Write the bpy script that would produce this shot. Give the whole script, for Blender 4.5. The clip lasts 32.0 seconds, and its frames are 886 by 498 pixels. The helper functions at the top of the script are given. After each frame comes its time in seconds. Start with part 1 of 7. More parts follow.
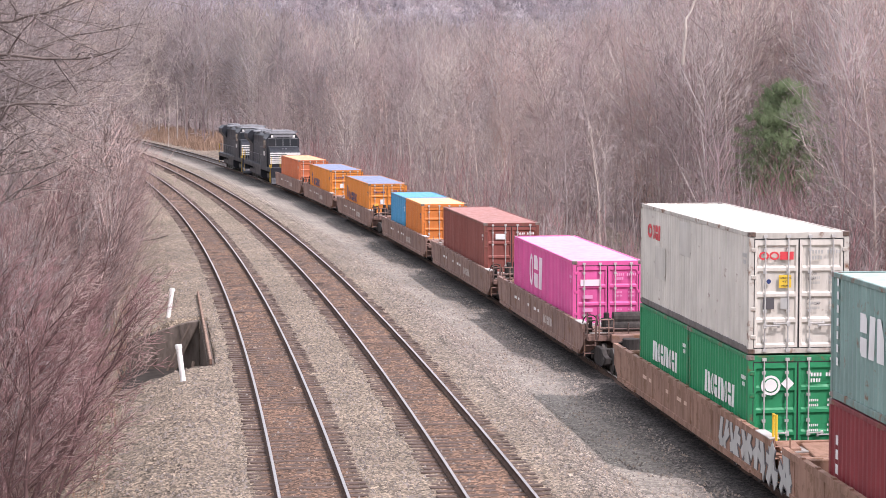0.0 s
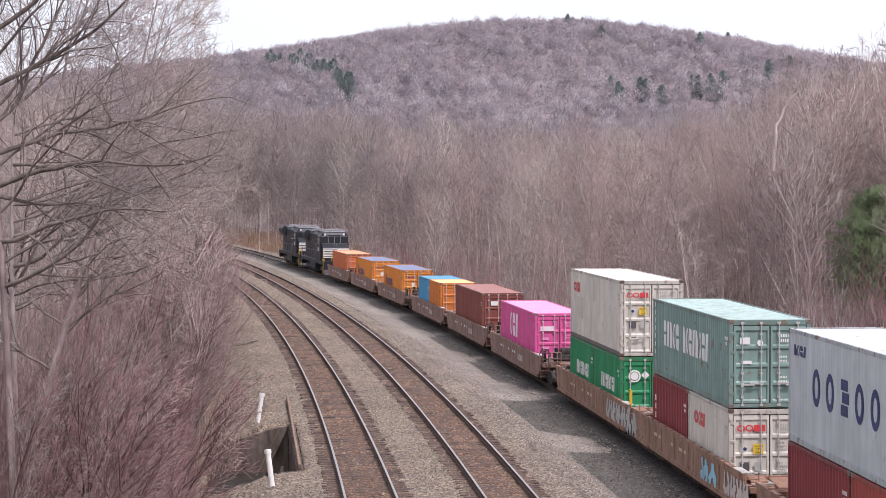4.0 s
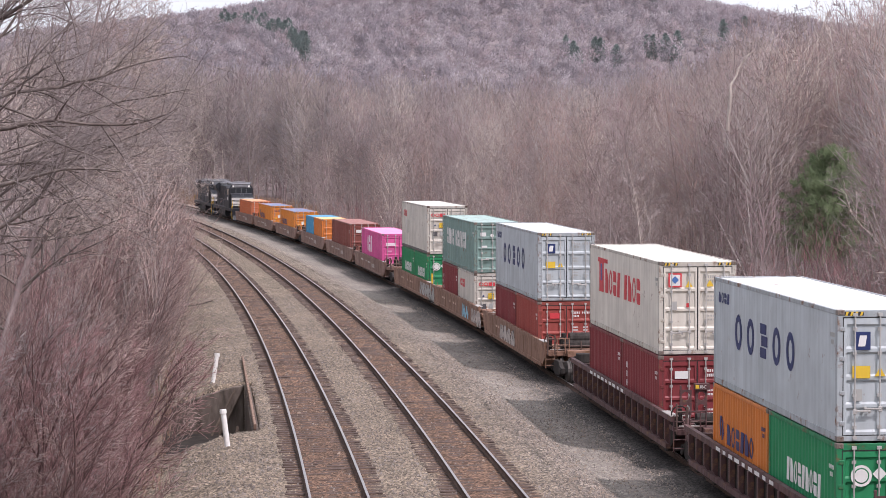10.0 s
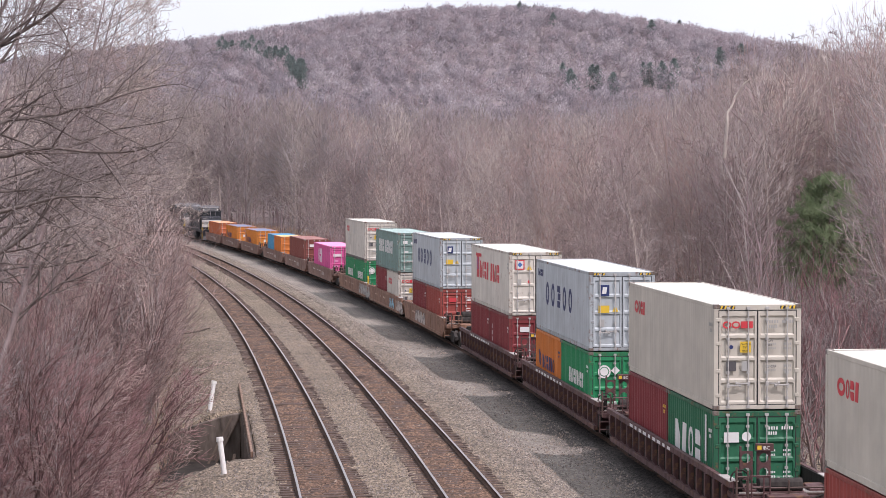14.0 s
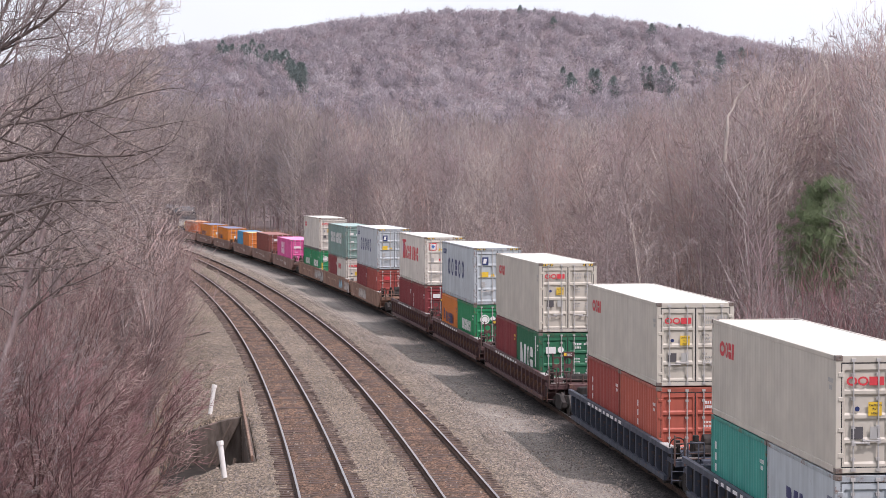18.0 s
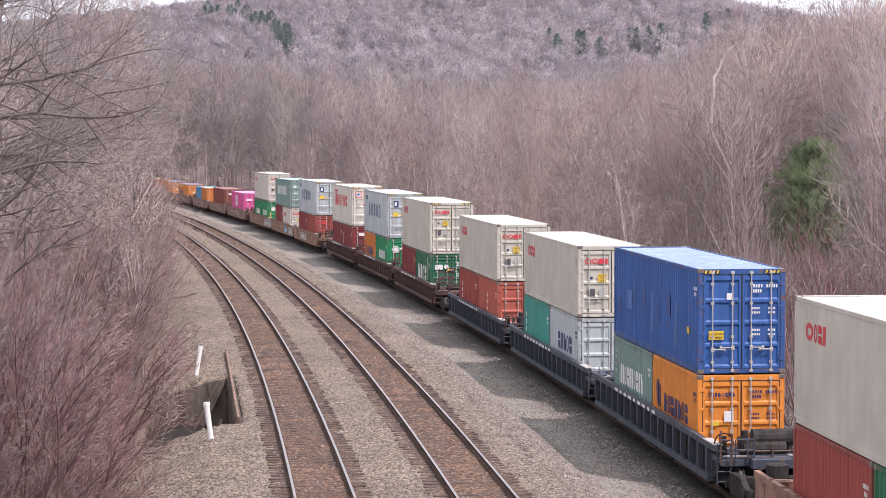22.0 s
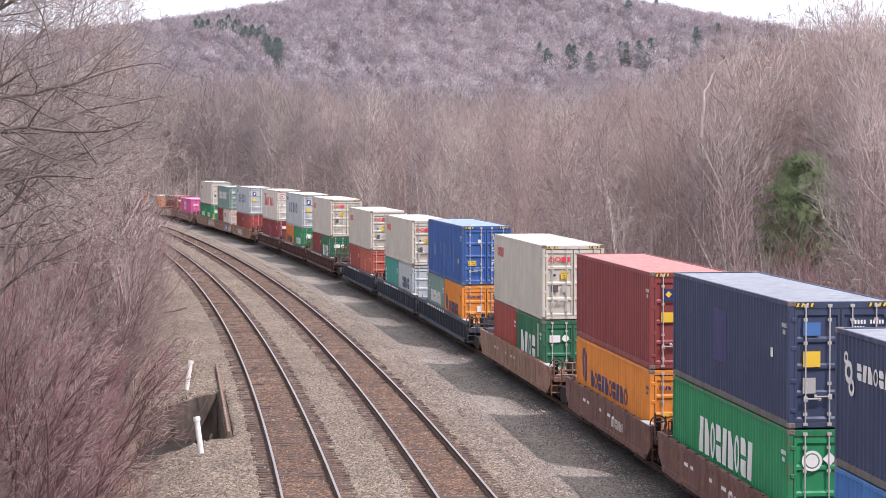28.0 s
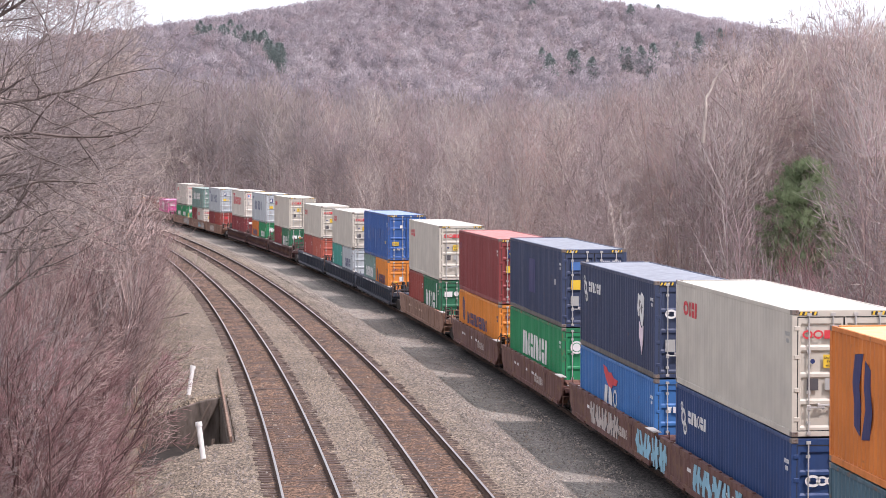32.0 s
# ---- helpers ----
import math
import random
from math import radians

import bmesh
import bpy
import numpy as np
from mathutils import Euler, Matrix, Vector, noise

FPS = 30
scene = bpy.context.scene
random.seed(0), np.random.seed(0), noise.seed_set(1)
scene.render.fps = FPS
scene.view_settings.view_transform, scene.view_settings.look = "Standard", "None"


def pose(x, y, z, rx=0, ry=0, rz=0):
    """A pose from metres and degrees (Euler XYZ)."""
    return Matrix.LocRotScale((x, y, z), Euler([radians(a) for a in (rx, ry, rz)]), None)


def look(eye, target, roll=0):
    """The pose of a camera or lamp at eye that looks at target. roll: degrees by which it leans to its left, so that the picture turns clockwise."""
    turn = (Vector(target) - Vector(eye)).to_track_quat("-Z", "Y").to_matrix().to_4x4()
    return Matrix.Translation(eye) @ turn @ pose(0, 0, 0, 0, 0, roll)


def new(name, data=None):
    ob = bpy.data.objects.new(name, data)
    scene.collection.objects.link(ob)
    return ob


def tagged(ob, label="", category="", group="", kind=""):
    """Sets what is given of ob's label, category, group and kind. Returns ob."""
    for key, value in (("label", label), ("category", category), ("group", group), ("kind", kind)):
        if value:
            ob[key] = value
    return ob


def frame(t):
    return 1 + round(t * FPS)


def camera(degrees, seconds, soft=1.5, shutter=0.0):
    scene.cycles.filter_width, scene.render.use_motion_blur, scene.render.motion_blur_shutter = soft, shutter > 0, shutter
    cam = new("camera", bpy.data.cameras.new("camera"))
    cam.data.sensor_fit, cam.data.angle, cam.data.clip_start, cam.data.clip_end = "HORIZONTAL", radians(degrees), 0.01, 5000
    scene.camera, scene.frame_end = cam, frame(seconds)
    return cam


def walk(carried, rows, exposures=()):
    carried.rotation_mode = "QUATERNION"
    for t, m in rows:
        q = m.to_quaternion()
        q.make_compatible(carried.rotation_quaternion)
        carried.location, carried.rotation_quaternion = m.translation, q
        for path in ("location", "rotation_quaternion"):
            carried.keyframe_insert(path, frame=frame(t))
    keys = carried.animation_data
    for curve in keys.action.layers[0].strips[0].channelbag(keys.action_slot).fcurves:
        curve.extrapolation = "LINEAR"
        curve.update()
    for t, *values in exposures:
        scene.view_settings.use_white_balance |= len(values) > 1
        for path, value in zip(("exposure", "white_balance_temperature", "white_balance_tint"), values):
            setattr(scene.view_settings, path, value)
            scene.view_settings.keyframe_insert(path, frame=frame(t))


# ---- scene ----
DEG_WIDE = 23.433
EYE_Z = 9.04
cam = camera(DEG_WIDE, 32.0, 0.6)


def aim(yaw, pitch, roll):
    """Pose of the hand-held camera on the bridge: degrees to the right, down, and of lean."""
    return pose(0, 0, EYE_Z, 90 - pitch, 0, -yaw) @ pose(0, 0, 0, 0, 0, roll)


walk(cam, [
    (0, aim(1.145, 4.522, -0.087)),
    (0.5, aim(1.178, 3.876, -0.107)),
    (1, aim(1.115, 3.045, -0.085)),
    (1.5, aim(0.950, 3.176, -0.077)),
    (2, aim(0.016, 2.518, -0.075)),
    (2.5, aim(-1.322, 1.868, -0.087)),
    (3, aim(-1.398, 1.466, -0.088)),
    (3.5, aim(-1.374, 1.581, -0.087)),
    (5.5, aim(-0.782, 1.759, -0.104)),
    (6, aim(-0.757, 1.644, -0.109)),
    (6.5, aim(-0.633, 1.283, -0.095)),
    (7, aim(-0.585, 1.256, -0.086)),
    (7.5, aim(-0.483, 1.191, -0.089)),
    (8, aim(-0.397, 1.259, -0.094)),
    (8.5, aim(-0.268, 1.470, -0.096)),
    (9, aim(-0.107, 1.877, -0.088)),
    (9.5, aim(-0.067, 2.148, -0.081)),
    (10, aim(-0.050, 2.765, -0.092)),
    (10.5, aim(-0.025, 1.969, -0.065)),
    (11, aim(-0.015, 1.904, -0.070)),
    (11.5, aim(-0.024, 1.954, -0.092)),
    (12, aim(-0.069, 2.130, -0.079)),
    (12.5, aim(-0.069, 2.071, -0.085)),
    (13, aim(-0.000, 2.047, -0.087)),
    (13.5, aim(0.068, 1.935, -0.077)),
    (14, aim(0.031, 2.028, -0.078)),
    (14.5, aim(0.024, 1.987, -0.088)),
    (16.5, aim(-0.102, 2.013, -0.069)),
    (17, aim(-0.065, 1.947, -0.081)),
    (17.5, aim(-0.045, 1.969, -0.090)),
    (18, aim(0.022, 1.926, -0.079)),
    (18.5, aim(0.185, 1.826, -0.082)),
    (19, aim(0.245, 1.758, -0.072)),
    (19.5, aim(0.301, 2.057, -0.095)),
    (20, aim(0.343, 2.253, -0.083)),
    (20.5, aim(0.349, 2.795, -0.103)),
    (21, aim(0.364, 3.030, -0.077)),
    (21.5, aim(0.385, 3.020, -0.095)),
    (22, aim(0.393, 2.967, -0.085)),
    (22.5, aim(0.401, 2.877, -0.073)),
    (23, aim(0.437, 2.792, -0.066)),
    (23.5, aim(0.514, 2.692, -0.072)),
    (24, aim(0.577, 2.668, -0.070)),
    (24.5, aim(0.585, 2.726, -0.069)),
    (25, aim(0.575, 2.727, -0.068)),
    (25.5, aim(0.599, 2.659, -0.068)),
    (27.5, aim(0.650, 2.661, -0.069)),
    (28, aim(0.648, 2.580, -0.082)),
    (28.5, aim(0.663, 2.567, -0.063)),
    (29, aim(0.669, 2.584, -0.079)),
    (29.5, aim(0.691, 2.600, -0.059)),
    (30, aim(0.731, 2.572, -0.051)),
    (30.5, aim(0.720, 2.589, -0.076)),
    (31, aim(0.679, 2.529, -0.068)),
    (31.5, aim(0.651, 2.564, -0.082)),
    (32, aim(0.595, 2.441, -0.076)),
], [(0, 0.58, 6350, 24), (1, 0.5, 6350, 24), (2, 0.38, 6350, 24), (3, 0.16, 6350, 24), (6, 0.08, 6350, 24), (8, -0.06, 6350, 24), (9, -0.05, 6350, 24), (10, 0.1, 6350, 24), (12, 0.06, 6350, 24), (19, 0.06, 6350, 24), (20, -0.02, 6350, 24), (21, 0.3, 6350, 24), (24, 0.36, 6350, 24), (32, 0.36, 6350, 24)])

# ---- world, sun, exposure ----
SUN_FROM = Vector((0.52, -0.46, 1.0)).normalized()
world = bpy.data.worlds.new("world")
scene.world = world
world.use_nodes = True
wn = world.node_tree
sky = wn.nodes.new("ShaderNodeTexSky")
sky.sky_type = 'NISHITA'
sky.sun_disc = False
sky.sun_elevation = math.asin(SUN_FROM.z)
sky.sun_rotation = math.atan2(SUN_FROM.x, SUN_FROM.y)
sky.air_density, sky.dust_density, sky.ozone_density = 1.0, 6.0, 1.0
cloud = wn.nodes.new("ShaderNodeTexNoise")
cloud.inputs["Scale"].default_value = 2.2
cloud.inputs["Detail"].default_value = 5.0
cramp = wn.nodes.new("ShaderNodeValToRGB")
cramp.color_ramp.elements[0].position, cramp.color_ramp.elements[0].color = 0.3, (10.8, 11.9, 12.3, 1)
cramp.color_ramp.elements[1].position, cramp.color_ramp.elements[1].color = 0.75, (15.2, 16.3, 16.6, 1)
wmix = wn.nodes.new("ShaderNodeMixRGB")
wmix.inputs[0].default_value = 0.75
wn.links.new(cloud.outputs["Fac"], cramp.inputs[0])
wn.links.new(sky.outputs[0], wmix.inputs[1])
wn.links.new(cramp.outputs[0], wmix.inputs[2])
wn.links.new(wmix.outputs[0], wn.nodes["Background"].inputs[0])
wn.nodes["Background"].inputs[1].default_value = 0.096
sun_data = bpy.data.lights.new("sun", 'SUN')
sun_data.energy, sun_data.angle, sun_data.color = 3.0, radians(1.2), (1.0, 0.955, 0.91)
sun = new("sun", sun_data)
sun.matrix_world = look(SUN_FROM * 60, (0, 0, 0))
scene.view_settings.exposure = 0.0


# ---- materials ----
def nodes_of(name):
    m = bpy.data.materials.new(name)
    m.use_nodes = True
    n = m.node_tree
    return m, n, n.nodes["Principled BSDF"]


def noise_node(n, scale, detail=4.0, rough=0.55, coord="Object", stretch=None):
    t = n.nodes.new("ShaderNodeTexNoise")
    t.inputs["Scale"].default_value = scale
    t.inputs["Detail"].default_value = detail
    t.inputs["Roughness"].default_value = rough
    c = n.nodes.new("ShaderNodeTexCoord")
    if stretch:
        mp = n.nodes.new("ShaderNodeMapping")
        mp.inputs["Scale"].default_value = stretch
        n.links.new(c.outputs[coord], mp.inputs[0])
        n.links.new(mp.outputs[0], t.inputs["Vector"])
    else:
        n.links.new(c.outputs[coord], t.inputs["Vector"])
    return t


def ramp_node(n, fac, stops):
    r = n.nodes.new("ShaderNodeValToRGB")
    e = r.color_ramp.elements
    while len(e) < len(stops):
        e.new(0.5)
    for el, (pos, col) in zip(e, stops):
        el.position = pos
        el.color = (*col, 1) if len(col) == 3 else col
    n.links.new(fac, r.inputs[0])
    return r


def mix_node(n, fac, a, b, mode='MIX'):
    m = n.nodes.new("ShaderNodeMixRGB")
    m.blend_type = mode
    for sock, v in zip(m.inputs, (fac, a, b)):
        if hasattr(v, "is_output"):
            n.links.new(v, sock)
        elif isinstance(v, (int, float)):
            sock.default_value = v
        else:
            sock.default_value = (*v, 1)
    return m


def bump_node(n, bsdf, height, strength, dist):
    b = n.nodes.new("ShaderNodeBump")
    b.inputs["Strength"].default_value = strength
    b.inputs["Distance"].default_value = dist
    n.links.new(height, b.inputs["Height"])
    n.links.new(b.outputs[0], bsdf.inputs["Normal"])


def shade(c, k):
    return tuple(min(1.0, v * k) for v in c)


PAINTS, TONES = {}, {}


def paint(name, col, rough=0.5, dirt=0.35, rust=0.12, metal=0.0):
    """Weathered paint: faded patches, streaks that run down, a few rust spots."""
    if name in PAINTS:
        return PAINTS[name]
    m, n, b = nodes_of(name)
    big = noise_node(n, 0.9, 4.0)
    streak = noise_node(n, 1.0, 5.0, 0.6, "Object", (3.5, 3.5, 0.35))
    fine = noise_node(n, 28.0, 3.0)
    fade = ramp_node(n, big.outputs["Fac"], [(0.3, shade(col, 0.86)), (0.7, shade(col, 1.1))])
    grime = ramp_node(n, streak.outputs["Fac"], [(0.42, (1, 1, 1)), (0.78, (0.45, 0.42, 0.38))])
    c1 = mix_node(n, dirt, fade.outputs[0], grime.outputs[0], 'MULTIPLY')
    spots = noise_node(n, 2.6, 6.0, 0.7)
    rmask = ramp_node(n, spots.outputs["Fac"], [(0.66 - rust * 0.4, (0, 0, 0)), (0.76 - rust * 0.35, (1, 1, 1))])
    c2 = mix_node(n, rmask.outputs[0], c1.outputs[0], (0.17, 0.085, 0.045))
    if rust <= 0:
        c2 = c1
    n.links.new(c2.outputs[0], b.inputs["Base Color"])
    rr = ramp_node(n, streak.outputs["Fac"], [(0.3, (rough - 0.08,) * 3), (0.8, (min(1, rough + 0.25),) * 3)])
    n.links.new(rr.outputs[0], b.inputs["Roughness"])
    b.inputs["Metallic"].default_value = metal
    bump_node(n, b, fine.outputs["Fac"], 0.12, 0.01)
    PAINTS[name], TONES[name] = m, col
    return m


def worn(mat):
    """The same paint where it is knocked and rusted: frames and rails."""
    return paint(mat.name + "_worn", shade(TONES[mat.name], 0.8), 0.6, 0.6, 0.3)


def bark_like(name, dark, light, scale=6.0, rough=0.9):
    m, n, b = nodes_of(name)
    t = noise_node(n, scale, 4.0, 0.6, "Object", (1, 1, 0.3))
    g = noise_node(n, 0.35, 3.0)
    r = ramp_node(n, t.outputs["Fac"], [(0.3, dark), (0.7, light)])
    v = ramp_node(n, g.outputs["Fac"], [(0.3, (0.78, 0.76, 0.76)), (0.7, (1.15, 1.15, 1.15))])
    c = mix_node(n, 1.0, r.outputs[0], v.outputs[0], 'MULTIPLY')
    n.links.new(c.outputs[0], b.inputs["Base Color"])
    b.inputs["Roughness"].default_value = rough
    b.inputs["Specular IOR Level"].default_value = 0.2
    bump_node(n, b, t.outputs["Fac"], 0.4, 0.02)
    return m


M_BARK = [bark_like("bark_grey", (0.218, 0.184, 0.178), (0.425, 0.368, 0.356)),
          bark_like("bark_brown", (0.172, 0.132, 0.127), (0.345, 0.276, 0.265)),
          bark_like("bark_tan", (0.345, 0.287, 0.253), (0.598, 0.512, 0.46)),
          bark_like("bark_mauve", (0.196, 0.144, 0.149), (0.391, 0.305, 0.31))]


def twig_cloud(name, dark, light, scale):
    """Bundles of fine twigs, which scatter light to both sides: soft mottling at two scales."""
    m, n, b = nodes_of(name)
    t = noise_node(n, scale, 3.0, 0.6, "Object", (1, 1, 0.5))
    f = noise_node(n, 9 * scale, 4.0, 0.7, "Object", (1, 1, 0.4))
    r = ramp_node(n, t.outputs["Fac"], [(0.3, dark), (0.7, light)])
    v = ramp_node(n, f.outputs["Fac"], [(0.3, (0.7, 0.7, 0.7)), (0.7, (1.12, 1.12, 1.12))])
    c = mix_node(n, 1.0, r.outputs[0], v.outputs[0], 'MULTIPLY')
    n.links.new(c.outputs[0], b.inputs["Base Color"])
    b.inputs["Roughness"].default_value = 0.95
    b.inputs["Specular IOR Level"].default_value = 0.1
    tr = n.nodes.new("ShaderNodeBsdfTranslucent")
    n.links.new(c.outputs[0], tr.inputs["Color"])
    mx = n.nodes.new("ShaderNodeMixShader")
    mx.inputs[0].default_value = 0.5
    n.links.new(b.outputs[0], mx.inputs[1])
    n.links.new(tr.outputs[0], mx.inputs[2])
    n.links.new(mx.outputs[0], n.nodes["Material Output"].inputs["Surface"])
    return m


# Ridge crowns paler and bluer than the near woods: haze put into the colour
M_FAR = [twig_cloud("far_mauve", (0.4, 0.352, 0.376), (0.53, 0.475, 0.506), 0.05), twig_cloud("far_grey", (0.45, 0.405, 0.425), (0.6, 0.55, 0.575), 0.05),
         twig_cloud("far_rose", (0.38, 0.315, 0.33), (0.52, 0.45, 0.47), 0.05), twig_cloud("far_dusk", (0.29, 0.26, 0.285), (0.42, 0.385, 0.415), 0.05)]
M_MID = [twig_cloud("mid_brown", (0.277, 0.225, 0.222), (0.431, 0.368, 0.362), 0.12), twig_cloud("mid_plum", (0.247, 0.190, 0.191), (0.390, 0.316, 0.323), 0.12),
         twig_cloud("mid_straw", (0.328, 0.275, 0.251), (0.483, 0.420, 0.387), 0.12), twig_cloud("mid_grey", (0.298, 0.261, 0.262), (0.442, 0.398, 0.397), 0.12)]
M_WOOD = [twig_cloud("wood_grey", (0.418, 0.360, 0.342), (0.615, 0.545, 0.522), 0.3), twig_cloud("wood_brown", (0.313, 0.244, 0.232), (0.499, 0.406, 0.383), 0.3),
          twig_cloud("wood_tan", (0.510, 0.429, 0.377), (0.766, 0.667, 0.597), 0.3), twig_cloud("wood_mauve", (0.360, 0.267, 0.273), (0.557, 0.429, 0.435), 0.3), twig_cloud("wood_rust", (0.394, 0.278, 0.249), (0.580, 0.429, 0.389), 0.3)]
M_PALE = bark_like("bark_pale", (0.42, 0.38, 0.34), (0.7, 0.65, 0.6), 3.0)
M_SHRUB = bark_like("twig_red", (0.165, 0.088, 0.09), (0.43, 0.262, 0.258), 3.0)
M_SHRUB2 = bark_like("twig_tan", (0.288, 0.207, 0.186), (0.55, 0.421, 0.384), 3.0)
M_BOUGH = bark_like("bough_dark", (0.092, 0.0759, 0.069), (0.253, 0.207, 0.19), 4.0)
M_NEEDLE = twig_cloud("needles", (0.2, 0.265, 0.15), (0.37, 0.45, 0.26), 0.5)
# needles of the ridge conifers, a green paled and blued with haze
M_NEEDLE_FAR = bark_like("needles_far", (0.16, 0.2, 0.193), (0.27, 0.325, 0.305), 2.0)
M_GRASS = bark_like("dry_grass", (0.22, 0.14, 0.1), (0.42, 0.3, 0.22), 3.0)
M_LITTER = None


def litter(name, tone_a, tone_b):
    m, n, b = nodes_of(name)
    a = noise_node(n, 0.06, 5.0)
    f = noise_node(n, 5.0, 6.0, 0.7)
    c1 = ramp_node(n, a.outputs["Fac"], [(0.3, tone_a), (0.7, tone_b)])
    c2 = ramp_node(n, f.outputs["Fac"], [(0.3, (0.55, 0.52, 0.5)), (0.7, (1.25, 1.2, 1.15))])
    c = mix_node(n, 1.0, c1.outputs[0], c2.outputs[0], 'MULTIPLY')
    n.links.new(c.outputs[0], b.inputs["Base Color"])
    b.inputs["Roughness"].default_value = 0.95
    bump_node(n, b, f.outputs["Fac"], 0.7, 0.15)
    return m


M_LITTER = litter("leaf_litter", (0.12, 0.092, 0.09), (0.19, 0.15, 0.148))
# same litter on the ridge, its colour shifted to mauve to match the hazy crowns
M_SLOPE = litter("hazed_litter", (0.185, 0.16, 0.17), (0.26, 0.228, 0.24))


def trackbed_material():
    """Crushed stone, oily and rusty between the rails, a worn grey service way beside them; UV x holds metres across / 40 + 0.5."""
    m, n, b = nodes_of("trackbed_stone")
    uv = n.nodes.new("ShaderNodeUVMap")
    sep = n.nodes.new("ShaderNodeSeparateXYZ")
    n.links.new(uv.outputs[0], sep.inputs[0])
    wob = noise_node(n, 0.55, 5.0, 0.6)
    ma = n.nodes.new("ShaderNodeMath")
    ma.operation = 'MULTIPLY_ADD'
    n.links.new(wob.outputs["Fac"], ma.inputs[0])
    ma.inputs[1].default_value = 0.028
    ma.inputs[2].default_value = -0.014
    add = n.nodes.new("ShaderNodeMath")
    n.links.new(sep.outputs[0], add.inputs[0])
    n.links.new(ma.outputs[0], add.inputs[1])
    stone = (0.182, 0.151, 0.119)
    rusty = (0.138, 0.087, 0.062)
    way = (0.24, 0.22, 0.196)
    # dark siding ballast, blackened further for the shade under and beside the cars
    shaded_dark = (0.045, 0.04, 0.038)
    soil = (0.2, 0.165, 0.135)

    def at(u):
        return u / 40 + 0.5
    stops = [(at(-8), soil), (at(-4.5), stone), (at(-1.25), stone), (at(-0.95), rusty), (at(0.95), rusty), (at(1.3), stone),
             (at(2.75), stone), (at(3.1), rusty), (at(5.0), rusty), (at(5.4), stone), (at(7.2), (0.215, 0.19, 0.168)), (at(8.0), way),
             (at(8.7), way), (at(9.2), (0.16, 0.145, 0.132)), (at(9.8), (0.085, 0.078, 0.072)), (at(10.3), shaded_dark), (at(13.3), shaded_dark), (at(15.0), soil)]
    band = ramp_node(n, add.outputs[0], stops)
    vor = n.nodes.new("ShaderNodeTexVoronoi")
    vor.inputs["Scale"].default_value = 1.0
    tc = n.nodes.new("ShaderNodeTexCoord")
    vmap = n.nodes.new("ShaderNodeMapping")
    vmap.inputs["Scale"].default_value = (15.0, 15.0, 15.0)
    n.links.new(tc.outputs["Object"], vmap.inputs[0])
    n.links.new(vmap.outputs[0], vor.inputs["Vector"])
    stones = ramp_node(n, vor.outputs["Color"], [(0.1, (0.26, 0.26, 0.26)), (0.5, (0.88, 0.87, 0.86)), (0.92, (2.3, 2.24, 2.15))])
    mid = noise_node(n, 1.6, 6.0, 0.7)
    pat = ramp_node(n, mid.outputs["Fac"], [(0.3, (0.72, 0.71, 0.7)), (0.7, (1.25, 1.24, 1.22))])
    # the service way is fine and packed, so its stones show less
    wayfac = ramp_node(n, add.outputs[0], [(at(7.4), (0.95,) * 3), (at(8.2), (0.4,) * 3), (at(9.0), (0.4,) * 3), (at(9.7), (0.9,) * 3)])
    c1 = mix_node(n, wayfac.outputs[0], band.outputs[0], stones.outputs[0], 'MULTIPLY')
    c2 = mix_node(n, 0.9, c1.outputs[0], pat.outputs[0], 'MULTIPLY')
    big = noise_node(n, 0.16, 4.0, 0.6)
    pb = ramp_node(n, big.outputs["Fac"], [(0.35, (0.8, 0.8, 0.8)), (0.65, (1.15, 1.14, 1.12))])
    c3 = mix_node(n, 0.8, c2.outputs[0], pb.outputs[0], 'MULTIPLY')
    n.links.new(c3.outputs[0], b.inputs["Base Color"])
    b.inputs["Roughness"].default_value = 0.92
    b.inputs["Specular IOR Level"].default_value = 0.25
    bump_node(n, b, vor.outputs["Distance"], 0.8, 0.05)
    return m


M_BED = trackbed_material()
# ties of the siding, a darker copy of the main-track wood
M_TIE_DARK = bark_like("dark_oak", (0.02, 0.017, 0.015), (0.06, 0.05, 0.044), 4.0)
M_TIE = bark_like("creosoted_oak", (0.055, 0.04, 0.034), (0.15, 0.11, 0.093), 4.0)
M_CONCRETE = bark_like("old_concrete", (0.05, 0.041, 0.034), (0.225, 0.187, 0.16), 2.4)
M_TIMBER = bark_like("wet_timber", (0.06, 0.048, 0.04), (0.16, 0.125, 0.1), 2.5)
# near-black that stands in for the shade down in the culvert pit
M_HOLE = bark_like("pit_shade", (0.02, 0.018, 0.016), (0.05, 0.042, 0.036), 2.0)
M_WHITE = paint("white_plastic", (0.8, 0.79, 0.76), 0.45, 0.2, 0.0)


def steel(name, col, rough, metal=1.0):
    m, n, b = nodes_of(name)
    t = noise_node(n, 9.0, 4.0)
    r = ramp_node(n, t.outputs["Fac"], [(0.3, shade(col, 0.8)), (0.7, shade(col, 1.15))])
    n.links.new(r.outputs[0], b.inputs["Base Color"])
    b.inputs["Roughness"].default_value = rough
    b.inputs["Metallic"].default_value = metal
    return m


M_RAILTOP = steel("worn_rail_steel", (0.43, 0.405, 0.39), 0.48)
M_RAILSIDE = bark_like("rusty_rail", (0.05, 0.032, 0.026), (0.13, 0.085, 0.064), 8.0)
# soot of the running gear; also serves as shade in the ribbed cars' recesses
M_UNDER = bark_like("soot_and_shade_steel", (0.02, 0.018, 0.017), (0.06, 0.052, 0.048), 5.0)
M_WHEEL = steel("wheel_steel", (0.075, 0.066, 0.06), 0.6, 0.4)
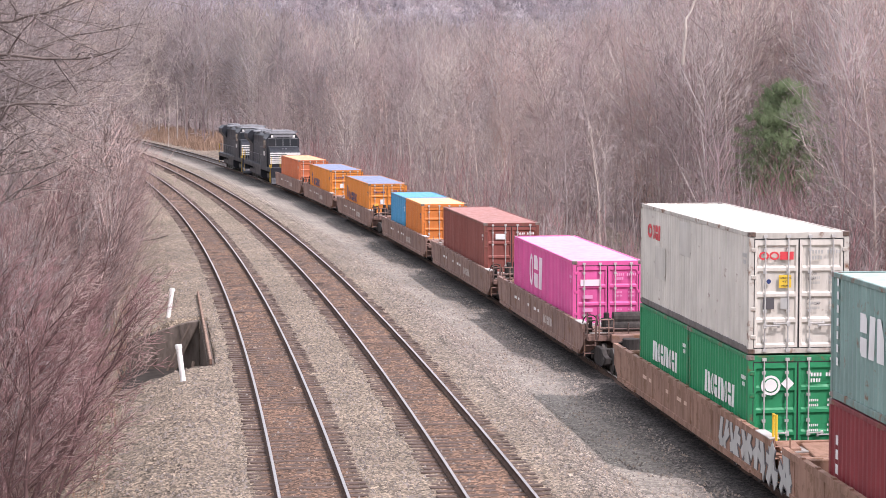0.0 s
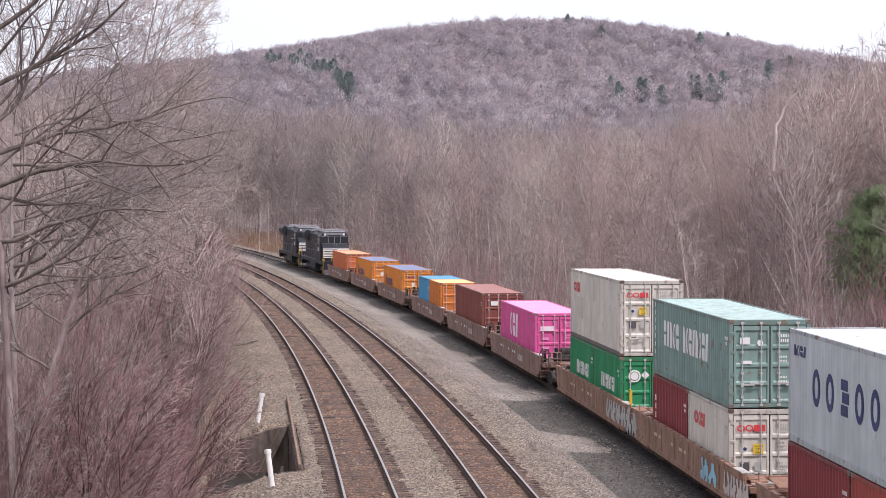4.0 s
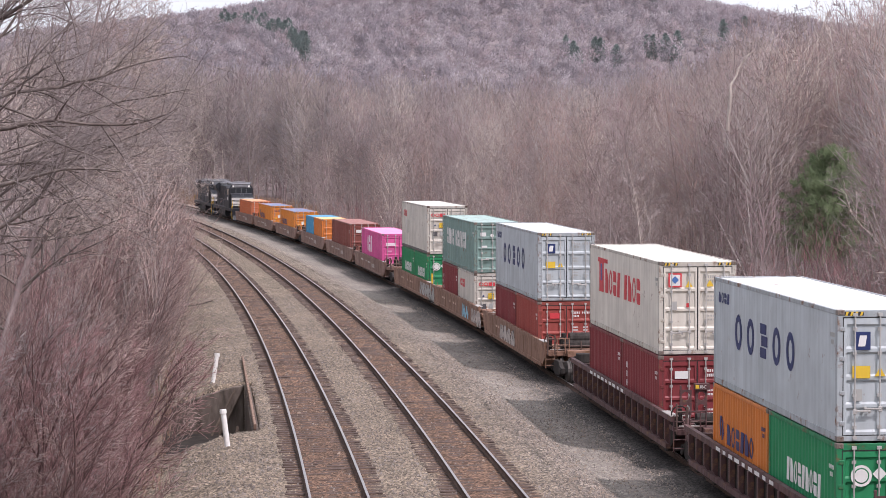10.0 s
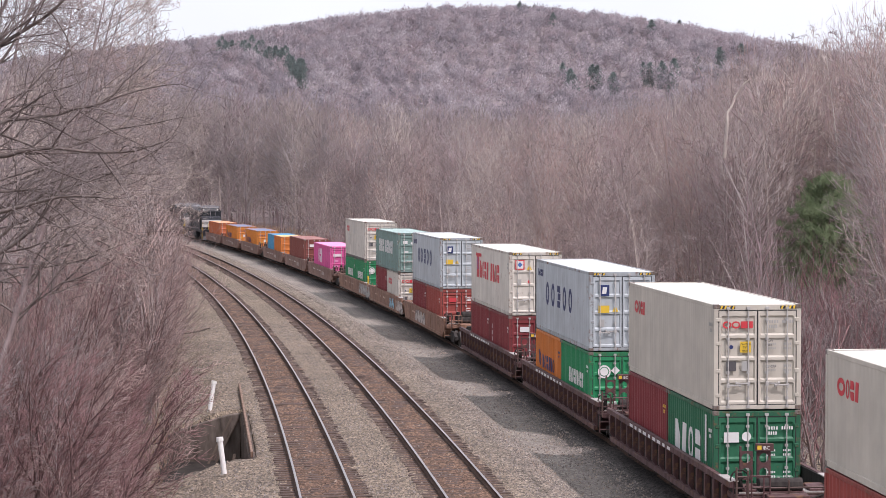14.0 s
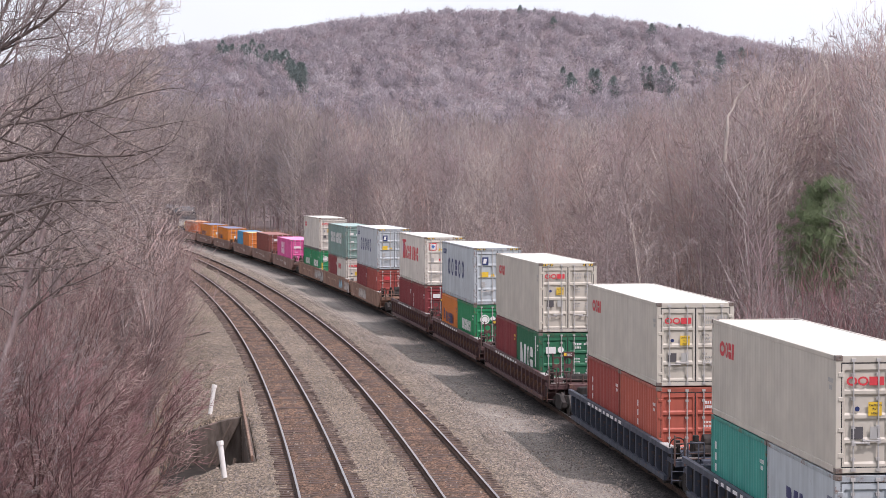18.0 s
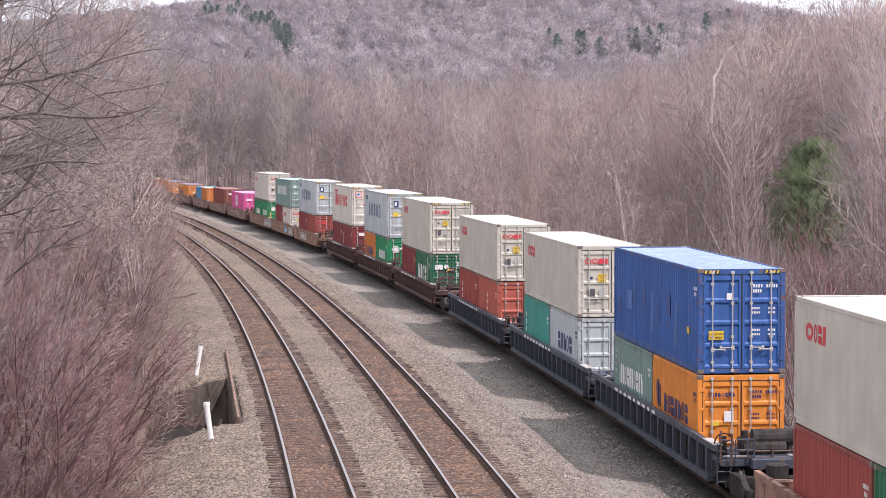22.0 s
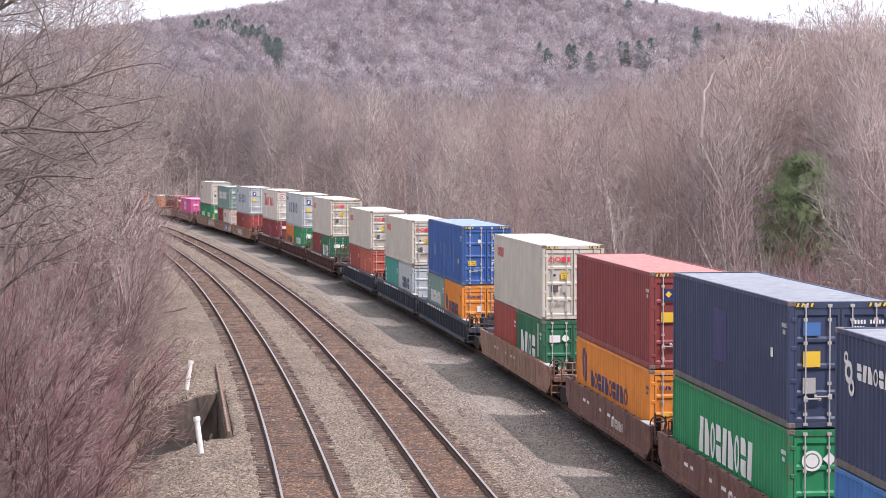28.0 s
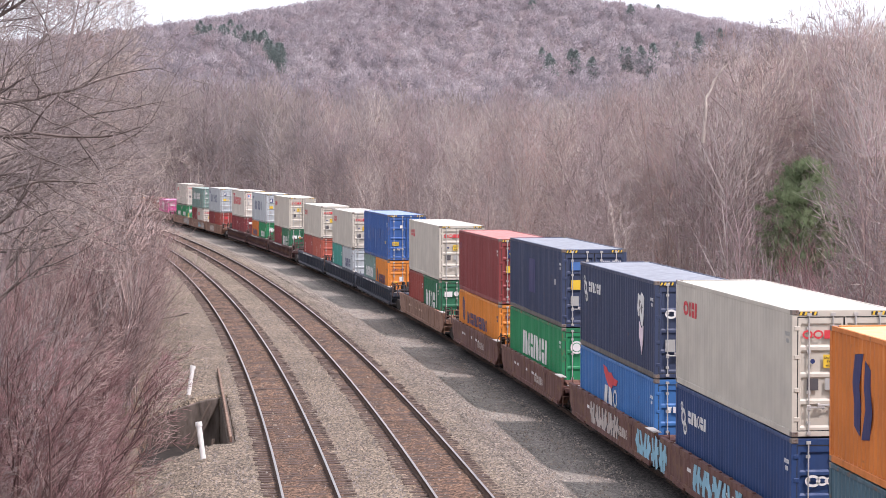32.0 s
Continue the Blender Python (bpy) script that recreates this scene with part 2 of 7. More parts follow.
M_BAR = paint("galvanised_bar", (0.48, 0.47, 0.45), 0.5, 0.25, 0.03, 0.15)
M_RUBBER = paint("black_rubber", (0.025, 0.025, 0.026), 0.7, 0.2, 0.0)


def glass_material():
    m, n, b = nodes_of("window_glass")
    b.inputs["Base Color"].default_value = (0.03, 0.035, 0.04, 1)
    b.inputs["Roughness"].default_value = 0.08
    b.inputs["IOR"].default_value = 1.5
    return m


M_GLASS = glass_material()


# ---- mesh helpers ----
class Geo:
    """Collects vertices and faces of one part."""

    def __init__(self):
        self.v, self.f, self.m = [], [], []

    def box(self, x0, x1, y0, y1, z0, z1, mi=0):
        k = len(self.v)
        self.v += [(x0, y0, z0), (x1, y0, z0), (x1, y1, z0), (x0, y1, z0), (x0, y0, z1), (x1, y0, z1), (x1, y1, z1), (x0, y1, z1)]
        for q in ((0, 3, 2, 1), (4, 5, 6, 7), (0, 1, 5, 4), (1, 2, 6, 5), (2, 3, 7, 6), (3, 0, 4, 7)):
            self.f.append(tuple(k + i for i in q))
            self.m.append(mi)
        return self

    def prism(self, pts, axis, a, b, mi=0):
        """Extrude a closed outline (two coordinates each) along axis 'x', 'y' or 'z' from a to b."""
        k, c = len(self.v), len(pts)
        for d in (a, b):
            for p, q in pts:
                self.v.append({'x': (d, p, q), 'y': (p, d, q), 'z': (p, q, d)}[axis])
        for i in range(c):
            j = (i + 1) % c
            self.f.append((k + i, k + j, k + c + j, k + c + i))
            self.m.append(mi)
        self.f.append(tuple(k + i for i in reversed(range(c))))
        self.f.append(tuple(k + c + i for i in range(c)))
        self.m += [mi, mi]
        return self

    def cyl(self, axis, cx, cy, r, a, b, n=12, mi=0):
        return self.prism([(cx + r * math.cos(2 * math.pi * i / n), cy + r * math.sin(2 * math.pi * i / n)) for i in range(n)], axis, a, b, mi)

    def tube(self, p, q, r, n=6, mi=0):
        p, q = Vector(p), Vector(q)
        d = (q - p).normalized()
        a = d.orthogonal().normalized()
        c = d.cross(a)
        k = len(self.v)
        for e in (p, q):
            for i in range(n):
                t = 2 * math.pi * i / n
                self.v.append(tuple(e + r * (math.cos(t) * a + math.sin(t) * c)))
        for i in range(n):
            j = (i + 1) % n
            self.f.append((k + i, k + j, k + n + j, k + n + i))
            self.m.append(mi)
        self.f += [tuple(k + i for i in reversed(range(n))), tuple(k + n + i for i in range(n))]
        self.m += [mi, mi]
        return self

    def sheet(self, rows_of_points, mi=0):
        """A grid of points (list of equal rows) as quads."""
        k, w = len(self.v), len(rows_of_points[0])
        for row in rows_of_points:
            self.v += [tuple(p) for p in row]
        for i in range(len(rows_of_points) - 1):
            for j in range(w - 1):
                a = k + i * w + j
                self.f.append((a, a + 1, a + w + 1, a + w))
                self.m.append(mi)
        return self

    def mesh(self, name, mats, bevel=0.0):
        me = bpy.data.meshes.new(name)
        me.from_pydata(self.v, [], self.f)
        mats = mats if isinstance(mats, (list, tuple)) else [mats]
        for mt in mats:
            me.materials.append(mt)
        if len(mats) > 1:
            me.polygons.foreach_set("material_index", self.m)
        bm = bmesh.new()
        bm.from_mesh(me)
        bmesh.ops.recalc_face_normals(bm, faces=bm.faces)
        if bevel > 0:
            sharp = [e for e in bm.edges if len(e.link_faces) == 2 and e.calc_face_angle(0) > 0.6]
            bmesh.ops.bevel(bm, geom=sharp, offset=bevel, segments=1, affect='EDGES')
        bm.to_mesh(me)
        bm.free()
        return me


MESHES = {}


def cached(key, make):
    if key not in MESHES:
        MESHES[key] = make()
    return MESHES[key]


def part(name, me, parent, label="", loc=None):
    ob = new(name, me)
    ob.parent = parent
    if loc:
        ob.location = loc
    if label:
        ob["label"] = label
    return ob


def tri_mesh(name, verts, tris, mats, idx=None, normals=None):
    me = bpy.data.meshes.new(name)
    verts = np.asarray(verts, dtype=np.float32)
    tris = np.asarray(tris, dtype=np.int32)
    me.vertices.add(len(verts))
    me.vertices.foreach_set("co", verts.ravel())
    me.loops.add(len(tris) * 3)
    me.loops.foreach_set("vertex_index", tris.ravel())
    me.polygons.add(len(tris))
    me.polygons.foreach_set("loop_start", np.arange(0, len(tris) * 3, 3, dtype=np.int32))
    for mt in mats:
        me.materials.append(mt)
    if idx is not None:
        me.polygons.foreach_set("material_index", np.asarray(idx, dtype=np.int32))
    me.update(calc_edges=True)
    if normals is not None:
        me.polygons.foreach_set("use_smooth", np.ones(len(me.polygons), dtype=bool))
        me.normals_split_custom_set_from_vertices(np.asarray(normals, dtype=np.float32))
    return me


# ---- the line of the railway ----
# s runs along the outer main track, u across it to the right of its centre line
S_LOW, S_HIGH, S_STEP = -320.0, 760.0, 2.0
U_MAIN_2, U_SIDING = 4.075, 11.675
SIDING_Z = -0.45


def bend(s):
    q = min(max(s, 0.0), 330.0) / 100
    return -0.000680343 + 9.45291e-05 * q + 2.448e-06 * q * q


def lay_line():
    n0 = int(-S_LOW / S_STEP)
    pts = {0: (1.01355, 10.0, -0.0686656)}
    for sgn, last in ((1, int(S_HIGH / S_STEP)), (-1, n0)):
        for i in range(last):
            x, y, h = pts[sgn * i]
            sm = sgn * (i + 0.5) * S_STEP
            hm = h + sgn * bend(sm) * S_STEP / 2
            pts[sgn * (i + 1)] = (x + sgn * math.sin(hm) * S_STEP, y + sgn * math.cos(hm) * S_STEP, h + sgn * bend(sm) * S_STEP)
    return np.array([pts[i] for i in range(-n0, int(S_HIGH / S_STEP) + 1)])


LINE = lay_line()
LINE_S = np.arange(len(LINE)) * S_STEP + S_LOW


def on_line(s, u):
    """World x, y and heading at s along and u across."""
    x, y, h = (np.interp(s, LINE_S, LINE[:, k]) for k in range(3))
    return x + u * np.cos(h), y - u * np.sin(h), h


def line_coords(x, y):
    """s and u of world points (arrays)."""
    x, y = np.asarray(x, float), np.asarray(y, float)
    s = y - 10.0
    for _ in range(6):
        px, py, h = on_line(s, 0.0)
        s = np.clip(s + ((x - px) * np.sin(h) + (y - py) * np.cos(h)), S_LOW, S_HIGH)
    px, py, h = on_line(s, 0.0)
    return s, (x - px) * np.cos(h) - (y - py) * np.sin(h)


def line_pose(s, u, z):
    x, y, h = on_line(s, u)
    return Matrix.Translation((float(x), float(y), z)) @ Matrix.Rotation(-float(h), 4, 'Z')


# ---- ground ----
PROFILE = [(-26, -3.2), (-14, -2.9), (-9, -2.4), (-6.5, -1.75), (-4.2, -0.75), (-2.9, -0.24), (-2.2, -0.2), (-1.6, -0.206), (-0.9, -0.203), (-0.6, -0.186), (0.6, -0.186), (0.9, -0.203), (1.6, -0.206), (2.05, -0.2), (2.5, -0.206), (3.17, -0.203), (3.47, -0.186), (4.67, -0.186), (4.97, -0.203),
           (5.7, -0.206), (6.4, -0.2), (6.9, -0.28), (7.9, -0.62), (9.4, -0.67), (9.9, -0.63), (10.3, -0.605), (13.1, -0.605), (14.2, -0.95), (17, -1.2), (22, -1.2), (30, -1.0)]
PU, PZ = np.array([a for a, b in PROFILE], float), np.array([b for a, b in PROFILE], float)


def soft_rise(v, a, b):
    t = np.clip((v - a) / (b - a), 0, 1)
    return t * t * (3 - 2 * t)


def land(x, y):
    """Height of the natural ground: a flat valley, a wooded ridge across its end and a bank to the right."""
    x, y = np.asarray(x, float), np.asarray(y, float)
    s, u = line_coords(x, y)
    z = np.interp(u, [-400, -120, -27, -24, -20, 22, 27, 31, 40, 90, 200, 500], [14, 2, -3.4, -3.7, -6.5, -6.5, -2.2, -1.3, -1.0, 1.0, 5, 12])
    hill = 88.3 * np.exp(-((x - 18) / np.where(x < 18, 460.0, 345.0)) ** 2) * soft_rise(y, 560, 1350) * (1 - 0.6 * soft_rise(y, 1400, 2600))
    hill = hill + 3.0 * np.sin(x / 47.0 + y / 90.0) * soft_rise(y, 700, 1000)
    z = z + hill
    return z


def build_ground():
    xs = np.unique(np.concatenate([np.linspace(-4500, -700, 20), np.linspace(-700, -90, 42), np.linspace(-90, 120, 106), np.linspace(120, 700, 42), np.linspace(700, 4500, 20)]))
    ys = np.unique(np.concatenate([np.linspace(-3000, -100, 16), np.linspace(-100, 500, 200), np.linspace(500, 2200, 100), np.linspace(2200, 4800, 14)]))
    X, Y = np.meshgrid(xs, ys)
    Z = land(X.ravel(), Y.ravel()).reshape(X.shape)
    rng = np.random.default_rng(3)
    Z = Z + rng.normal(0, 0.05, Z.shape)
    w = len(xs)
    V = np.stack([X.ravel(), Y.ravel(), Z.ravel()], 1)
    i = (np.arange(len(ys) - 1)[:, None] * w + np.arange(w - 1)[None, :]).ravel()
    T = np.concatenate([np.stack([i, i + 1, i + w + 1], 1), np.stack([i, i + w + 1, i + w], 1)])
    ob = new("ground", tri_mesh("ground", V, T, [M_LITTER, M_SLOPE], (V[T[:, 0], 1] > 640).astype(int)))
    for pl in (ob.data,):
        pl.polygons.foreach_set("use_smooth", np.ones(len(pl.polygons), dtype=bool))
    tagged(ob, "brown leaf-littered valley floor rising to a wooded ridge", "ground", kind="structure")


def build_trackbed():
    us = np.unique(np.concatenate([np.arange(-26, -6, 1.0), np.arange(-6, -2.2, 0.35), np.arange(-2.2, 6.4, 0.215), np.arange(6.4, 16, 0.35), np.arange(16, 30.1, 1.0)]))
    ss = np.concatenate([np.arange(-318, 20, 6.0), np.arange(20, 200, 0.7), np.arange(200, 560, 2.0), np.arange(560, 756, 6.0)])
    U, S = np.meshgrid(us, ss)
    rng = np.random.default_rng(5)
    Z = np.interp(U, PU, PZ)
    lump = rng.normal(0, 1, Z.shape)
    Z = Z + lump * np.where((U > -2.6) & (U < 14), 0.013, 0.05)
    # the culvert pit beside the outer track
    pit = ((U < CULVERT_U) & (U > CULVERT_U - 3.3) & (S > CULVERT_S0) & (S < CULVERT_S1))
    Z = np.where(pit, -4.2, Z)
    edge = (U < -24) | (U > 28.5)
    Z = np.where(edge, Z - 1.4, Z)
    X, Y, _ = on_line(S.ravel(), U.ravel())
    w = len(us)
    V = np.stack([X, Y, Z.ravel()], 1)
    i = (np.arange(len(ss) - 1)[:, None] * w + np.arange(w - 1)[None, :]).ravel()
    T = np.concatenate([np.stack([i, i + 1, i + w + 1], 1), np.stack([i, i + w + 1, i + w], 1)])
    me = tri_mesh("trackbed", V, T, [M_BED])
    uvs = me.uv_layers.new(name="across")
    co = np.stack([U.ravel() / 40 + 0.5, S.ravel() / 40], 1)
    uvs.data.foreach_set("uv", co[T.ravel()].astype(np.float32).ravel())
    tagged(new("trackbed", me), "crushed grey-brown railway ballast with a worn service way", "ballast", kind="structure")


CULVERT_U, CULVERT_S0, CULVERT_S1 = -1.95, 59.4, 73.5
build_ground()
build_trackbed()


# ---- tracks ----
def sweep(profile, s0, s1, step, u0, z0):
    ss = np.arange(s0, s1 + 0.01, step)
    rows_ = []
    for a, b in profile:
        x, y, _ = on_line(ss, u0 + a)
        rows_.append(np.stack([x, y, np.full(len(ss), z0 + b)], 1))
    P = np.stack(rows_)
    c, k = P.shape[:2]
    V = P.reshape(-1, 3)
    i, j = np.meshgrid(np.arange(c), np.arange(k - 1), indexing="ij")
    a = (i * k + j).ravel()
    b = (((i + 1) % c) * k + j).ravel()
    return V, np.concatenate([np.stack([a, b, b + 1], 1), np.stack([a, b + 1, a + 1], 1)])


RAIL = [(-0.07, -0.17), (0.07, -0.17), (0.07, -0.155), (0.015, -0.135), (0.012, -0.045), (0.036, -0.035), (0.036, -0.004), (0.03, 0.0),
        (-0.03, 0.0), (-0.036, -0.004), (-0.036, -0.035), (-0.012, -0.045), (-0.015, -0.135), (-0.07, -0.155)]


def build_track(name, u0, z0, label, worn=True):
    root = tagged(new(name), label, "railway track", "tracks", "structure")
    for side in (-0.7525, 0.7525):
        V, T = sweep(RAIL, -316, 700, 4.0, u0 + side, z0)
        k = len(V) // len(RAIL)
        segs = np.concatenate([np.repeat(np.arange(len(RAIL)), k - 1)] * 2)
        idx = np.where(np.isin(segs, [6, 7, 8]), 0, 1)
        me = tri_mesh("rail", V, T, [M_RAILTOP, M_RAILSIDE], idx)
        part("rail", me, root, "steel rail with a bright worn head")
    g = Geo().box(-1.3, 1.3, -0.115, 0.115, -0.17, 0.0)
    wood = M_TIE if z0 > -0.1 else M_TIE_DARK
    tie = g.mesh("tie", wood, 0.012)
    plate = cached("tie_plate", lambda: Geo().box(-0.85, -0.65, -0.1, 0.1, 0, 0.015).box(0.65, 0.85, -0.1, 0.1, 0, 0.015).mesh("tie_plate", M_RAILSIDE))
    rng = random.Random(int(u0 * 10))
    s = -70.0
    extra_v, extra_t = [], []
    base = np.array([(-1.3, -0.115, -0.1), (1.3, -0.115, -0.1), (1.3, 0.115, -0.1), (-1.3, 0.115, -0.1), (-1.3, -0.115, 0), (1.3, -0.115, 0), (1.3, 0.115, 0), (-1.3, 0.115, 0)])
    bt = np.array([(4, 5, 6), (4, 6, 7), (0, 1, 5), (0, 5, 4), (1, 2, 6), (1, 6, 5), (2, 3, 7), (2, 7, 6), (3, 0, 4), (3, 4, 7)])
    n_obj = 0
    while s < 420:
        m = line_pose(s, u0 + rng.uniform(-0.06, 0.06), z0 - 0.18 + rng.uniform(-0.018, 0.008)) @ Matrix.Rotation(rng.uniform(-0.02, 0.02), 4, 'Z')
        if n_obj < (290 if z0 > -0.1 else 120) and 22 < s < 200:
            t = part("tie", tie, root)
            t.matrix_basis = m
            n_obj += 1
        else:
            extra_t.append(bt + 8 * len(extra_v))
            extra_v.append(base @ np.array(m.to_3x3()).T + np.array(m.translation))
        s += 0.5 + rng.uniform(-0.03, 0.03)
    far = part("far_ties", tri_mesh("far_ties", np.concatenate(extra_v), np.concatenate(extra_t), [wood]), root)
    far["kind"] = "stuff"
    return root


build_track("track_1", 0.0, 0.0, "main track with dark wooden ties and bright rails")
build_track("track_2", U_MAIN_2, 0.0, "main track with dark wooden ties and bright rails")
build_track("track_3", U_SIDING, SIDING_Z, "siding track low in dark ballast under the train")


# ---- bare trees ----
M_PALE2 = bark_like("bark_straw", (0.35, 0.3, 0.265), (0.6, 0.53, 0.475), 3.0)


M_REDSTEM = bark_like("red_stem", (0.085, 0.052, 0.05), (0.23, 0.145, 0.138), 4.0)


def unit(v):
    return v / (np.linalg.norm(v) + 1e-9)


def skin(segs, rng, thick=0.022, mid=0.009, fat=1.0, wood=1.0):
    """Pieces to triangles: round tubes for wood, three-sided ones for boughs, slivers for twigs. Returns verts, tris, level of each tri."""
    V, T, Lv = [], [], []
    k = 0
    for a, b, ra, rb, lev in segs:
        if lev < 2:
            ra, rb = ra * wood / fat, rb * wood / fat
        d = unit(b - a)
        o = np.cross(d, [0.31, 0.84, 0.44])
        o = unit(o)
        w = np.cross(d, o)
        r = max(ra, rb) * fat
        n = 5 if r > thick else (3 if r > mid else 0)
        if n:
            t = np.arange(n) * 2 * math.pi / n
            ring = np.cos(t)[:, None] * o + np.sin(t)[:, None] * w
            V.append(a + ring * ra * fat)
            V.append(b + ring * rb * fat)
            for i in range(n):
                j = (i + 1) % n
                T += [(k + i, k + j, k + n + j), (k + i, k + n + j, k + n + i)]
                Lv += [lev, lev]
            k += 2 * n
        else:
            th = rng.uniform(0, 3.14)
            q = math.cos(th) * o + math.sin(th) * w
            V.append(np.array([a - q * ra * fat, a + q * ra * fat, b]))
            T.append((k, k + 1, k + 2))
            Lv.append(lev)
            k += 3
    return np.concatenate(V), np.array(T), np.array(Lv)


def conifer(rng, height, width, layers, per, droop=0.25, needles=10, low=0.08, tuft=1.0):
    """Trunk and whorls of boughs with needle tufts as flat slivers; returns trunk and crown triangles."""
    segs = [(np.array([0, 0, 0.0]), np.array([0, 0, height * 0.97]), 0.02 * height, 0.01, 0)]
    tv, tt, _ = skin(segs, rng)
    V, T = [], []
    k = 0
    for i in range(layers):
        f = (i + rng.uniform(0, 0.8)) / layers
        z = height * (low + (0.97 - low) * min(1.0, f + rng.normal(0, 0.015)))
        reach = width * math.sin(math.pi * (0.22 + 0.78 * f)) ** 0.8 * rng.uniform(0.75, 1.12) + 0.12
        for j in range(per):
            a = rng.uniform(0, 6.28)
            d = np.array([math.cos(a), math.sin(a), -droop + 0.55 * f])
            ln = reach * rng.uniform(0.7, 1.1)
            for m in range(needles):
                g = rng.uniform(0.15, 1.0)
                p = np.array([0, 0, z]) + d * ln * g + rng.normal(0, 0.09, 3) * (0.5 + g)
                dd = unit(d + rng.normal(0, 0.7, 3) + np.array([0, 0, 0.25]))
                q = unit(np.cross(dd, rng.normal(0, 1, 3)))
                l3 = rng.uniform(0.16, 0.42) * (0.5 + 0.12 * width) * tuft
                V.append(np.array([p - q * 0.09 * l3 * 2.4, p + q * 0.09 * l3 * 2.4, p + dd * l3]))
                T.append((k, k + 1, k + 2))
                k += 3
    return (tv, tt), (np.concatenate(V), np.array(T))


def ramble(rng, paths, p, d, ln, r, level, last, wig, lift, kids, angle, short, step=0.34, thin=0.5, r_min=0.006):
    """A crooked limb and all that forks from it, as paths of points and radii: each level is shorter and thinner than its parent."""
    up = np.array([0, 0, 1.0])
    n = max(2, min(16, int(ln / step)))
    pts, ways = [np.asarray(p, float)], [d]
    for i in range(n):
        d = unit(d + rng.normal(0, wig[level], 3) + lift[level] * up)
        pts.append(pts[-1] + d * ln / n)
        ways.append(d)
    rad = np.maximum(r * (1 - 0.82 * np.linspace(0, 1, n + 1)), r_min)
    rad[-1] *= 0.4
    paths.append((np.array(pts), rad, level))
    if level >= last:
        return
    count = kids[level]
    for k in range(count):
        g = 0.14 + 0.86 * (k + rng.uniform(0, 0.95)) / count
        i = min(int(g * n), n - 1)
        q = pts[i] + (pts[i + 1] - pts[i]) * (g * n - i)
        way = ways[i + 1]
        side = rng.normal(0, 1, 3)
        side = unit(side - way * np.dot(side, way))
        a = rng.uniform(*angle)
        l2 = ln * rng.uniform(*short) * (1.12 - 0.62 * g)
        ramble(rng, paths, q, unit(way * math.cos(a) + side * math.sin(a)), max(l2, 0.16), max(rad[i] * thin, r_min), level + 1, last, wig, lift, kids, angle, short, step, thin, r_min)


def sweep_paths(paths, rng, fat=1.0, round_r=0.03, flat_r=0.0):
    """Joined tubes along the paths: six-sided for trunks, four or three for boughs, slivers under flat_r. Returns verts, tris, levels."""
    V, T, Lv = [], [], []
    k = 0
    for pts, rad, lev in paths:
        n = len(pts)
        way = pts[-1] - pts[0]
        o = unit(np.cross(way, rng.normal(0, 1, 3)))
        w = unit(np.cross(way, o))
        r = rad[:, None, None] * fat
        if rad[0] * fat < flat_r:
            V.append(np.stack([pts - o * rad[:, None] * fat, pts + o * rad[:, None] * fat], 1).reshape(-1, 3))
            i = np.arange(n - 1) * 2 + k
            t = np.concatenate([np.stack([i, i + 1, i + 3], 1), np.stack([i, i + 3, i + 2], 1)])
            k += 2 * n
        else:
            c = 6 if rad[0] * fat > 2.2 * round_r else 4 if rad[0] * fat > round_r else 3
            a = np.arange(c) * 2 * math.pi / c
            ring = np.cos(a)[:, None] * o + np.sin(a)[:, None] * w
            V.append((pts[:, None, :] + ring[None] * r).reshape(-1, 3))
            i, j = np.meshgrid(np.arange(n - 1), np.arange(c), indexing="ij")
            p0, p1 = (i * c + j).ravel() + k, (i * c + (j + 1) % c).ravel() + k
            t = np.concatenate([np.stack([p0, p1, p1 + c], 1), np.stack([p0, p1 + c, p0 + c], 1)])
            k += n * c
        T.append(t)
        Lv.append(np.full(len(t), lev))
    return np.concatenate(V), np.concatenate(T), np.concatenate(Lv)


def trunk_path(rng, height, r0, lean=(0, 0), bent=0.05, n=10):
    d = unit(np.array([lean[0], lean[1], 1.0]))
    pts = [np.zeros(3)]
    for i in range(n):
        d = unit(d + rng.normal(0, bent, 3) + np.array([0, 0, 0.04]))
        pts.append(pts[-1] + d * height / n)
    return np.array(pts), r0 * (1 - 0.9 * np.linspace(0, 1, n + 1) ** 0.9)


def wild_tree(rng, height, r0, limbs, reach, bare_to=0.35, rise=(0.2, 1.0), toward=None, lean=(0, 0), bent=0.05, last=4, wig=(0, 0.15, 0.2, 0.24, 0.28), lift=(0, 0.015, 0.02, 0.03, 0.04), kids=(0, 7, 5, 3, 0),
              angle=(0.45, 0.95), short=(0.38, 0.66), named=(), r_min=0.006, step=0.34, top=True):
    """A leafless tree. named: limbs of their own, as rows of height, heading, rise, length, radius."""
    pts, rad = trunk_path(rng, height, r0, lean, bent)
    paths = [(pts, rad, 0)]
    zs = pts[:, 2]
    a0 = rng.uniform(0, 6.28)

    def at(z):
        return np.array([np.interp(z, zs, pts[:, c]) for c in range(3)])
    for k in range(limbs):
        f = bare_to + (0.98 - bare_to) * (k + rng.uniform(0, 0.9)) / limbs
        a = a0 + 2.4 * k + rng.normal(0, 0.3)
        if toward is not None and k % 4:
            a = toward + rng.normal(0, 0.65)
        d = unit(np.array([math.cos(a), math.sin(a), rng.uniform(*rise) + (0.5 * f if top else 0)]))
        ln = reach * (1.15 - 0.75 * f) * rng.uniform(0.7, 1.15)
        ramble(rng, paths, at(f * zs[-1]), d, ln, max(0.5 * np.interp(f * zs[-1], zs, rad), 0.015), 1, last, wig, lift, kids, angle, short, step, 0.55, r_min)
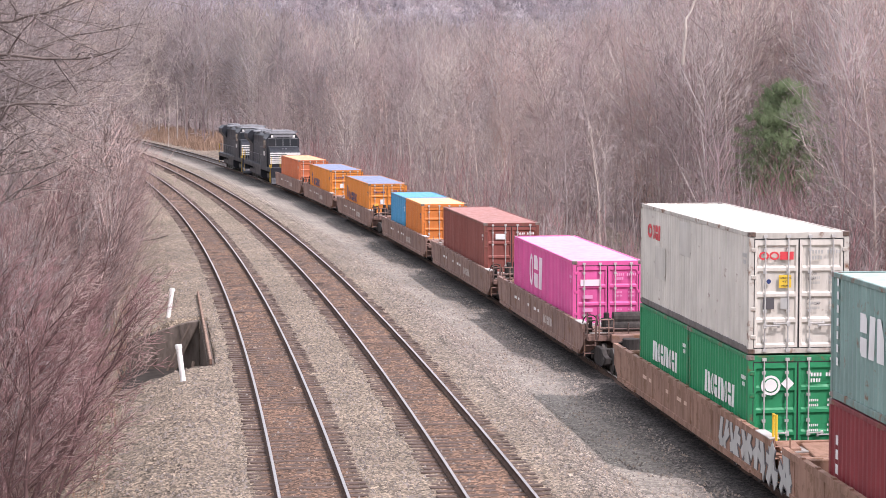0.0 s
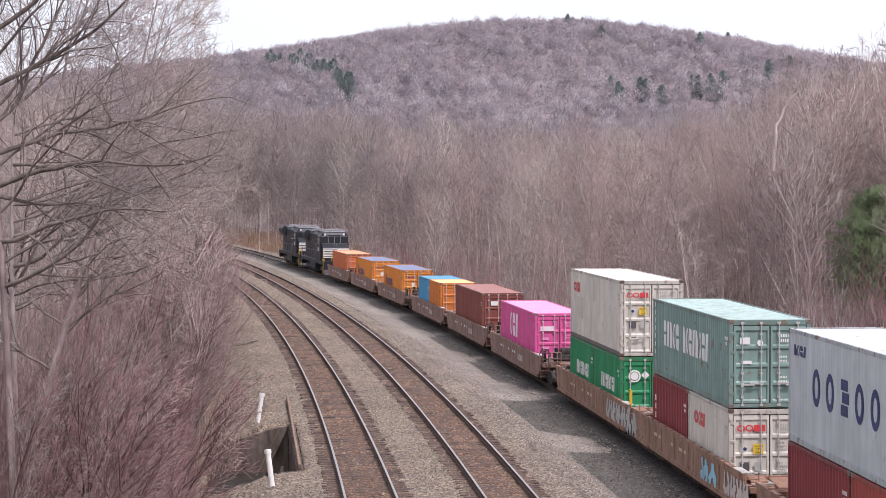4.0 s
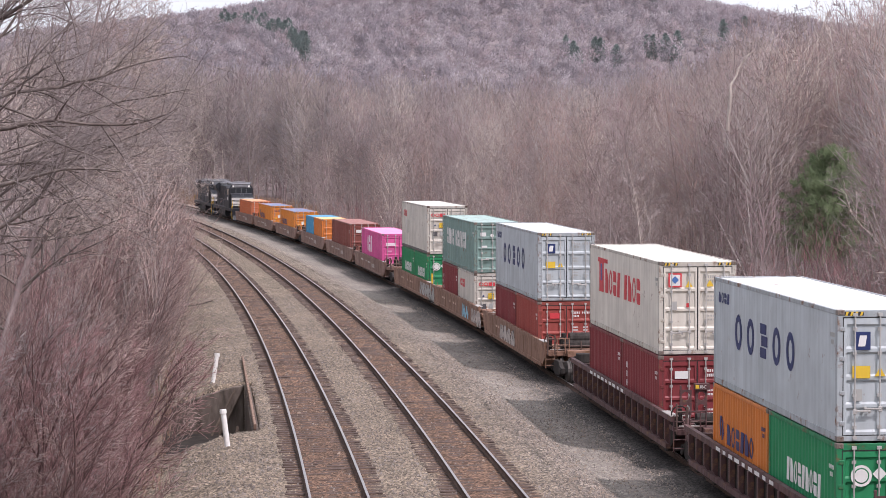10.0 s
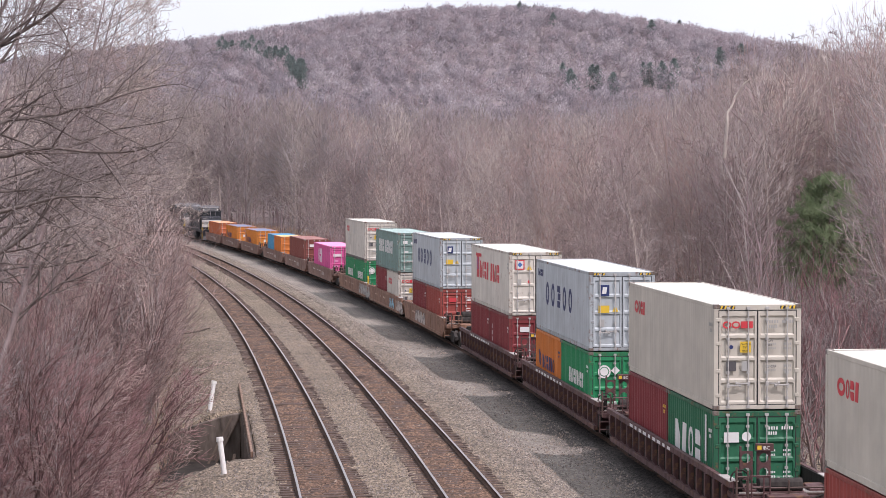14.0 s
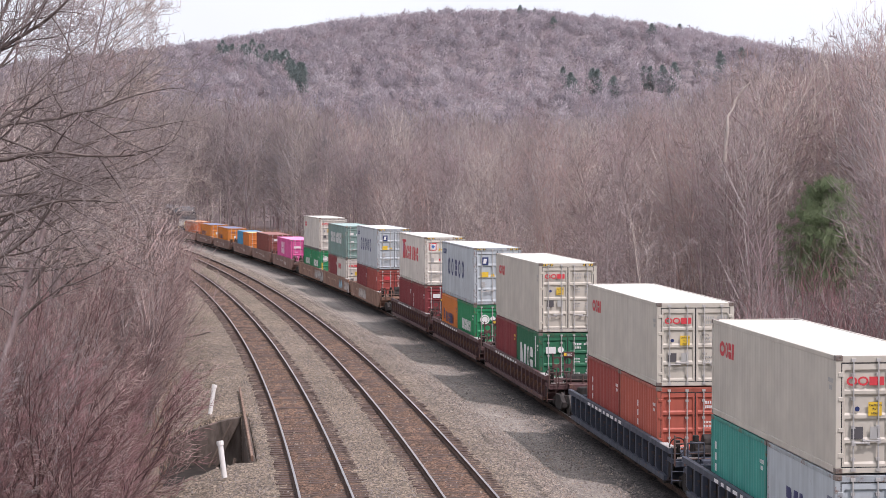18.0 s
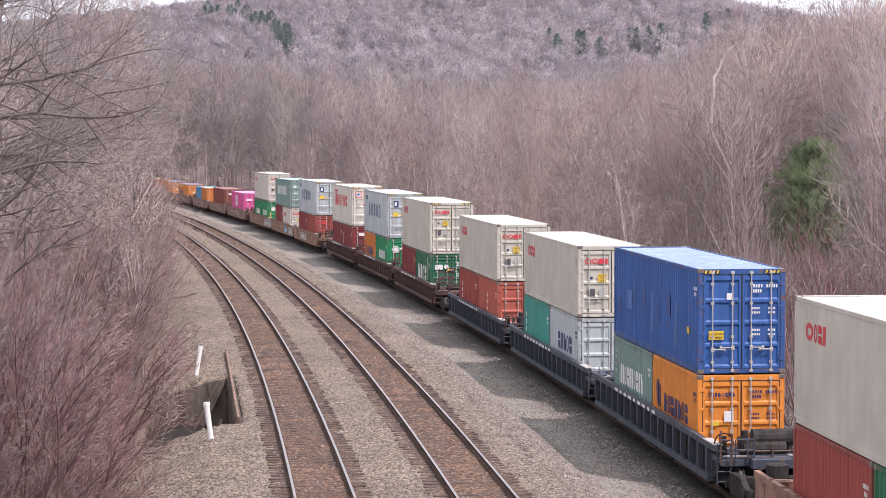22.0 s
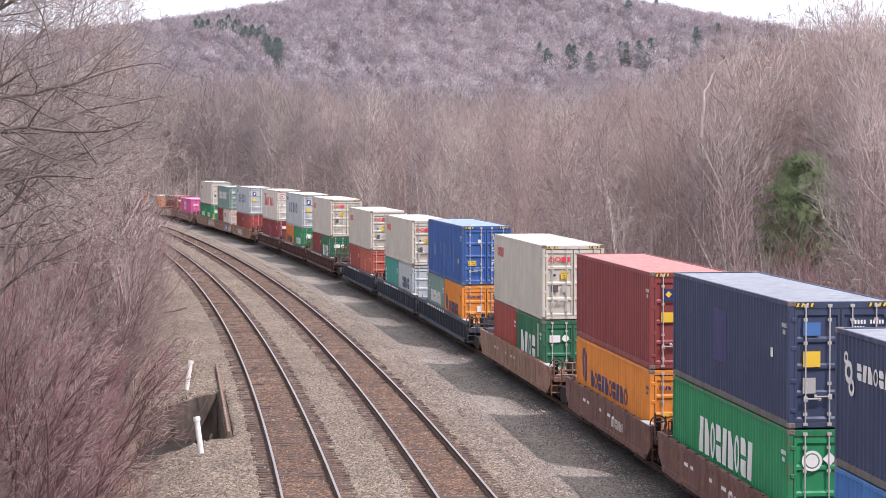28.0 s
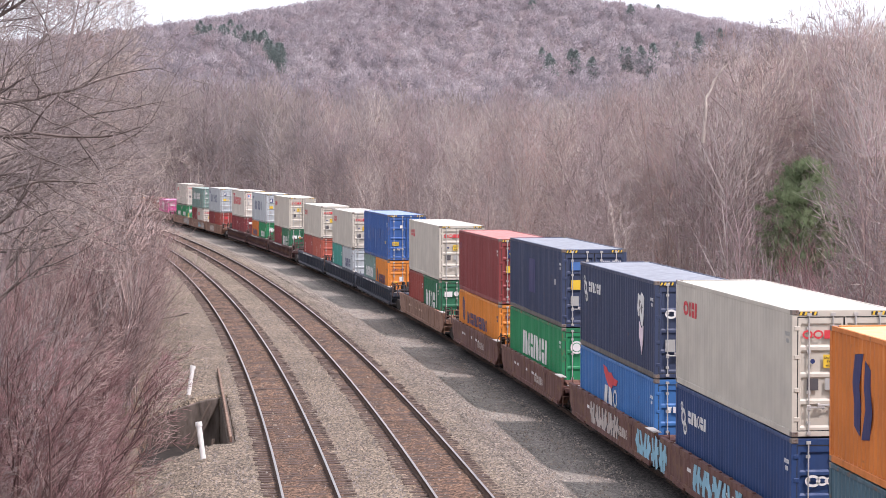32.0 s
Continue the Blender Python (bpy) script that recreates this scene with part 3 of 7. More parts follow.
    for z, a, e, ln, r in named:
        ramble(rng, paths, at(z), unit(np.array([math.cos(a), math.sin(a), math.tan(e)])), ln, r, 1, last, wig, lift, kids, angle, short, step, 0.55, r_min)
    return paths


def wild_meshes(paths, rng, mats, fat=1.0, flat_r=0.0, round_r=0.03):
    """Trunk and crown meshes; boughs take the second material, twigs the third."""
    v, t, _ = sweep_paths(paths[:1], rng, fat, round_r)
    a = tri_mesh("trunk", v, t, [mats[0]])
    v, t, lev = sweep_paths(paths[1:], rng, fat, round_r, flat_r)
    return a, tri_mesh("crown", v, t, list(mats[1:]), np.where(lev > 2, len(mats) - 2, 0))


def thicket(rng, height, stems, fan, lean, kids=(0, 10, 8, 0), last=3, wig=(0, 0.05, 0.07, 0.1, 0.1), lift=(0, 0.02, 0.02, 0.02, 0.0), angle=(0.35, 0.8), short=(0.28, 0.52), r=(0.024, 0.046)):
    """A many-stemmed shrub: long straight shoots that fan upwards."""
    paths = []
    for k in range(stems):
        a, tilt = rng.uniform(0, 6.28), rng.uniform(0.05, fan)
        p = np.array([math.cos(a), math.sin(a), 0]) * rng.uniform(0, 0.5)
        d = unit(np.array([math.cos(a) * tilt + lean[0], math.sin(a) * tilt + lean[1], 1.0]))
        ramble(rng, paths, p, d, height * rng.uniform(0.6, 1.1), rng.uniform(*r), 1, last, wig, lift, (*kids, 0), angle, short, 0.55, 0.5, 0.0046)
    return paths


def thicket_meshes(paths, rng, stem_mat, twig_mat, fat=1.0, flat_r=0.0):
    v, t, _ = sweep_paths([q for q in paths if q[2] == 1], rng, fat)
    a = tri_mesh("stem_clump", v, t, [stem_mat])
    v, t, lev = sweep_paths([q for q in paths if q[2] > 1], rng, fat, 0.03, flat_r)
    return a, tri_mesh("crown", v, t, [stem_mat, twig_mat], (lev > 2).astype(int))


def crown_tree(rng, height, reach, bare_to, limbs, twigs, twig_len, twig_w, trunk_r, up=0.8, lumps=5, limb_w=0.05):
    """A leafless tree seen from afar: trunk, rising limbs and a cloud of twigs whose faces round off like the crown. Verts, tris, material kind, normals."""
    c = np.array([rng.normal(0, 0.15), rng.normal(0, 0.15), height * (1 + bare_to) / 2])
    box = np.array([reach, reach, height * (1 - bare_to) / 2])
    V, T, K, N = [], [], [], []
    pts, rad = trunk_path(rng, height * 0.93, trunk_r, (0, 0), 0.035, 4)
    a = np.arange(3) * 2.094 + rng.uniform(0, 2)
    ring = np.stack([np.cos(a), np.sin(a), np.zeros(3)], 1)
    V.append((pts[:, None, :] + ring[None] * rad[:, None, None]).reshape(-1, 3))
    N.append(np.tile(ring, (5, 1)))
    i, j = np.meshgrid(np.arange(4), np.arange(3), indexing="ij")
    p0, p1 = (i * 3 + j).ravel(), (i * 3 + (j + 1) % 3).ravel()
    T += [np.stack([p0, p1, p1 + 3], 1), np.stack([p0, p1 + 3, p0 + 3], 1)]
    K.append(np.zeros(24))
    k = 15
    lump = rng.normal(0, 1, (lumps, 3))
    lump /= np.linalg.norm(lump, axis=1)[:, None]

    def slivers(p, q_end, w, kind):
        nonlocal k
        n = len(p)
        d = q_end - p
        q = np.cross(d, rng.normal(0, 1, (n, 3)))
        q *= w / (np.linalg.norm(q, axis=1)[:, None] + 1e-9)
        nv = (p - c) / box
        nv = nv / (np.linalg.norm(nv, axis=1)[:, None] + 1e-9) + np.array([0, 0, 0.25]) + rng.normal(0, 0.12, (n, 3))
        nv /= np.linalg.norm(nv, axis=1)[:, None]
        flip = np.sign(np.einsum("ij,ij->i", np.cross(q, d), nv))[:, None]
        q = q * np.where(flip == 0, 1, flip)
        V.append(np.stack([p - q, p + q, q_end], 1).reshape(-1, 3))
        N.append(np.repeat(nv, 3, 0))
        T.append(np.arange(3 * n).reshape(-1, 3) + k)
        K.append(np.full(n, kind))
        k += 3 * n
    # limbs
    f = rng.uniform(bare_to * 0.75, 0.82, limbs)
    a = np.arange(limbs) * 2.4 + rng.normal(0, 0.4, limbs)
    s0 = np.stack([np.interp(f * height * 0.93, pts[:, 2], pts[:, 0]), np.interp(f * height * 0.93, pts[:, 2], pts[:, 1]), f * height * 0.93], 1)
    out = rng.uniform(0.5, 0.95, limbs)
    e0 = np.stack([c[0] + np.cos(a) * out * reach, c[1] + np.sin(a) * out * reach, np.minimum(s0[:, 2] + rng.uniform(0.16, 0.42, limbs) * height, height * 0.98)], 1)
    slivers(s0, e0, limb_w * rng.uniform(0.6, 1.3, (limbs, 1)), 1)
    # twigs
    u = rng.normal(0, 1, (twigs, 3))
    u[:, 2] += 0.35
    u /= np.linalg.norm(u, axis=1)[:, None]
    swell = 0.74 + 0.34 * np.max(u @ lump.T, axis=1)
    rr = rng.uniform(0.25, 1, twigs) ** 0.6 * swell
    p = c + u * rr[:, None] * box
    p[:, 2] = np.maximum(p[:, 2], 0.3)
    d = u * np.array([0.55, 0.55, 0.35]) + np.array([0, 0, up]) + rng.normal(0, 0.3, (twigs, 3))
    d /= np.linalg.norm(d, axis=1)[:, None]
    slivers(p, p + d * twig_len * rng.uniform(0.6, 1.3, (twigs, 1)), twig_w * rng.uniform(0.6, 1.3, (twigs, 1)), 2)
    return np.concatenate(V), np.concatenate(T), np.concatenate(K).astype(int), np.concatenate(N)


def stand(name, templates, x, y, z, size, rng, twig_mats, bark_mats, label, turn=None):
    """A wood as one mesh."""
    VV, TT, MM, NN = [], [], [], []
    off = 0
    for i in range(len(x)):
        v, t, kind, nv = templates[rng.integers(0, len(templates))]
        a = rng.uniform(0, 6.28) if turn is None else rng.normal(0, turn)
        m = np.array([[math.cos(a), -math.sin(a), 0], [math.sin(a), math.cos(a), 0], [0, 0, 1.0]])
        stretch = rng.uniform(0.85, 1.12)
        VV.append(v @ m.T * size[i] * np.array([stretch, stretch, 1.0]) + np.array([x[i], y[i], z[i]]))
        NN.append(nv @ m.T)
        TT.append(t + off)
        MM.append(np.where(kind == 0, len(twig_mats) + rng.integers(0, len(bark_mats)), rng.integers(0, len(twig_mats))))
        off += len(v)
    me = tri_mesh(name, np.concatenate(VV), np.concatenate(TT), [*twig_mats, *bark_mats], np.concatenate(MM), np.concatenate(NN))
    return tagged(new(name, me), label, "woods", kind="stuff")



def pine(rng, height, width):
    """A broad pine: boughs in whorls that end in upturned tufts of needles."""
    tv, tt, _ = sweep_paths([trunk_path(rng, height * 0.95, 0.16, (0, 0), 0.02) + (0,)], rng)
    P, D, C = [], [], []
    for i in range(30):
        f = (i + rng.uniform(0, 0.9)) / 30
        z = height * (0.12 + 0.86 * f)
        reach = width * min(1.0, 0.6 + 1.4 * f) * max(0.02, 1 - (max(0.0, f - 0.3) / 0.72) ** 2.3) ** 0.6
        for j in range(11):
            a = rng.uniform(0, 6.28)
            out = np.array([math.cos(a), math.sin(a), 0])
            ln = reach * rng.uniform(0.72, 1.1)
            for m in range(9):
                g = rng.uniform(0.25, 1.0)
                tuft = np.array([0, 0, z]) + out * ln * g + np.array([0, 0, 0.22 * ln * g * g]) + rng.normal(0, 0.13, 3)
                n = 13
                d = rng.normal(0, 0.6, (n, 3)) + out * 0.5 + np.array([0, 0, 0.8])
                P.append(tuft + rng.normal(0, 0.07, (n, 3)))
                D.append(d / np.linalg.norm(d, axis=1)[:, None])
                C.append(np.tile(unit(out * (0.35 + g) + np.array([0, 0, 0.75]) + rng.normal(0, 0.25, 3)), (n, 1)))
    P, D, C = np.concatenate(P), np.concatenate(D), np.concatenate(C)
    n = len(P)
    q = np.cross(D, rng.normal(0, 1, (n, 3)))
    q *= 0.022 / np.linalg.norm(q, axis=1)[:, None]
    q *= np.where(np.einsum("ij,ij->i", np.cross(q, D), C) < 0, -1, 1)[:, None]
    V = np.stack([P - q, P + q, P + D * rng.uniform(0.16, 0.34, (n, 1))], 1).reshape(-1, 3)
    return tv, tt, V, np.arange(3 * n).reshape(-1, 3), np.repeat(C, 3, 0)


def stamp(templates, places, mats_of):
    """Many trees in one mesh: places are rows of x, y, z, turn, size, template, material offset."""
    VV, TT, MM = [], [], []
    off = 0
    for x, y, z, a, s, ti, mi in places:
        v, t, m = templates[int(ti)]
        c, sn = math.cos(a) * s, math.sin(a) * s
        w = np.empty_like(v)
        w[:, 0] = v[:, 0] * c - v[:, 1] * sn + x
        w[:, 1] = v[:, 0] * sn + v[:, 1] * c + y
        w[:, 2] = v[:, 2] * s + z
        VV.append(w)
        TT.append(t + off)
        MM.append(np.full(len(t), int(mi)))
        off += len(v)
    return np.concatenate(VV), np.concatenate(TT), np.concatenate(MM)


def tree_thing(name, me_trunk, me_crown, label, category, group=""):
    root = tagged(new(name), label, category, group)
    part("trunk", me_trunk, root)
    part("crown", me_crown, root)
    return root


def split_tree(segs, rng, mats, fat=1.0, thick=0.022, mid=0.009):
    tr, cr = [s for s in segs if s[4] == 0], [s for s in segs if s[4] > 0]
    v, t, _ = skin(tr, rng, thick, mid, fat)
    a = tri_mesh("trunk", v, t, [mats[0]])
    v, t, lev = skin(cr, rng, thick, mid, fat)
    return a, tri_mesh("crown", v, t, list(mats[1:]), np.minimum(np.maximum(lev - 1, 0), len(mats) - 2))


def ground_z(x, y):
    s, u = line_coords(np.array([x]), np.array([y]))
    if -25 < u[0] < 29 and -316 < s[0] < 750:
        return float(np.interp(u[0], PU, PZ))
    return float(land(np.array([x]), np.array([y]))[0])


def ground_zs(x, y):
    s, u = line_coords(x, y)
    z = land(x, y)
    return np.where((u > -24) & (u < 28.5) & (s > -316) & (s < 750), np.interp(u, PU, PZ), z)


def bearing_xy(way, d):
    """World x, y at a distance d along a level bearing given as a tangent to the right of straight ahead."""
    c = 1 / math.sqrt(1 + way * way)
    return way * c * d, c * d


def canopy_top(b, d):
    """Height of the woods' canopy above the rails: it climbs with the ground away from the line and on both sides of the valley."""
    e = np.interp(b, [-0.25, -0.15, -0.108, -0.05, 0.012, 0.06, 0.1, 0.125, 0.145, 0.165, 0.2, 0.27], [0.055, 0.052, 0.05, 0.04, 0.037, 0.036, 0.041, 0.048, 0.06, 0.067, 0.074, 0.082])
    return EYE_Z + e * d


def build_woods():
    rng = np.random.default_rng(11)
    near = [crown_tree(rng, 1.0 * h, rng.uniform(2.0, 2.9), 0.1, 22, 560, 0.95, 0.018, 0.08, 0.5, 6, 0.04) for h in rng.uniform(14, 17, 9)]
    mids = [crown_tree(rng, 1.0 * h, rng.uniform(2.6, 3.4), 0.07, 14, 430, 1.15, 0.044, 0.1, 0.5, 6, 0.055) for h in rng.uniform(14, 17, 8)]
    fars = [crown_tree(rng, 1.0 * h, rng.uniform(2.8, 4.0), 0.2, 2, 150, 1.25, 0.23, 0.09, 0.3, 6, 0.07) for h in rng.uniform(9.5, 11.5, 12)]
    brush = [sweep_paths(thicket(rng, rng.uniform(2.6, 5.0), 6, 0.45, (0, 0), (0, 5, 3, 0), 3), rng, 1.15, 0.05, 0.03) for k in range(5)]

    def scatter(n, d0, d1, b0, b1, power=0.5):
        d = d0 + (d1 - d0) * rng.uniform(0, 1, n) ** power
        b = rng.uniform(b0, b1, n)
        c = 1 / np.sqrt(1 + b * b)
        return b * c * d, c * d

    # ranks behind the siding and beside the outer track
    x, y = scatter(1500, 70, 300, -0.25, 0.27, 0.8)
    xe, ye = scatter(260, 116, 190, 0.1, 0.27, 1.0)
    x, y = np.concatenate([x, xe]), np.concatenate([y, ye])
    s, u = line_coords(x, y)
    bb, dd = x / y, np.hypot(x, y)
    ok = (u < -11.0) | (u > 24.5) | ((u > 18.5) & (rng.uniform(0, 1, len(x)) < 0.35))
    ok &= ~((np.abs(bb - 0.18) < 0.03) & (dd < 121)) & ~((np.abs(bb - 0.135) < 0.009) & (dd < 119)) & ~((bb < -0.13) & (dd < 110))
    x, y, u, bb, dd = x[ok], y[ok], u[ok], bb[ok], dd[ok]
    z = ground_zs(x, y)
    tall = np.clip((canopy_top(bb, dd) * rng.uniform(0.66, 1.0, len(x)) - z) / 16.0, 0.5, 1.35) * np.where((u > 18) & (u < 25), 0.72, 1.0)
    stand("near_woods", near, x, y, z - 0.1, tall, rng, M_WOOD, M_BARK, "dense leafless grey-brown woods along the line")
    # middle depth
    x, y = scatter(1500, 230, 640, -0.27, 0.29, 0.8)
    s, u = line_coords(x, y)
    ok = (u < -9.0) | (u > 20.0)
    x, y = x[ok], y[ok]
    z = ground_zs(x, y)
    bb, dd = x / y, np.hypot(x, y)
    tall = np.clip((canopy_top(bb, np.minimum(dd, 430)) * rng.uniform(0.72, 1.0, len(x)) - z) / 16.0, 0.6, 1.7)
    stand("valley_woods", mids, x, y, z - 0.1, tall, rng, M_MID, [M_BARK[0], M_BARK[1], M_BARK[3]], "leafless brown woods filling the valley")
    # the ridge
    x, y = scatter(4600, 850, 1420, -0.25, 0.26, 0.8)
    xe, ye = scatter(900, 1150, 1420, -0.13, 0.15, 1.0)
    xf, yf = scatter(1100, 655, 870, -0.25, 0.26, 1.0)
    x, y = np.concatenate([x, xe, xf]), np.concatenate([y, ye, yf])
    stand("ridge_woods", fars, x, y, ground_zs(x, y) - 0.3, rng.uniform(0.75, 1.15, len(x)), rng, M_FAR, [M_FAR[0], M_FAR[3]], "leafless brown woods covering the far ridge, haze-tinted mauve", 0.4)
    # unseen woods on all other sides of the bridge, added to block low sky light
    n = 700
    ss, uu = rng.uniform(-150, 330, n), np.where(rng.uniform(0, 1, n) < 0.55, -13 - rng.exponential(26, n), 21 + rng.exponential(24, n))
    x, y, _ = on_line(ss, uu)
    ok = ((np.abs(x / np.maximum(y, 1.0)) > 0.36) | (y < 0)) & (np.hypot(x, y) > 9)
    x, y = x[ok], y[ok]
    stand("sky_block_woods", fars, x, y, ground_zs(x, y) - 0.1, rng.uniform(0.95, 1.35, len(x)), rng, M_MID, M_BARK, "leafless woods out of view by the bridge, added to block low sky")
    # saplings crowding the outer track where it bends out of sight
    n = 110
    x, y, _ = on_line(rng.uniform(95, 330, n), -(6.0 + rng.exponential(2.5, n)))
    xt, yt = scatter(150, 90, 170, -0.166, -0.131, 1.0)
    s, u = line_coords(xt, yt)
    x, y = np.concatenate([x, xt[u < -5.3]]), np.concatenate([y, yt[u < -5.3]])
    size = np.concatenate([rng.uniform(0.34, 0.62, n), rng.uniform(0.48, 0.68, len(x) - n)])
    stand("bank_saplings", near, x, y, ground_zs(x, y) - 0.1, size, rng, [M_BARK[0], M_BARK[1], M_SHRUB2], M_BARK, "bare saplings crowding the bank by the bend")

    def brush_bed(name, ss, uu, label, size=(0.6, 1.25), more=None):
        x, y, _ = on_line(ss, uu)
        pl = np.stack([x, y, ground_zs(x, y) - 0.05, rng.uniform(0, 6.28, len(x)), rng.uniform(*size, len(x)), rng.integers(0, 5, len(x)), rng.integers(0, 3, len(x))], 1)
        if more is not None:
            pl = np.concatenate([pl, more])
        v, t, m = stamp(brush, pl, None)
        tagged(new(name, tri_mesh(name, v, t, [M_SHRUB, M_BARK[1], M_BARK[0]], m)), label, "brush", kind="stuff")

    # brush at the edge of the siding, taller below the pine
    xp, yp = scatter(150, 84, 114, 0.14, 0.23, 1.0)
    tall = np.stack([xp, yp, ground_zs(xp, yp) - 0.05, rng.uniform(0, 6.28, 150), rng.uniform(1.0, 1.45, 150), rng.integers(0, 5, 150), rng.integers(0, 3, 150)], 1)
    brush_bed("edge_brush", 35 + 200 * rng.uniform(0, 1, 380) ** 1.1, 16.6 + rng.exponential(2.8, 380), "bare reddish brush at the edge of the woods", more=tall)
    # brush on the bank left of the outer track
    ss = np.concatenate([rng.uniform(36, 150, 80), rng.uniform(150, 420, 150)])
    brush_bed("bank_brush", ss, -(5.6 + rng.exponential(3.5, 230)) - np.where(ss < 80, 1.6, 0) - 0.01 * (ss - 36), "bare reddish brush on the bank by the outer track", (0.6, 1.2))


def build_single_trees():
    rng = np.random.default_rng(21)
    # tall shrubs on the bank near the bridge
    kinds = []
    for k in range(5):
        paths = thicket(rng, rng.uniform(5.8, 7.8), 11, 0.4, (0.36, 0.0))
        kinds.append(thicket_meshes(paths, rng, (M_REDSTEM, M_BARK[1], M_BOUGH, M_REDSTEM, M_BARK[0])[k], (M_SHRUB, M_SHRUB2, M_SHRUB2, M_SHRUB, M_SHRUB2)[k], 1.1))
    made = 0
    while made < 64:
        s, u = rng.uniform(47, 96), -6.8 - 10 * rng.uniform(0, 1) ** 1.3
        if u > -7.6 and 54 < s < 75:
            continue
        x, y, _ = (float(q) for q in on_line(s, u))
        if not -0.26 < x / y < -0.1:
            continue
        ob = tagged(new("shrub"), "tangled leafless reddish shrub on the bank beside the track", "shrub", "shrubs on the bank")
        part("stem_clump", kinds[made % 5][0], ob)
        part("crown", kinds[made % 5][1], ob)
        size = rng.uniform(0.8, 1.25) * (0.42 if u > -9 and s < 78 else 0.75 if u > -9 else 1.0)
        ob.matrix_basis = Matrix.Translation((x, y, ground_z(x, y) - 0.05)) @ Matrix.Rotation(rng.uniform(-0.6, 0.6), 4, 'Z') @ Matrix.Diagonal((size, size, size, 1))
        made += 1
    # a thicker screen where the outer track bends out of sight
    made = 0
    while made < 34:
        s, u = rng.uniform(78, 150), -5.8 - 9 * rng.uniform(0, 1)
        x, y, _ = (float(q) for q in on_line(s, u))
        if not -0.17 < x / y < -0.129:
            continue
        ob = tagged(new("shrub"), "tall leafless shrub screening the bend of the track", "shrub", "shrubs on the bank")
        part("stem_clump", kinds[made % 5][0], ob)
        part("crown", kinds[made % 5][1], ob)
        size = rng.uniform(0.75, 1.1)
        ob.matrix_basis = Matrix.Translation((x, y, ground_z(x, y) - 0.05)) @ Matrix.Rotation(rng.uniform(-0.8, 0.8), 4, 'Z') @ Matrix.Diagonal((size, size, size, 1))
        made += 1
    low = []
    for k in range(3):
        paths = thicket(rng, rng.uniform(2.6, 3.4), 11, 0.6, (0.3, -0.05), (0, 8, 6, 0), r=(0.012, 0.024))
        low.append(thicket_meshes(paths, rng, (M_SHRUB2, M_BARK[1], M_REDSTEM)[k], (M_SHRUB2, M_SHRUB, M_SHRUB)[k], 1.2))
    for i in range(62):
        s, u = rng.uniform(49, 76), -6.2 - rng.uniform(0, 3.2)
        if i > 21:
            s, u = rng.uniform(38, 60), -6.4 - rng.uniform(0, 4.0)
        x, y, _ = (float(q) for q in on_line(s, u))
        ob = tagged(new("shrub"), "low leafless shrub beside the culvert", "shrub", "shrubs on the bank")
        part("stem_clump", low[i % 3][0], ob)
        part("crown", low[i % 3][1], ob)
        ob.matrix_basis = Matrix.Translation((x, y, ground_z(x, y) - 0.05)) @ Matrix.Rotation(rng.uniform(0, 6.28) if i < 22 else rng.uniform(-0.5, 0.9), 4, 'Z')
    # taller branching saplings with dark red stems among the shrubs
    red = []
    for k in range(4):
        paths = wild_tree(rng, rng.uniform(5.8, 7.2), 0.06, 15, 3.0, 0.12, (0.7, 1.5), 0.2, (0.2, 0), 0.07, 4, (0, 0.06, 0.08, 0.1, 0.12), (0, 0.02, 0.02, 0.02, 0.02), (0, 8, 6, 0, 0), (0.35, 0.8), (0.32, 0.58), (), 0.0055, 0.5)
        red.append(wild_meshes(paths, rng, (M_REDSTEM, M_REDSTEM, (M_SHRUB2, M_SHRUB, M_BARK[0], M_SHRUB)[k]), 1.1))
    made = 0
    while made < 54:
        s, u = rng.uniform(42, 92), -6.4 - 6.5 * rng.uniform(0, 1)
        near_by = made > 29
        if near_by:
            s, u = rng.uniform(36, 56), -5.8 - 6 * rng.uniform(0, 1)
        x, y, _ = (float(q) for q in on_line(s, u))
        if not -0.25 < x / y < (-0.158 if near_by else -0.125):
            continue
        ob = tree_thing("sapling", *red[made % 4], "slender leafless sapling with dark red stems on the bank", "sapling", "saplings on the bank")
        size = rng.uniform(0.8, 1.1) if near_by else rng.uniform(0.6, 1.0) * (0.65 if u > -8.5 and s < 76 else 1.0)
        ob.matrix_basis = Matrix.Translation((x, y, ground_z(x, y) - 0.05)) @ Matrix.Rotation(radians(rng.uniform(2, 12)), 4, 'Y') @ Matrix.Rotation(rng.uniform(-0.7, 0.7), 4, 'Z') @ Matrix.Diagonal((size, size, size, 1))
        made += 1
    # large bare trees on the bank, their long crooked boughs reaching out over the track
    big = []
    for k in range(4):
        paths = wild_tree(rng, 18.0, 0.13, 16, 5.4, 0.38, (-0.1, 0.8), 0.0, (0.06, 0), 0.05, 4, kids=(0, 9, 5, 3, 0), r_min=0.005)
        big.append(wild_meshes(paths, rng, (M_BARK[1], M_BOUGH, (M_BARK[0], M_SHRUB2, M_BARK[2], M_BARK[0])[k]), 1.1))
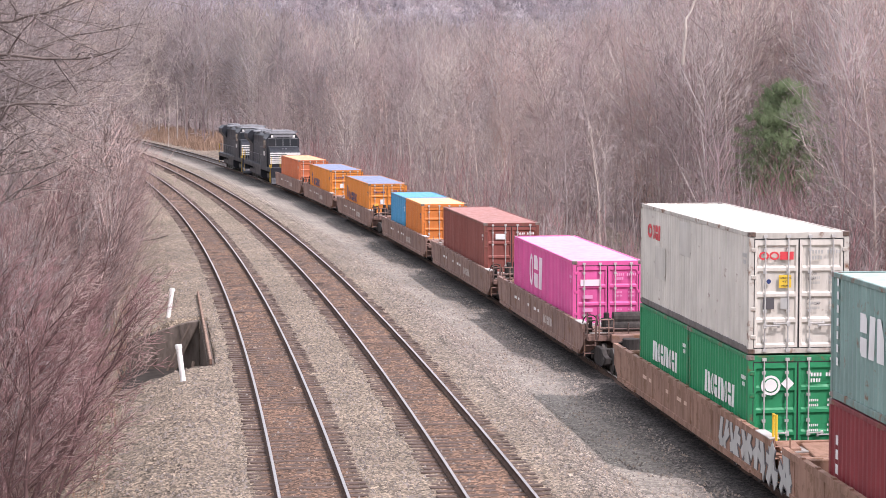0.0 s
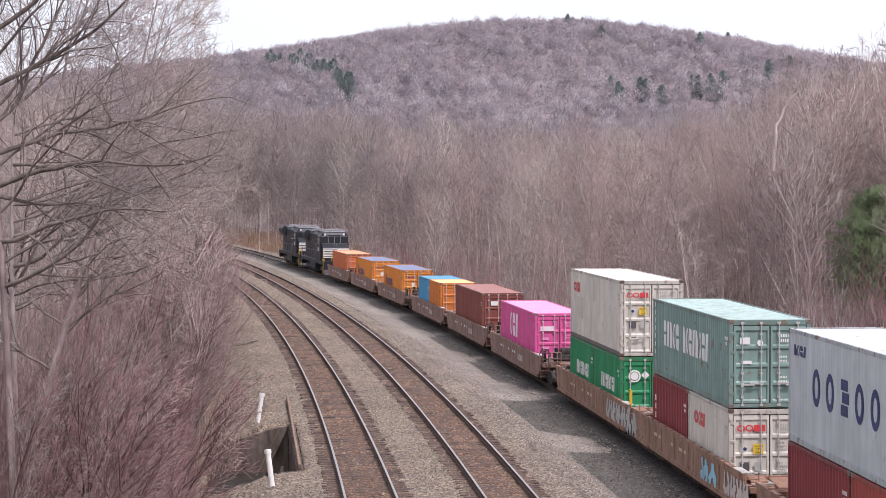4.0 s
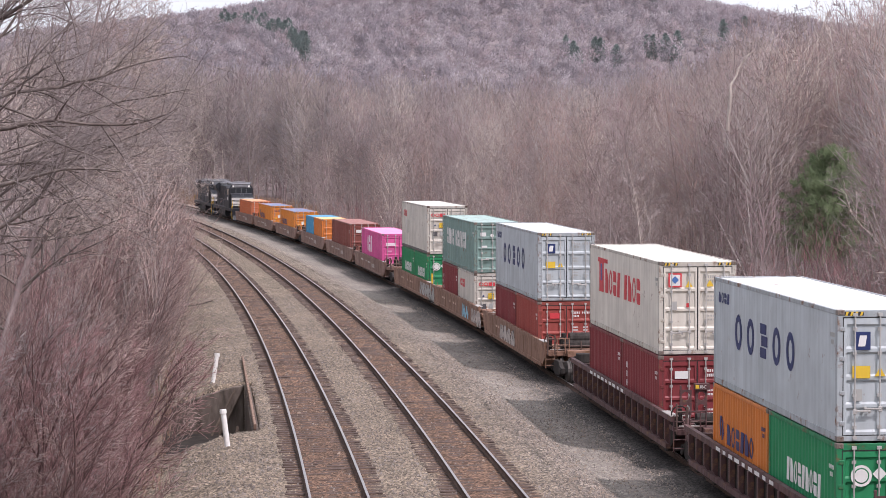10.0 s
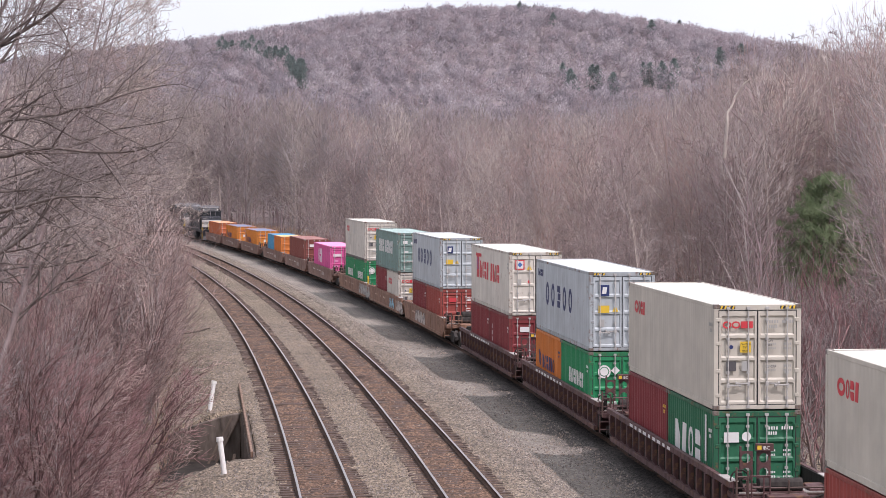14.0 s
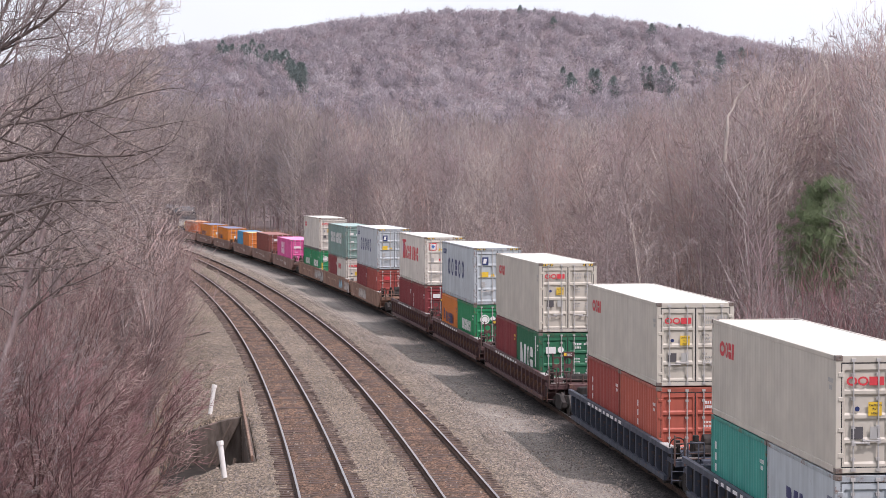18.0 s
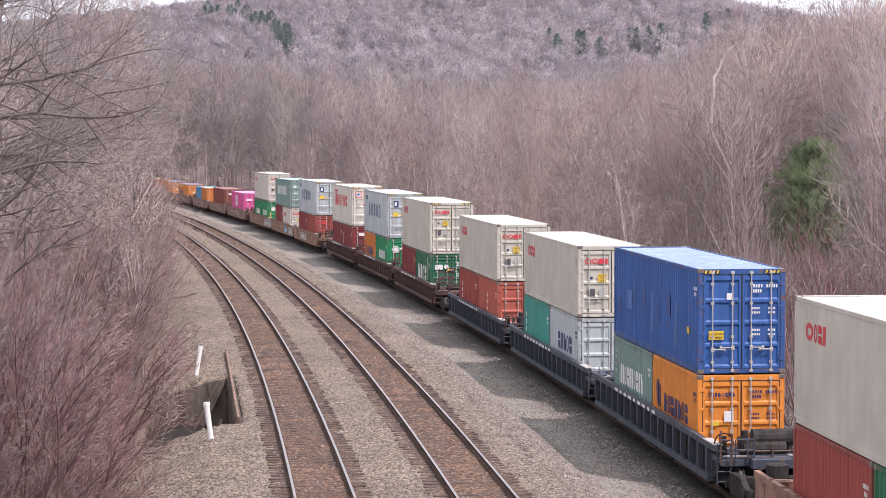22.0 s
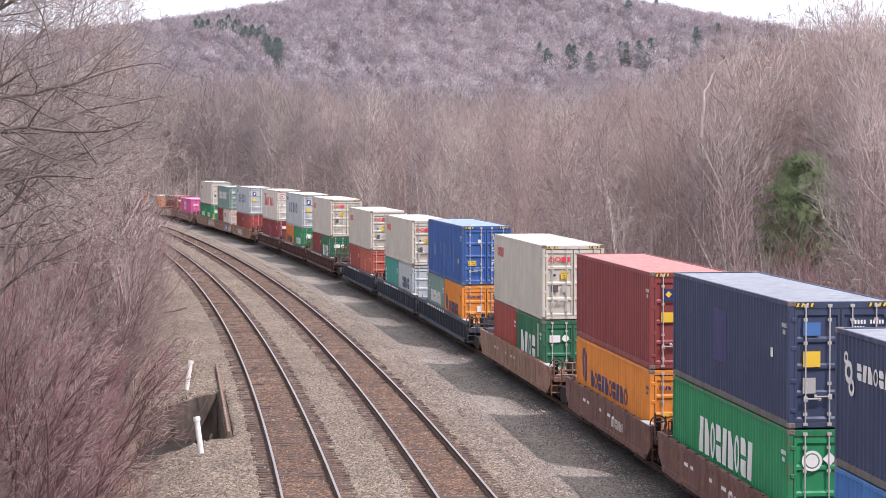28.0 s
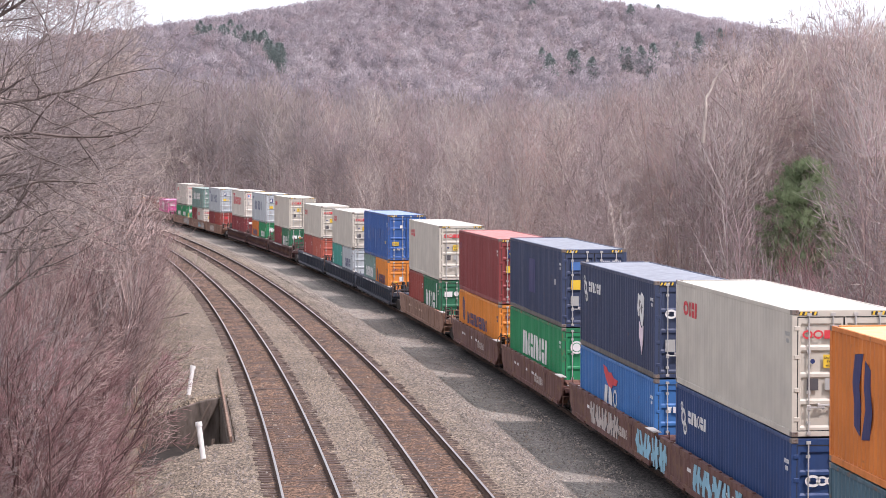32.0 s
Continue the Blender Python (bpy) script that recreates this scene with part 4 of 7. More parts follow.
    for b, d, k, turn, size, tilt in ((-0.24, 66, 3, -0.2, 1.05, 5), (-0.205, 78, 1, -0.5, 1.0, 4), (-0.2, 98, 2, 2.2, 1.1, 3), (-0.172, 112, 1, 0.2, 0.92, 4), (-0.18, 128, 3, 0.9, 1.0, 3), (-0.15, 140, 0, 0.9, 0.9, 3),
                                      (-0.216, 90, 3, 0.6, 1.1, 4), (-0.192, 112, 2, 3.6, 1.1, 3), (-0.165, 98, 0, 0.1, 0.8, 4), (-0.158, 112, 3, -0.2, 0.8, 4), (-0.152, 126, 2, 0.2, 0.8, 3),
                                      (-0.214, 80, 1, 0.3, 1.1, 4), (-0.225, 74, 2, 0.1, 1.05, 4), (-0.204, 86, 3, 0.4, 1.05, 4), (-0.235, 58, 2, 0.4, 1.0, 3)):
        x, y = bearing_xy(b, d)
        ob = tree_thing("bare_tree", *big[k], "large leafless tree with dark sinuous boughs spreading over the bank", "tree", "bare trees")
        ob.matrix_basis = Matrix.Translation((x, y, ground_z(x, y) - 0.15)) @ Matrix.Rotation(radians(tilt), 4, 'Y') @ Matrix.Rotation(turn, 4, 'Z') @ Matrix.Diagonal((size, size, size, 1))
    # the three nearest, each with its own boughs: height above the rails, heading, rise, length, thickness
    for b, d, tall, own, mats, label in (
            (-0.226, 48, 17.0, ((14.6, 0.1, 0.6, 5.0, 0.055), (13.6, -0.3, 0.5, 5.0, 0.05), (12.6, -0.1, 0.55, 5.4, 0.055), (11.4, 0.0, 0.5, 5.4, 0.06), (10.6, 0.3, 0.5, 4.8, 0.06), (9.9, 0.1, 0.55, 5.4, 0.06), (9.2, -0.1, 0.4, 5.4, 0.06), (9.0, 0.3, -0.15, 3.4, 0.055), (8.0, -0.3, 0.1, 4.0, 0.06), (7.0, 0.0, 0.3, 4.0, 0.06), (13.1, 0.2, 0.75, 4.4, 0.035), (12.0, -0.4, 0.7, 4.2, 0.035), (10.9, 0.2, 0.8, 4.4, 0.035), (9.6, -0.2, 0.75, 4.4, 0.035), (8.6, 0.1, 0.55, 4.4, 0.035), (7.5, 0.3, 0.6, 4.0, 0.03)),
             (M_BARK[1], M_BOUGH, M_BARK[0]), "large leafless tree with dark boughs arching over the bank"),
            (-0.222, 60, 15.0, ((6.4, 0.0, 0.78, 5.6, 0.055), (8.7, 0.1, -0.1, 5.6, 0.05), (9.8, -0.1, 0.02, 6.4, 0.055), (7.0, 0.0, 0.2, 7.0, 0.06), (7.8, 0.2, 0.05, 5.6, 0.05), (6.2, 0.1, 0.1, 5.2, 0.045), (11.4, 0.0, 0.5, 5.0, 0.06), (10.6, 0.1, 0.35, 5.6, 0.035), (9.3, -0.1, 0.4, 5.6, 0.035), (8.2, 0.2, 0.3, 5.4, 0.03), (7.3, -0.1, 0.5, 5.2, 0.03)),
             (M_BARK[0], M_BOUGH, M_BARK[0]), "leaning leafless tree with long level boughs towards the track"),
            (-0.15, 92, 14.4, ((11.0, 0.0, 0.75, 3.8, 0.05), (12.0, 0.3, 0.85, 3.2, 0.045), (10.2, -0.2, 0.35, 3.8, 0.045), (12.6, -0.4, 0.9, 2.8, 0.04), (13.2, 0.1, 0.7, 2.6, 0.035), (8.9, 0.0, 0.12, 4.4, 0.045), (7.9, 0.15, 0.22, 4.2, 0.045), (9.5, -0.1, 0.3, 4.0, 0.04), (6.9, -0.1, 0.25, 3.8, 0.04), (6.0, 0.1, 0.3, 3.4, 0.035)),
             (M_BARK[1], M_BARK[2], M_BARK[0]), "slender leafless tree with a fine upright crown")):
        x, y = bearing_xy(b, d)
        g = ground_z(x, y)
        paths = wild_tree(rng, tall - g, 0.12 if d < 80 else 0.07, 5, 4.0, 0.6, (0.3, 1.0), None, (0, 0), 0.025, 4, r_min=0.0048, wig=(0, 0.12, 0.17, 0.22, 0.26), kids=(0, 10, 6, 3, 0), named=[(z - g, a, e, ln, r) for z, a, e, ln, r in own])
        ob = tree_thing("bare_tree", *wild_meshes(paths, rng, mats, 1.1), label, "tree", "bare trees")
        ob.matrix_basis = Matrix.Translation((x, y, g - 0.15))
    # pale-barked trees among the woods to the right
    pale = []
    for k in range(6):
        paths = wild_tree(rng, 13.6, 0.095, 13, 5.0, 0.3, (0.15, 0.95), None, (0.03, 0), 0.06, 4, wig=(0, 0.12, 0.15, 0.18, 0.2), kids=(0, 7, 5, 2, 0), r_min=0.009, step=0.5)
        pale.append(wild_meshes(paths, rng, ((M_PALE, M_PALE2, M_BARK[2], M_BARK[2], M_BARK[0], M_BARK[1])[k], (M_PALE2, M_BARK[2], M_BARK[2], M_BARK[0], M_BARK[0], M_BARK[1])[k], (M_BARK[2], M_BARK[0], M_BARK[0], M_BARK[0], M_BARK[1], M_BARK[1])[k]), 1.05, 0.02))
    spots = [(0.2, 124, 1.2, 1.12, 0), (0.214, 129, 2.4, 1.2, 1), (0.178, 128, 3.3, 1.15, 2), (0.17, 138, 0.3, 1.15, 4), (0.186, 142, 2.3, 1.2, 5), (0.142, 134, 5.3, 1.1, 2), (0.225, 136, 4.3, 1.2, 3), (0.196, 133, 3.1, 1.2, 3), (0.03, 190, 0.8, 0.9, 1), (0.078, 165, 4.3, 0.85, 4), (0.05, 240, 5.3, 1.0, 3),
             (0.208, 126, 5.0, 1.15, 3), (0.152, 128, 3.9, 1.15, 4), (0.0, 215, 1.9, 0.9, 3), (0.012, 300, 0.3, 0.9, 2), (-0.108, 330, 0.3, 0.7, 0), (0.163, 132, 1.0, 1.15, 1), (0.205, 122, 2.0, 1.12, 3),
             (0.19, 125, 4.0, 1.15, 0), (0.238, 112, 4.0, 1.1, 1), (0.2, 116, 0.6, 1.0, 3), (0.213, 111, 2.9, 1.05, 2), (0.224, 108, 5.5, 1.05, 3), (0.206, 106, 1.7, 0.9, 2), (0.15, 118, 2.2, 0.85, 5), (0.143, 124, 0.9, 0.9, 4), (0.157, 121, 4.1, 1.0, 3), (0.23, 103, 3.7, 1.0, 2), (0.233, 128, 0.9, 1.15, 0)]
    for i in range(120):
        s_, u_ = 44 + 215 * rng.uniform(0, 1) ** 1.05, 19.0 + rng.uniform(0, 14)
        x, y, _ = (float(q) for q in on_line(s_, u_))
        if abs(x / y - 0.18) > 0.042 or y > 118:
            spots.append((x / y, math.hypot(x, y), rng.uniform(0, 6.28), rng.uniform(0.75, 1.05) if u_ > 24 else rng.uniform(0.5, 0.8), 2 + i % 4))
    spots = [q for q in spots if not ((abs(q[0] - 0.181) < 0.026 and q[1] < 121) or (abs(q[0] - 0.135) < 0.012 and q[1] < 119))]
    # young ones before the pine
    spots += [(0.152 + 0.0042 * i + rng.uniform(-0.002, 0.002), rng.uniform(106, 115), rng.uniform(0, 6.28), rng.uniform(0.25, 0.36), 2 + i % 4) for i in range(15)]
    for b, d, turn, size, k in spots:
        size *= 1.1 if b > 0.135 and 115 < d < 150 else 1.0
        x, y = bearing_xy(b, d)
        ob = tree_thing("pale_tree", *pale[k], "leafless forked tree with light tan bark in the woods", "tree", "pale trees")
        ob.matrix_basis = Matrix.Translation((x, y, ground_z(x, y) - 0.1)) @ Matrix.Rotation(turn, 4, 'Z') @ Matrix.Diagonal((size, size, size, 1))
    # broken pale snag
    x, y = bearing_xy(0.133, 118)
    pts = [(0, 0, 0), (0.05, 0, 5), (0, 0, 10.2), (-0.1, 0, 11.05), (0.07, 0, 13.0), (0.05, 0, 13.5), (0.36, 0.05, 14.0), (0.47, 0, 14.4), (0.95, 0, 15.1), (1.3, 0, 15.4)]
    rad = [0.06, 0.06, 0.07, 0.11, 0.09, 0.075, 0.065, 0.06, 0.05, 0.03]
    segs = [(np.array(pts[i], float), np.array(pts[i + 1], float), rad[i], rad[i + 1], 0 if i < 3 else 1) for i in range(len(pts) - 1)]
    arms = [((0.3, 0, 13.6), (1.1, 0, 12.9), (1.5, 0.1, 12.1), (2.1, 0.1, 11.5)), ((0.0, 0, 10.7), (0.6, 0.1, 11.2), (1.1, 0.1, 11.7)), ((0, 0, 11.0), (-0.35, 0.1, 11.3), (-0.5, 0.1, 11.9)), ((0.15, 0, 13.5), (0.3, 0.1, 14.7), (0.28, 0.1, 15.6))]
    arms = [(np.array(q[i], float), np.array(q[i + 1], float), 0.035 - 0.008 * i, 0.03 - 0.009 * i, 0) for q in arms for i in range(len(q) - 1)]
    ob = tree_thing("dead_tree", *split_tree(segs + arms, rng, (M_BARK[1], M_PALE2), 1.0), "broken pale dead tree trunk with a hooked top", "tree")
    ob.matrix_basis = Matrix.Translation((x, y, ground_z(x, y) - 0.1))
    # slender pale trunk by the far bend
    x, y = bearing_xy(-0.104, 360)
    segs = [(np.array([0, 0, 0.0]), np.array([0.1, 0, 5.0]), 0.13, 0.12, 0), (np.array([0.1, 0, 5.0]), np.array([0, 0, 9.7]), 0.12, 0.07, 0), (np.array([0.05, 0, 8.0]), np.array([0.5, 0, 9.0]), 0.04, 0.02, 1)]
    ob = tree_thing("dead_tree", *split_tree(segs, rng, (M_PALE2, M_PALE2), 1.0), "slender pale dead trunk beside the far bend", "tree")
    ob.matrix_basis = Matrix.Translation((x, y, ground_z(x, y) - 0.1))
    # dead branch lying on the ballast shoulder
    ob = tagged(new("fallen_branch"), "dark dead branch lying on the ballast shoulder", "branch")
    part("stick", Geo().tube((-1.0, -0.4, 0.02), (0.1, 0.1, 0.17), 0.035).tube((0.1, 0.1, 0.17), (0.75, 0.3, 0.36), 0.045).mesh("stick", M_BOUGH), ob)
    part("twig", Geo().tube((-0.3, -0.08, 0.12), (-0.5, 0.3, 0.05), 0.015).mesh("twig", M_BOUGH), ob)
    ob.matrix_basis = Matrix.Translation((-14.35, 124.6, ground_z(-14.35, 124.6)))
    # the green pine in the woods
    x, y = bearing_xy(0.181, 118)
    tv, tt, cv, ct, cn = pine(rng, 10.3, 3.05)
    ob = tree_thing("pine_tree", tri_mesh("trunk", tv, tt, [M_BARK[1]]), tri_mesh("crown", cv, ct, [M_NEEDLE], None, cn), "single bushy green pine among bare trees", "tree")
    ob.matrix_basis = Matrix.Translation((x, y, ground_z(x, y) - 0.1))
    # conifers on the ridge
    kinds = []
    for k in range(3):
        (tv, tt), (cv, ct) = conifer(rng, 12.5, 3.0, 46, 7, 0.25, 9, 0.05, 2.4)
        cv = cv.copy()
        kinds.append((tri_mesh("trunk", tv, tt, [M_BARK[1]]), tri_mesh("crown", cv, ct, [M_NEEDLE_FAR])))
    # bearing, distance
    spots = [(0.0157, 1255), (0.0365, 1235), (0.0388, 1235), (0.0411, 1235), (0.0433, 1230), (0.0521, 1145), (0.0772, 1200), (0.0891, 1190), (0.0981, 1095), (0.105, 1180), (0.1111, 1175), (0.12, 965),
             (0.14, 1020), (0.1299, 975), (0.1031, 935), (0.1086, 940), (0.0942, 945), (0.0974, 940), (0.1072, 900), (0.0566, 950), (0.0601, 915), (0.0619, 905), (0.0703, 925), (0.0727, 925), (0.0802, 905), (0.0944, 1185), (0.1214, 1170)]
    for i in range(26):
        q = i / 25
        spots.append((-0.104 + 0.039 * q, 1130 - 170 * q * q + rng.uniform(-40, 25)))
    for i, (b, d) in enumerate(spots):
        x, y = bearing_xy(b, d)
        ob = tree_thing("conifer", *kinds[i % 3], "green conifer on the far wooded ridge, paled for haze", "tree", "conifers on the ridge")
        s_ = rng.uniform(0.7, 1.1)
        ob.matrix_basis = Matrix.Translation((x, y, ground_z(x, y) - 0.2)) @ Matrix.Rotation(rng.uniform(0, 6), 4, 'Z') @ Matrix.Diagonal((s_, s_, s_, 1))


def build_dry_grass():
    """Tawny grass by the far end of the siding and tufts along the bank."""
    rng = np.random.default_rng(31)
    s = np.concatenate([rng.uniform(300, 460, 9000), rng.uniform(40, 300, 5000)])
    u = np.concatenate([17 + rng.uniform(0, 14, 9000), -4.8 - rng.exponential(1.3, 5000)])
    x, y, _ = on_line(s, u)
    z = np.interp(u, PU, PZ)
    n = len(x)
    h = np.concatenate([rng.uniform(0.7, 1.6, 9000), rng.uniform(0.15, 0.4, 5000)])
    w = np.concatenate([rng.uniform(0.04, 0.1, 9000), rng.uniform(0.01, 0.03, 5000)])
    a = rng.uniform(0, 6.28, n)
    V = np.empty((n, 3, 3))
    V[:, 0] = np.stack([x - np.cos(a) * w, y - np.sin(a) * w, z - 0.02], 1)
    V[:, 1] = np.stack([x + np.cos(a) * w, y + np.sin(a) * w, z - 0.02], 1)
    V[:, 2] = np.stack([x + rng.normal(0, 0.25, n) * h, y + rng.normal(0, 0.25, n) * h, z + h], 1)
    tagged(new("dry_grass", tri_mesh("dry_grass", V.reshape(-1, 3), np.arange(n * 3).reshape(-1, 3), [M_GRASS])), "tawny dry grass beside the line", "grass", kind="stuff")


# ---- culvert and marker posts ----
def build_culvert():
    root = tagged(new("culvert_headwall"), "weathered timber and concrete culvert headwall beside the outer track", "culvert")
    L = CULVERT_S1 - CULVERT_S0
    root.matrix_basis = line_pose((CULVERT_S0 + CULVERT_S1) / 2, CULVERT_U, 0)
    # local: x across (left is negative), y along
    part("headwall", Geo().box(-0.12, 0.12, -L / 2 + 0.2, L / 2 - 0.3, -4.2, -0.2).mesh("headwall", M_TIMBER, 0.03), root)
    part("coping_beam", Geo().box(-0.06, 0.03, -L / 2 + 0.3, L / 2 + 9.0, -0.199, 0.0).mesh("coping_beam", M_RUSTWOOD, 0.02), root, "long rust-stained beam along the top")
    part("wing_wall", Geo().prism([(-3.3, -4.2), (-3.3, -1.2), (-1.9, -0.7), (-0.6, -0.32), (-0.13, -0.25), (-0.13, -4.2)], 'y', L / 2 - 0.35, L / 2 - 0.05).mesh("wing_wall", M_CONCRETE, 0.03), root, "stained grey wing wall")
    for i in (2, 3):
        x0 = -1.5 + i * 0.3
        part("timber", Geo().tube((x0 - 0.5, L / 2 - 1.4 + 0.2 * i, -2.12), (x0 + 0.4, L / 2 - 0.45, -0.42), 0.045, 6).mesh("timber", M_TIMBER), root, "leaning timber")
    # sheet added above the pit bottom, with the pit's shade in its colour
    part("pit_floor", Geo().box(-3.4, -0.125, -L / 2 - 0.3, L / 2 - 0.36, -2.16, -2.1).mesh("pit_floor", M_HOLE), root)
    part("stake", Geo().tube((-0.75, -1.9, -2.12), (-0.5, -1.6, -0.75), 0.06).mesh("stake", M_TIMBER), root)
    for s, u, lean, back in (POST_FAR, POST_NEAR):
        p = tagged(new("marker_post"), "short white plastic marker post by the culvert", "post", "marker posts")
        part("pipe", cached("post_pipe", lambda: Geo().cyl('z', 0, 0, 0.085, -0.5, 1.1, 14).mesh("pipe", M_WHITE)), p)
        part("cap", cached("post_cap", lambda: Geo().cyl('z', 0, 0, 0.11, 1.1, 1.2, 14).cyl('z', 0, 0, 0.1, 1.2, 1.23, 14).mesh("cap", M_WHITE)), p)
        zz = float(np.interp(u, PU, PZ))
        p.matrix_basis = line_pose(s, u, zz - 0.05) @ Matrix.Rotation(radians(lean), 4, 'Y') @ Matrix.Rotation(radians(back), 4, 'X')


def build_stones():
    """Loose ballast stones on the shoulders and between the tracks."""
    rng = np.random.default_rng(41)
    n = 44000
    s = 34 + 90 * rng.uniform(0, 1, n) ** 1.4
    u = rng.uniform(-4.6, 10.0, n)
    keep = (np.abs(np.abs(u) - 0.75) > 0.12) & (np.abs(np.abs(u - U_MAIN_2) - 0.75) > 0.12) & ~((u < CULVERT_U + 0.15) & (s > CULVERT_S0 - 0.3) & (s < CULVERT_S1 + 0.3))
    keep &= (rng.uniform(0, 1, n) < np.where((np.abs(u) < 1.3) | (np.abs(u - U_MAIN_2) < 1.3), 0.1, 1.0))
    s, u = s[keep], u[keep]
    n = len(s)
    x, y, _ = on_line(s, u)
    z = np.interp(u, PU, PZ)
    r = rng.uniform(0.022, 0.048, n)
    V = np.empty((n, 5, 3))
    for k in range(4):
        a = k * math.pi / 2 + rng.uniform(-0.5, 0.5, n)
        q = r * rng.uniform(0.7, 1.3, n)
        V[:, k] = np.stack([x + np.cos(a) * q, y + np.sin(a) * q, z - 0.01], 1)
    V[:, 4] = np.stack([x + rng.normal(0, 0.2, n) * r, y + rng.normal(0, 0.2, n) * r, z + r * rng.uniform(0.8, 1.5, n)], 1)
    base = np.arange(n)[:, None] * 5
    T = np.concatenate([base + np.array([[k, (k + 1) % 4, 4]]) for k in range(4)])
    me = tri_mesh("ballast_stones", V.reshape(-1, 3), T, [M_STONE[0], M_STONE[1], M_STONE[2]], np.tile(rng.integers(0, 3, n), 4))
    tagged(new("ballast_stones", me), "loose grey and tan ballast stones", "stones", kind="stuff")


M_STONE = [bark_like("stone_grey", (0.16, 0.14, 0.125), (0.28, 0.25, 0.225), 4.0), bark_like("stone_tan", (0.2, 0.16, 0.125), (0.34, 0.28, 0.225), 4.0), bark_like("stone_dark", (0.1, 0.085, 0.075), (0.19, 0.165, 0.145), 4.0)]
M_RUSTWOOD = bark_like("rust_stained_beam", (0.13, 0.075, 0.055), (0.36, 0.26, 0.2), 3.0)
POST_FAR, POST_NEAR = (75.6, -3.25, 9, -4), (56.0, -2.85, -7, -4)

build_woods()
build_single_trees()
build_dry_grass()
build_culvert()
build_stones()


# ---- containers ----
def corrugated(length, height, depth, pitch, x, sign):
    """A side wall in the plane x, waves along y; sign gives the outward way."""
    pts = []
    n = max(2, int(round(length / pitch)))
    p = length / n
    y = -length / 2
    for i in range(n):
        for f, d in ((0.0, 0), (0.25, 0), (0.5, 1), (0.75, 1)):
            pts.append((x - sign * depth * d, y + p * (i + f)))
    pts.append((x, length / 2))
    return pts


def container_meshes(L, H, key, mat, frame_mat, cast_mat):
    W = 2.438
    hw, hl = W / 2, L / 2
    k = ("cont", L, H, key)

    def side(sign):
        def make():
            g = Geo()
            pts = corrugated(L - 0.3, H, 0.004 if key in ("cream", "greyblue", "warmwhite") else 0.036, 0.278, sign * (hw - 0.012), sign)
            g.sheet([[(px_, py_, 0.16) for px_, py_ in pts], [(px_, py_, H - 0.11) for px_, py_ in pts]])
            return g.mesh("side_panel", mat)
        return cached(k + ("side", sign), make)

    def roof():
        g = Geo()
        n = int((L - 0.4) / 0.42)
        rows_ = []
        for i in range(n + 1):
            y = -hl + 0.2 + (L - 0.4) * i / n
            z = H - 0.03 + (0.016 if i % 2 else 0.0)
            rows_.append([(-hw + 0.05, y, H - 0.03), (-hw + 0.16, y, z), (hw - 0.16, y, z), (hw - 0.05, y, H - 0.03)])
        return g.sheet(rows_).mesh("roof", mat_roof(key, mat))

    def frame_():
        g = Geo()
        for sx in (-1, 1):
            x0, x1 = sorted((sx * hw, sx * (hw - 0.06)))
            g.box(x0, x1, -hl + 0.16, hl - 0.16, H - 0.11, H - 0.006)
            for y0, y1 in ((-hl + 0.012, -hl + 0.16), (hl - 0.16, hl - 0.012)):
                g.box(*sorted((sx * hw, sx * (hw - 0.13))), y0, y1, 0.118, H - 0.118)
        for y0, y1 in ((-hl + 0.012, -hl + 0.12), (hl - 0.12, hl - 0.012)):
            g.box(-hw + 0.13, hw - 0.13, y0, y1, 0.01, 0.13)
            g.box(-hw + 0.13, hw - 0.13, y0, y1, H - 0.16, H - 0.008)
        g.box(-hw + 0.05, hw - 0.05, -hl + 0.13, hl - 0.13, 0.13, 0.15)
        return g.mesh("frame", frame_mat, 0.008)

    def front():
        g = Geo()
        pts = [(-hw + 0.13 + (W - 0.26) * i / 36, hl - 0.03 - (0.035 if i % 4 in (1, 2) else 0)) for i in range(37)]
        g.sheet([[(a, b, 0.13) for a, b in pts], [(a, b, H - 0.16) for a, b in pts]])
        return g.mesh("front_panel", mat)

    def leaf():
        # door leaf, its hinge edge at x = 0, width to +x, pressed with level ribs
        w = hw - 0.145
        g = Geo()
        z0, z1 = 0.14, H - 0.17
        n = 4 if H > 2.7 else 4
        zs = [(z0, 0.0), (z0 + 0.07, 0.0)]
        step = (z1 - z0 - 0.14) / n
        for i in range(n):
            a = z0 + 0.07 + i * step
            zs += [(a + 0.05, 0.04), (a + step - 0.12, 0.04), (a + step - 0.07, 0.0), (a + step, 0.0)]
        zs.append((z1, 0.0))
        xs = [0.0, 0.06, 0.09, w - 0.09, w - 0.06, w]
        rows_ = []
        for z, d in zs:
            rows_.append([(x, (0.0 if i in (0, 1, 4, 5) else d), z) for i, x in enumerate(xs)])
        g.sheet(rows_)
        g.box(0.0, w, 0.045, 0.055, z0, z1)
        return g.mesh("door", mat)

    def bar():
        g = Geo()
        g.cyl('z', 0, 0, 0.018, 0.06, H - 0.07, 8)
        for z in (0.09, H - 0.1):
            g.box(-0.05, 0.05, -0.02, 0.03, z - 0.035, z + 0.035)
        for z in (0.32, 1.02, H - 0.95, H - 0.42):
            g.box(-0.045, 0.045, 0.0, 0.05, z - 0.035, z + 0.035)
        return g.mesh("locking_bar", M_BAR)

    def handle():
        g = Geo()
        g.box(-0.02, 0.36, -0.035, -0.012, 0.0, 0.035)
        g.box(0.3, 0.36, -0.02, 0.03, -0.03, 0.06)
        g.box(-0.05, 0.04, -0.03, 0.0, -0.05, 0.07)
        return g.mesh("handle", M_BAR, 0.006)

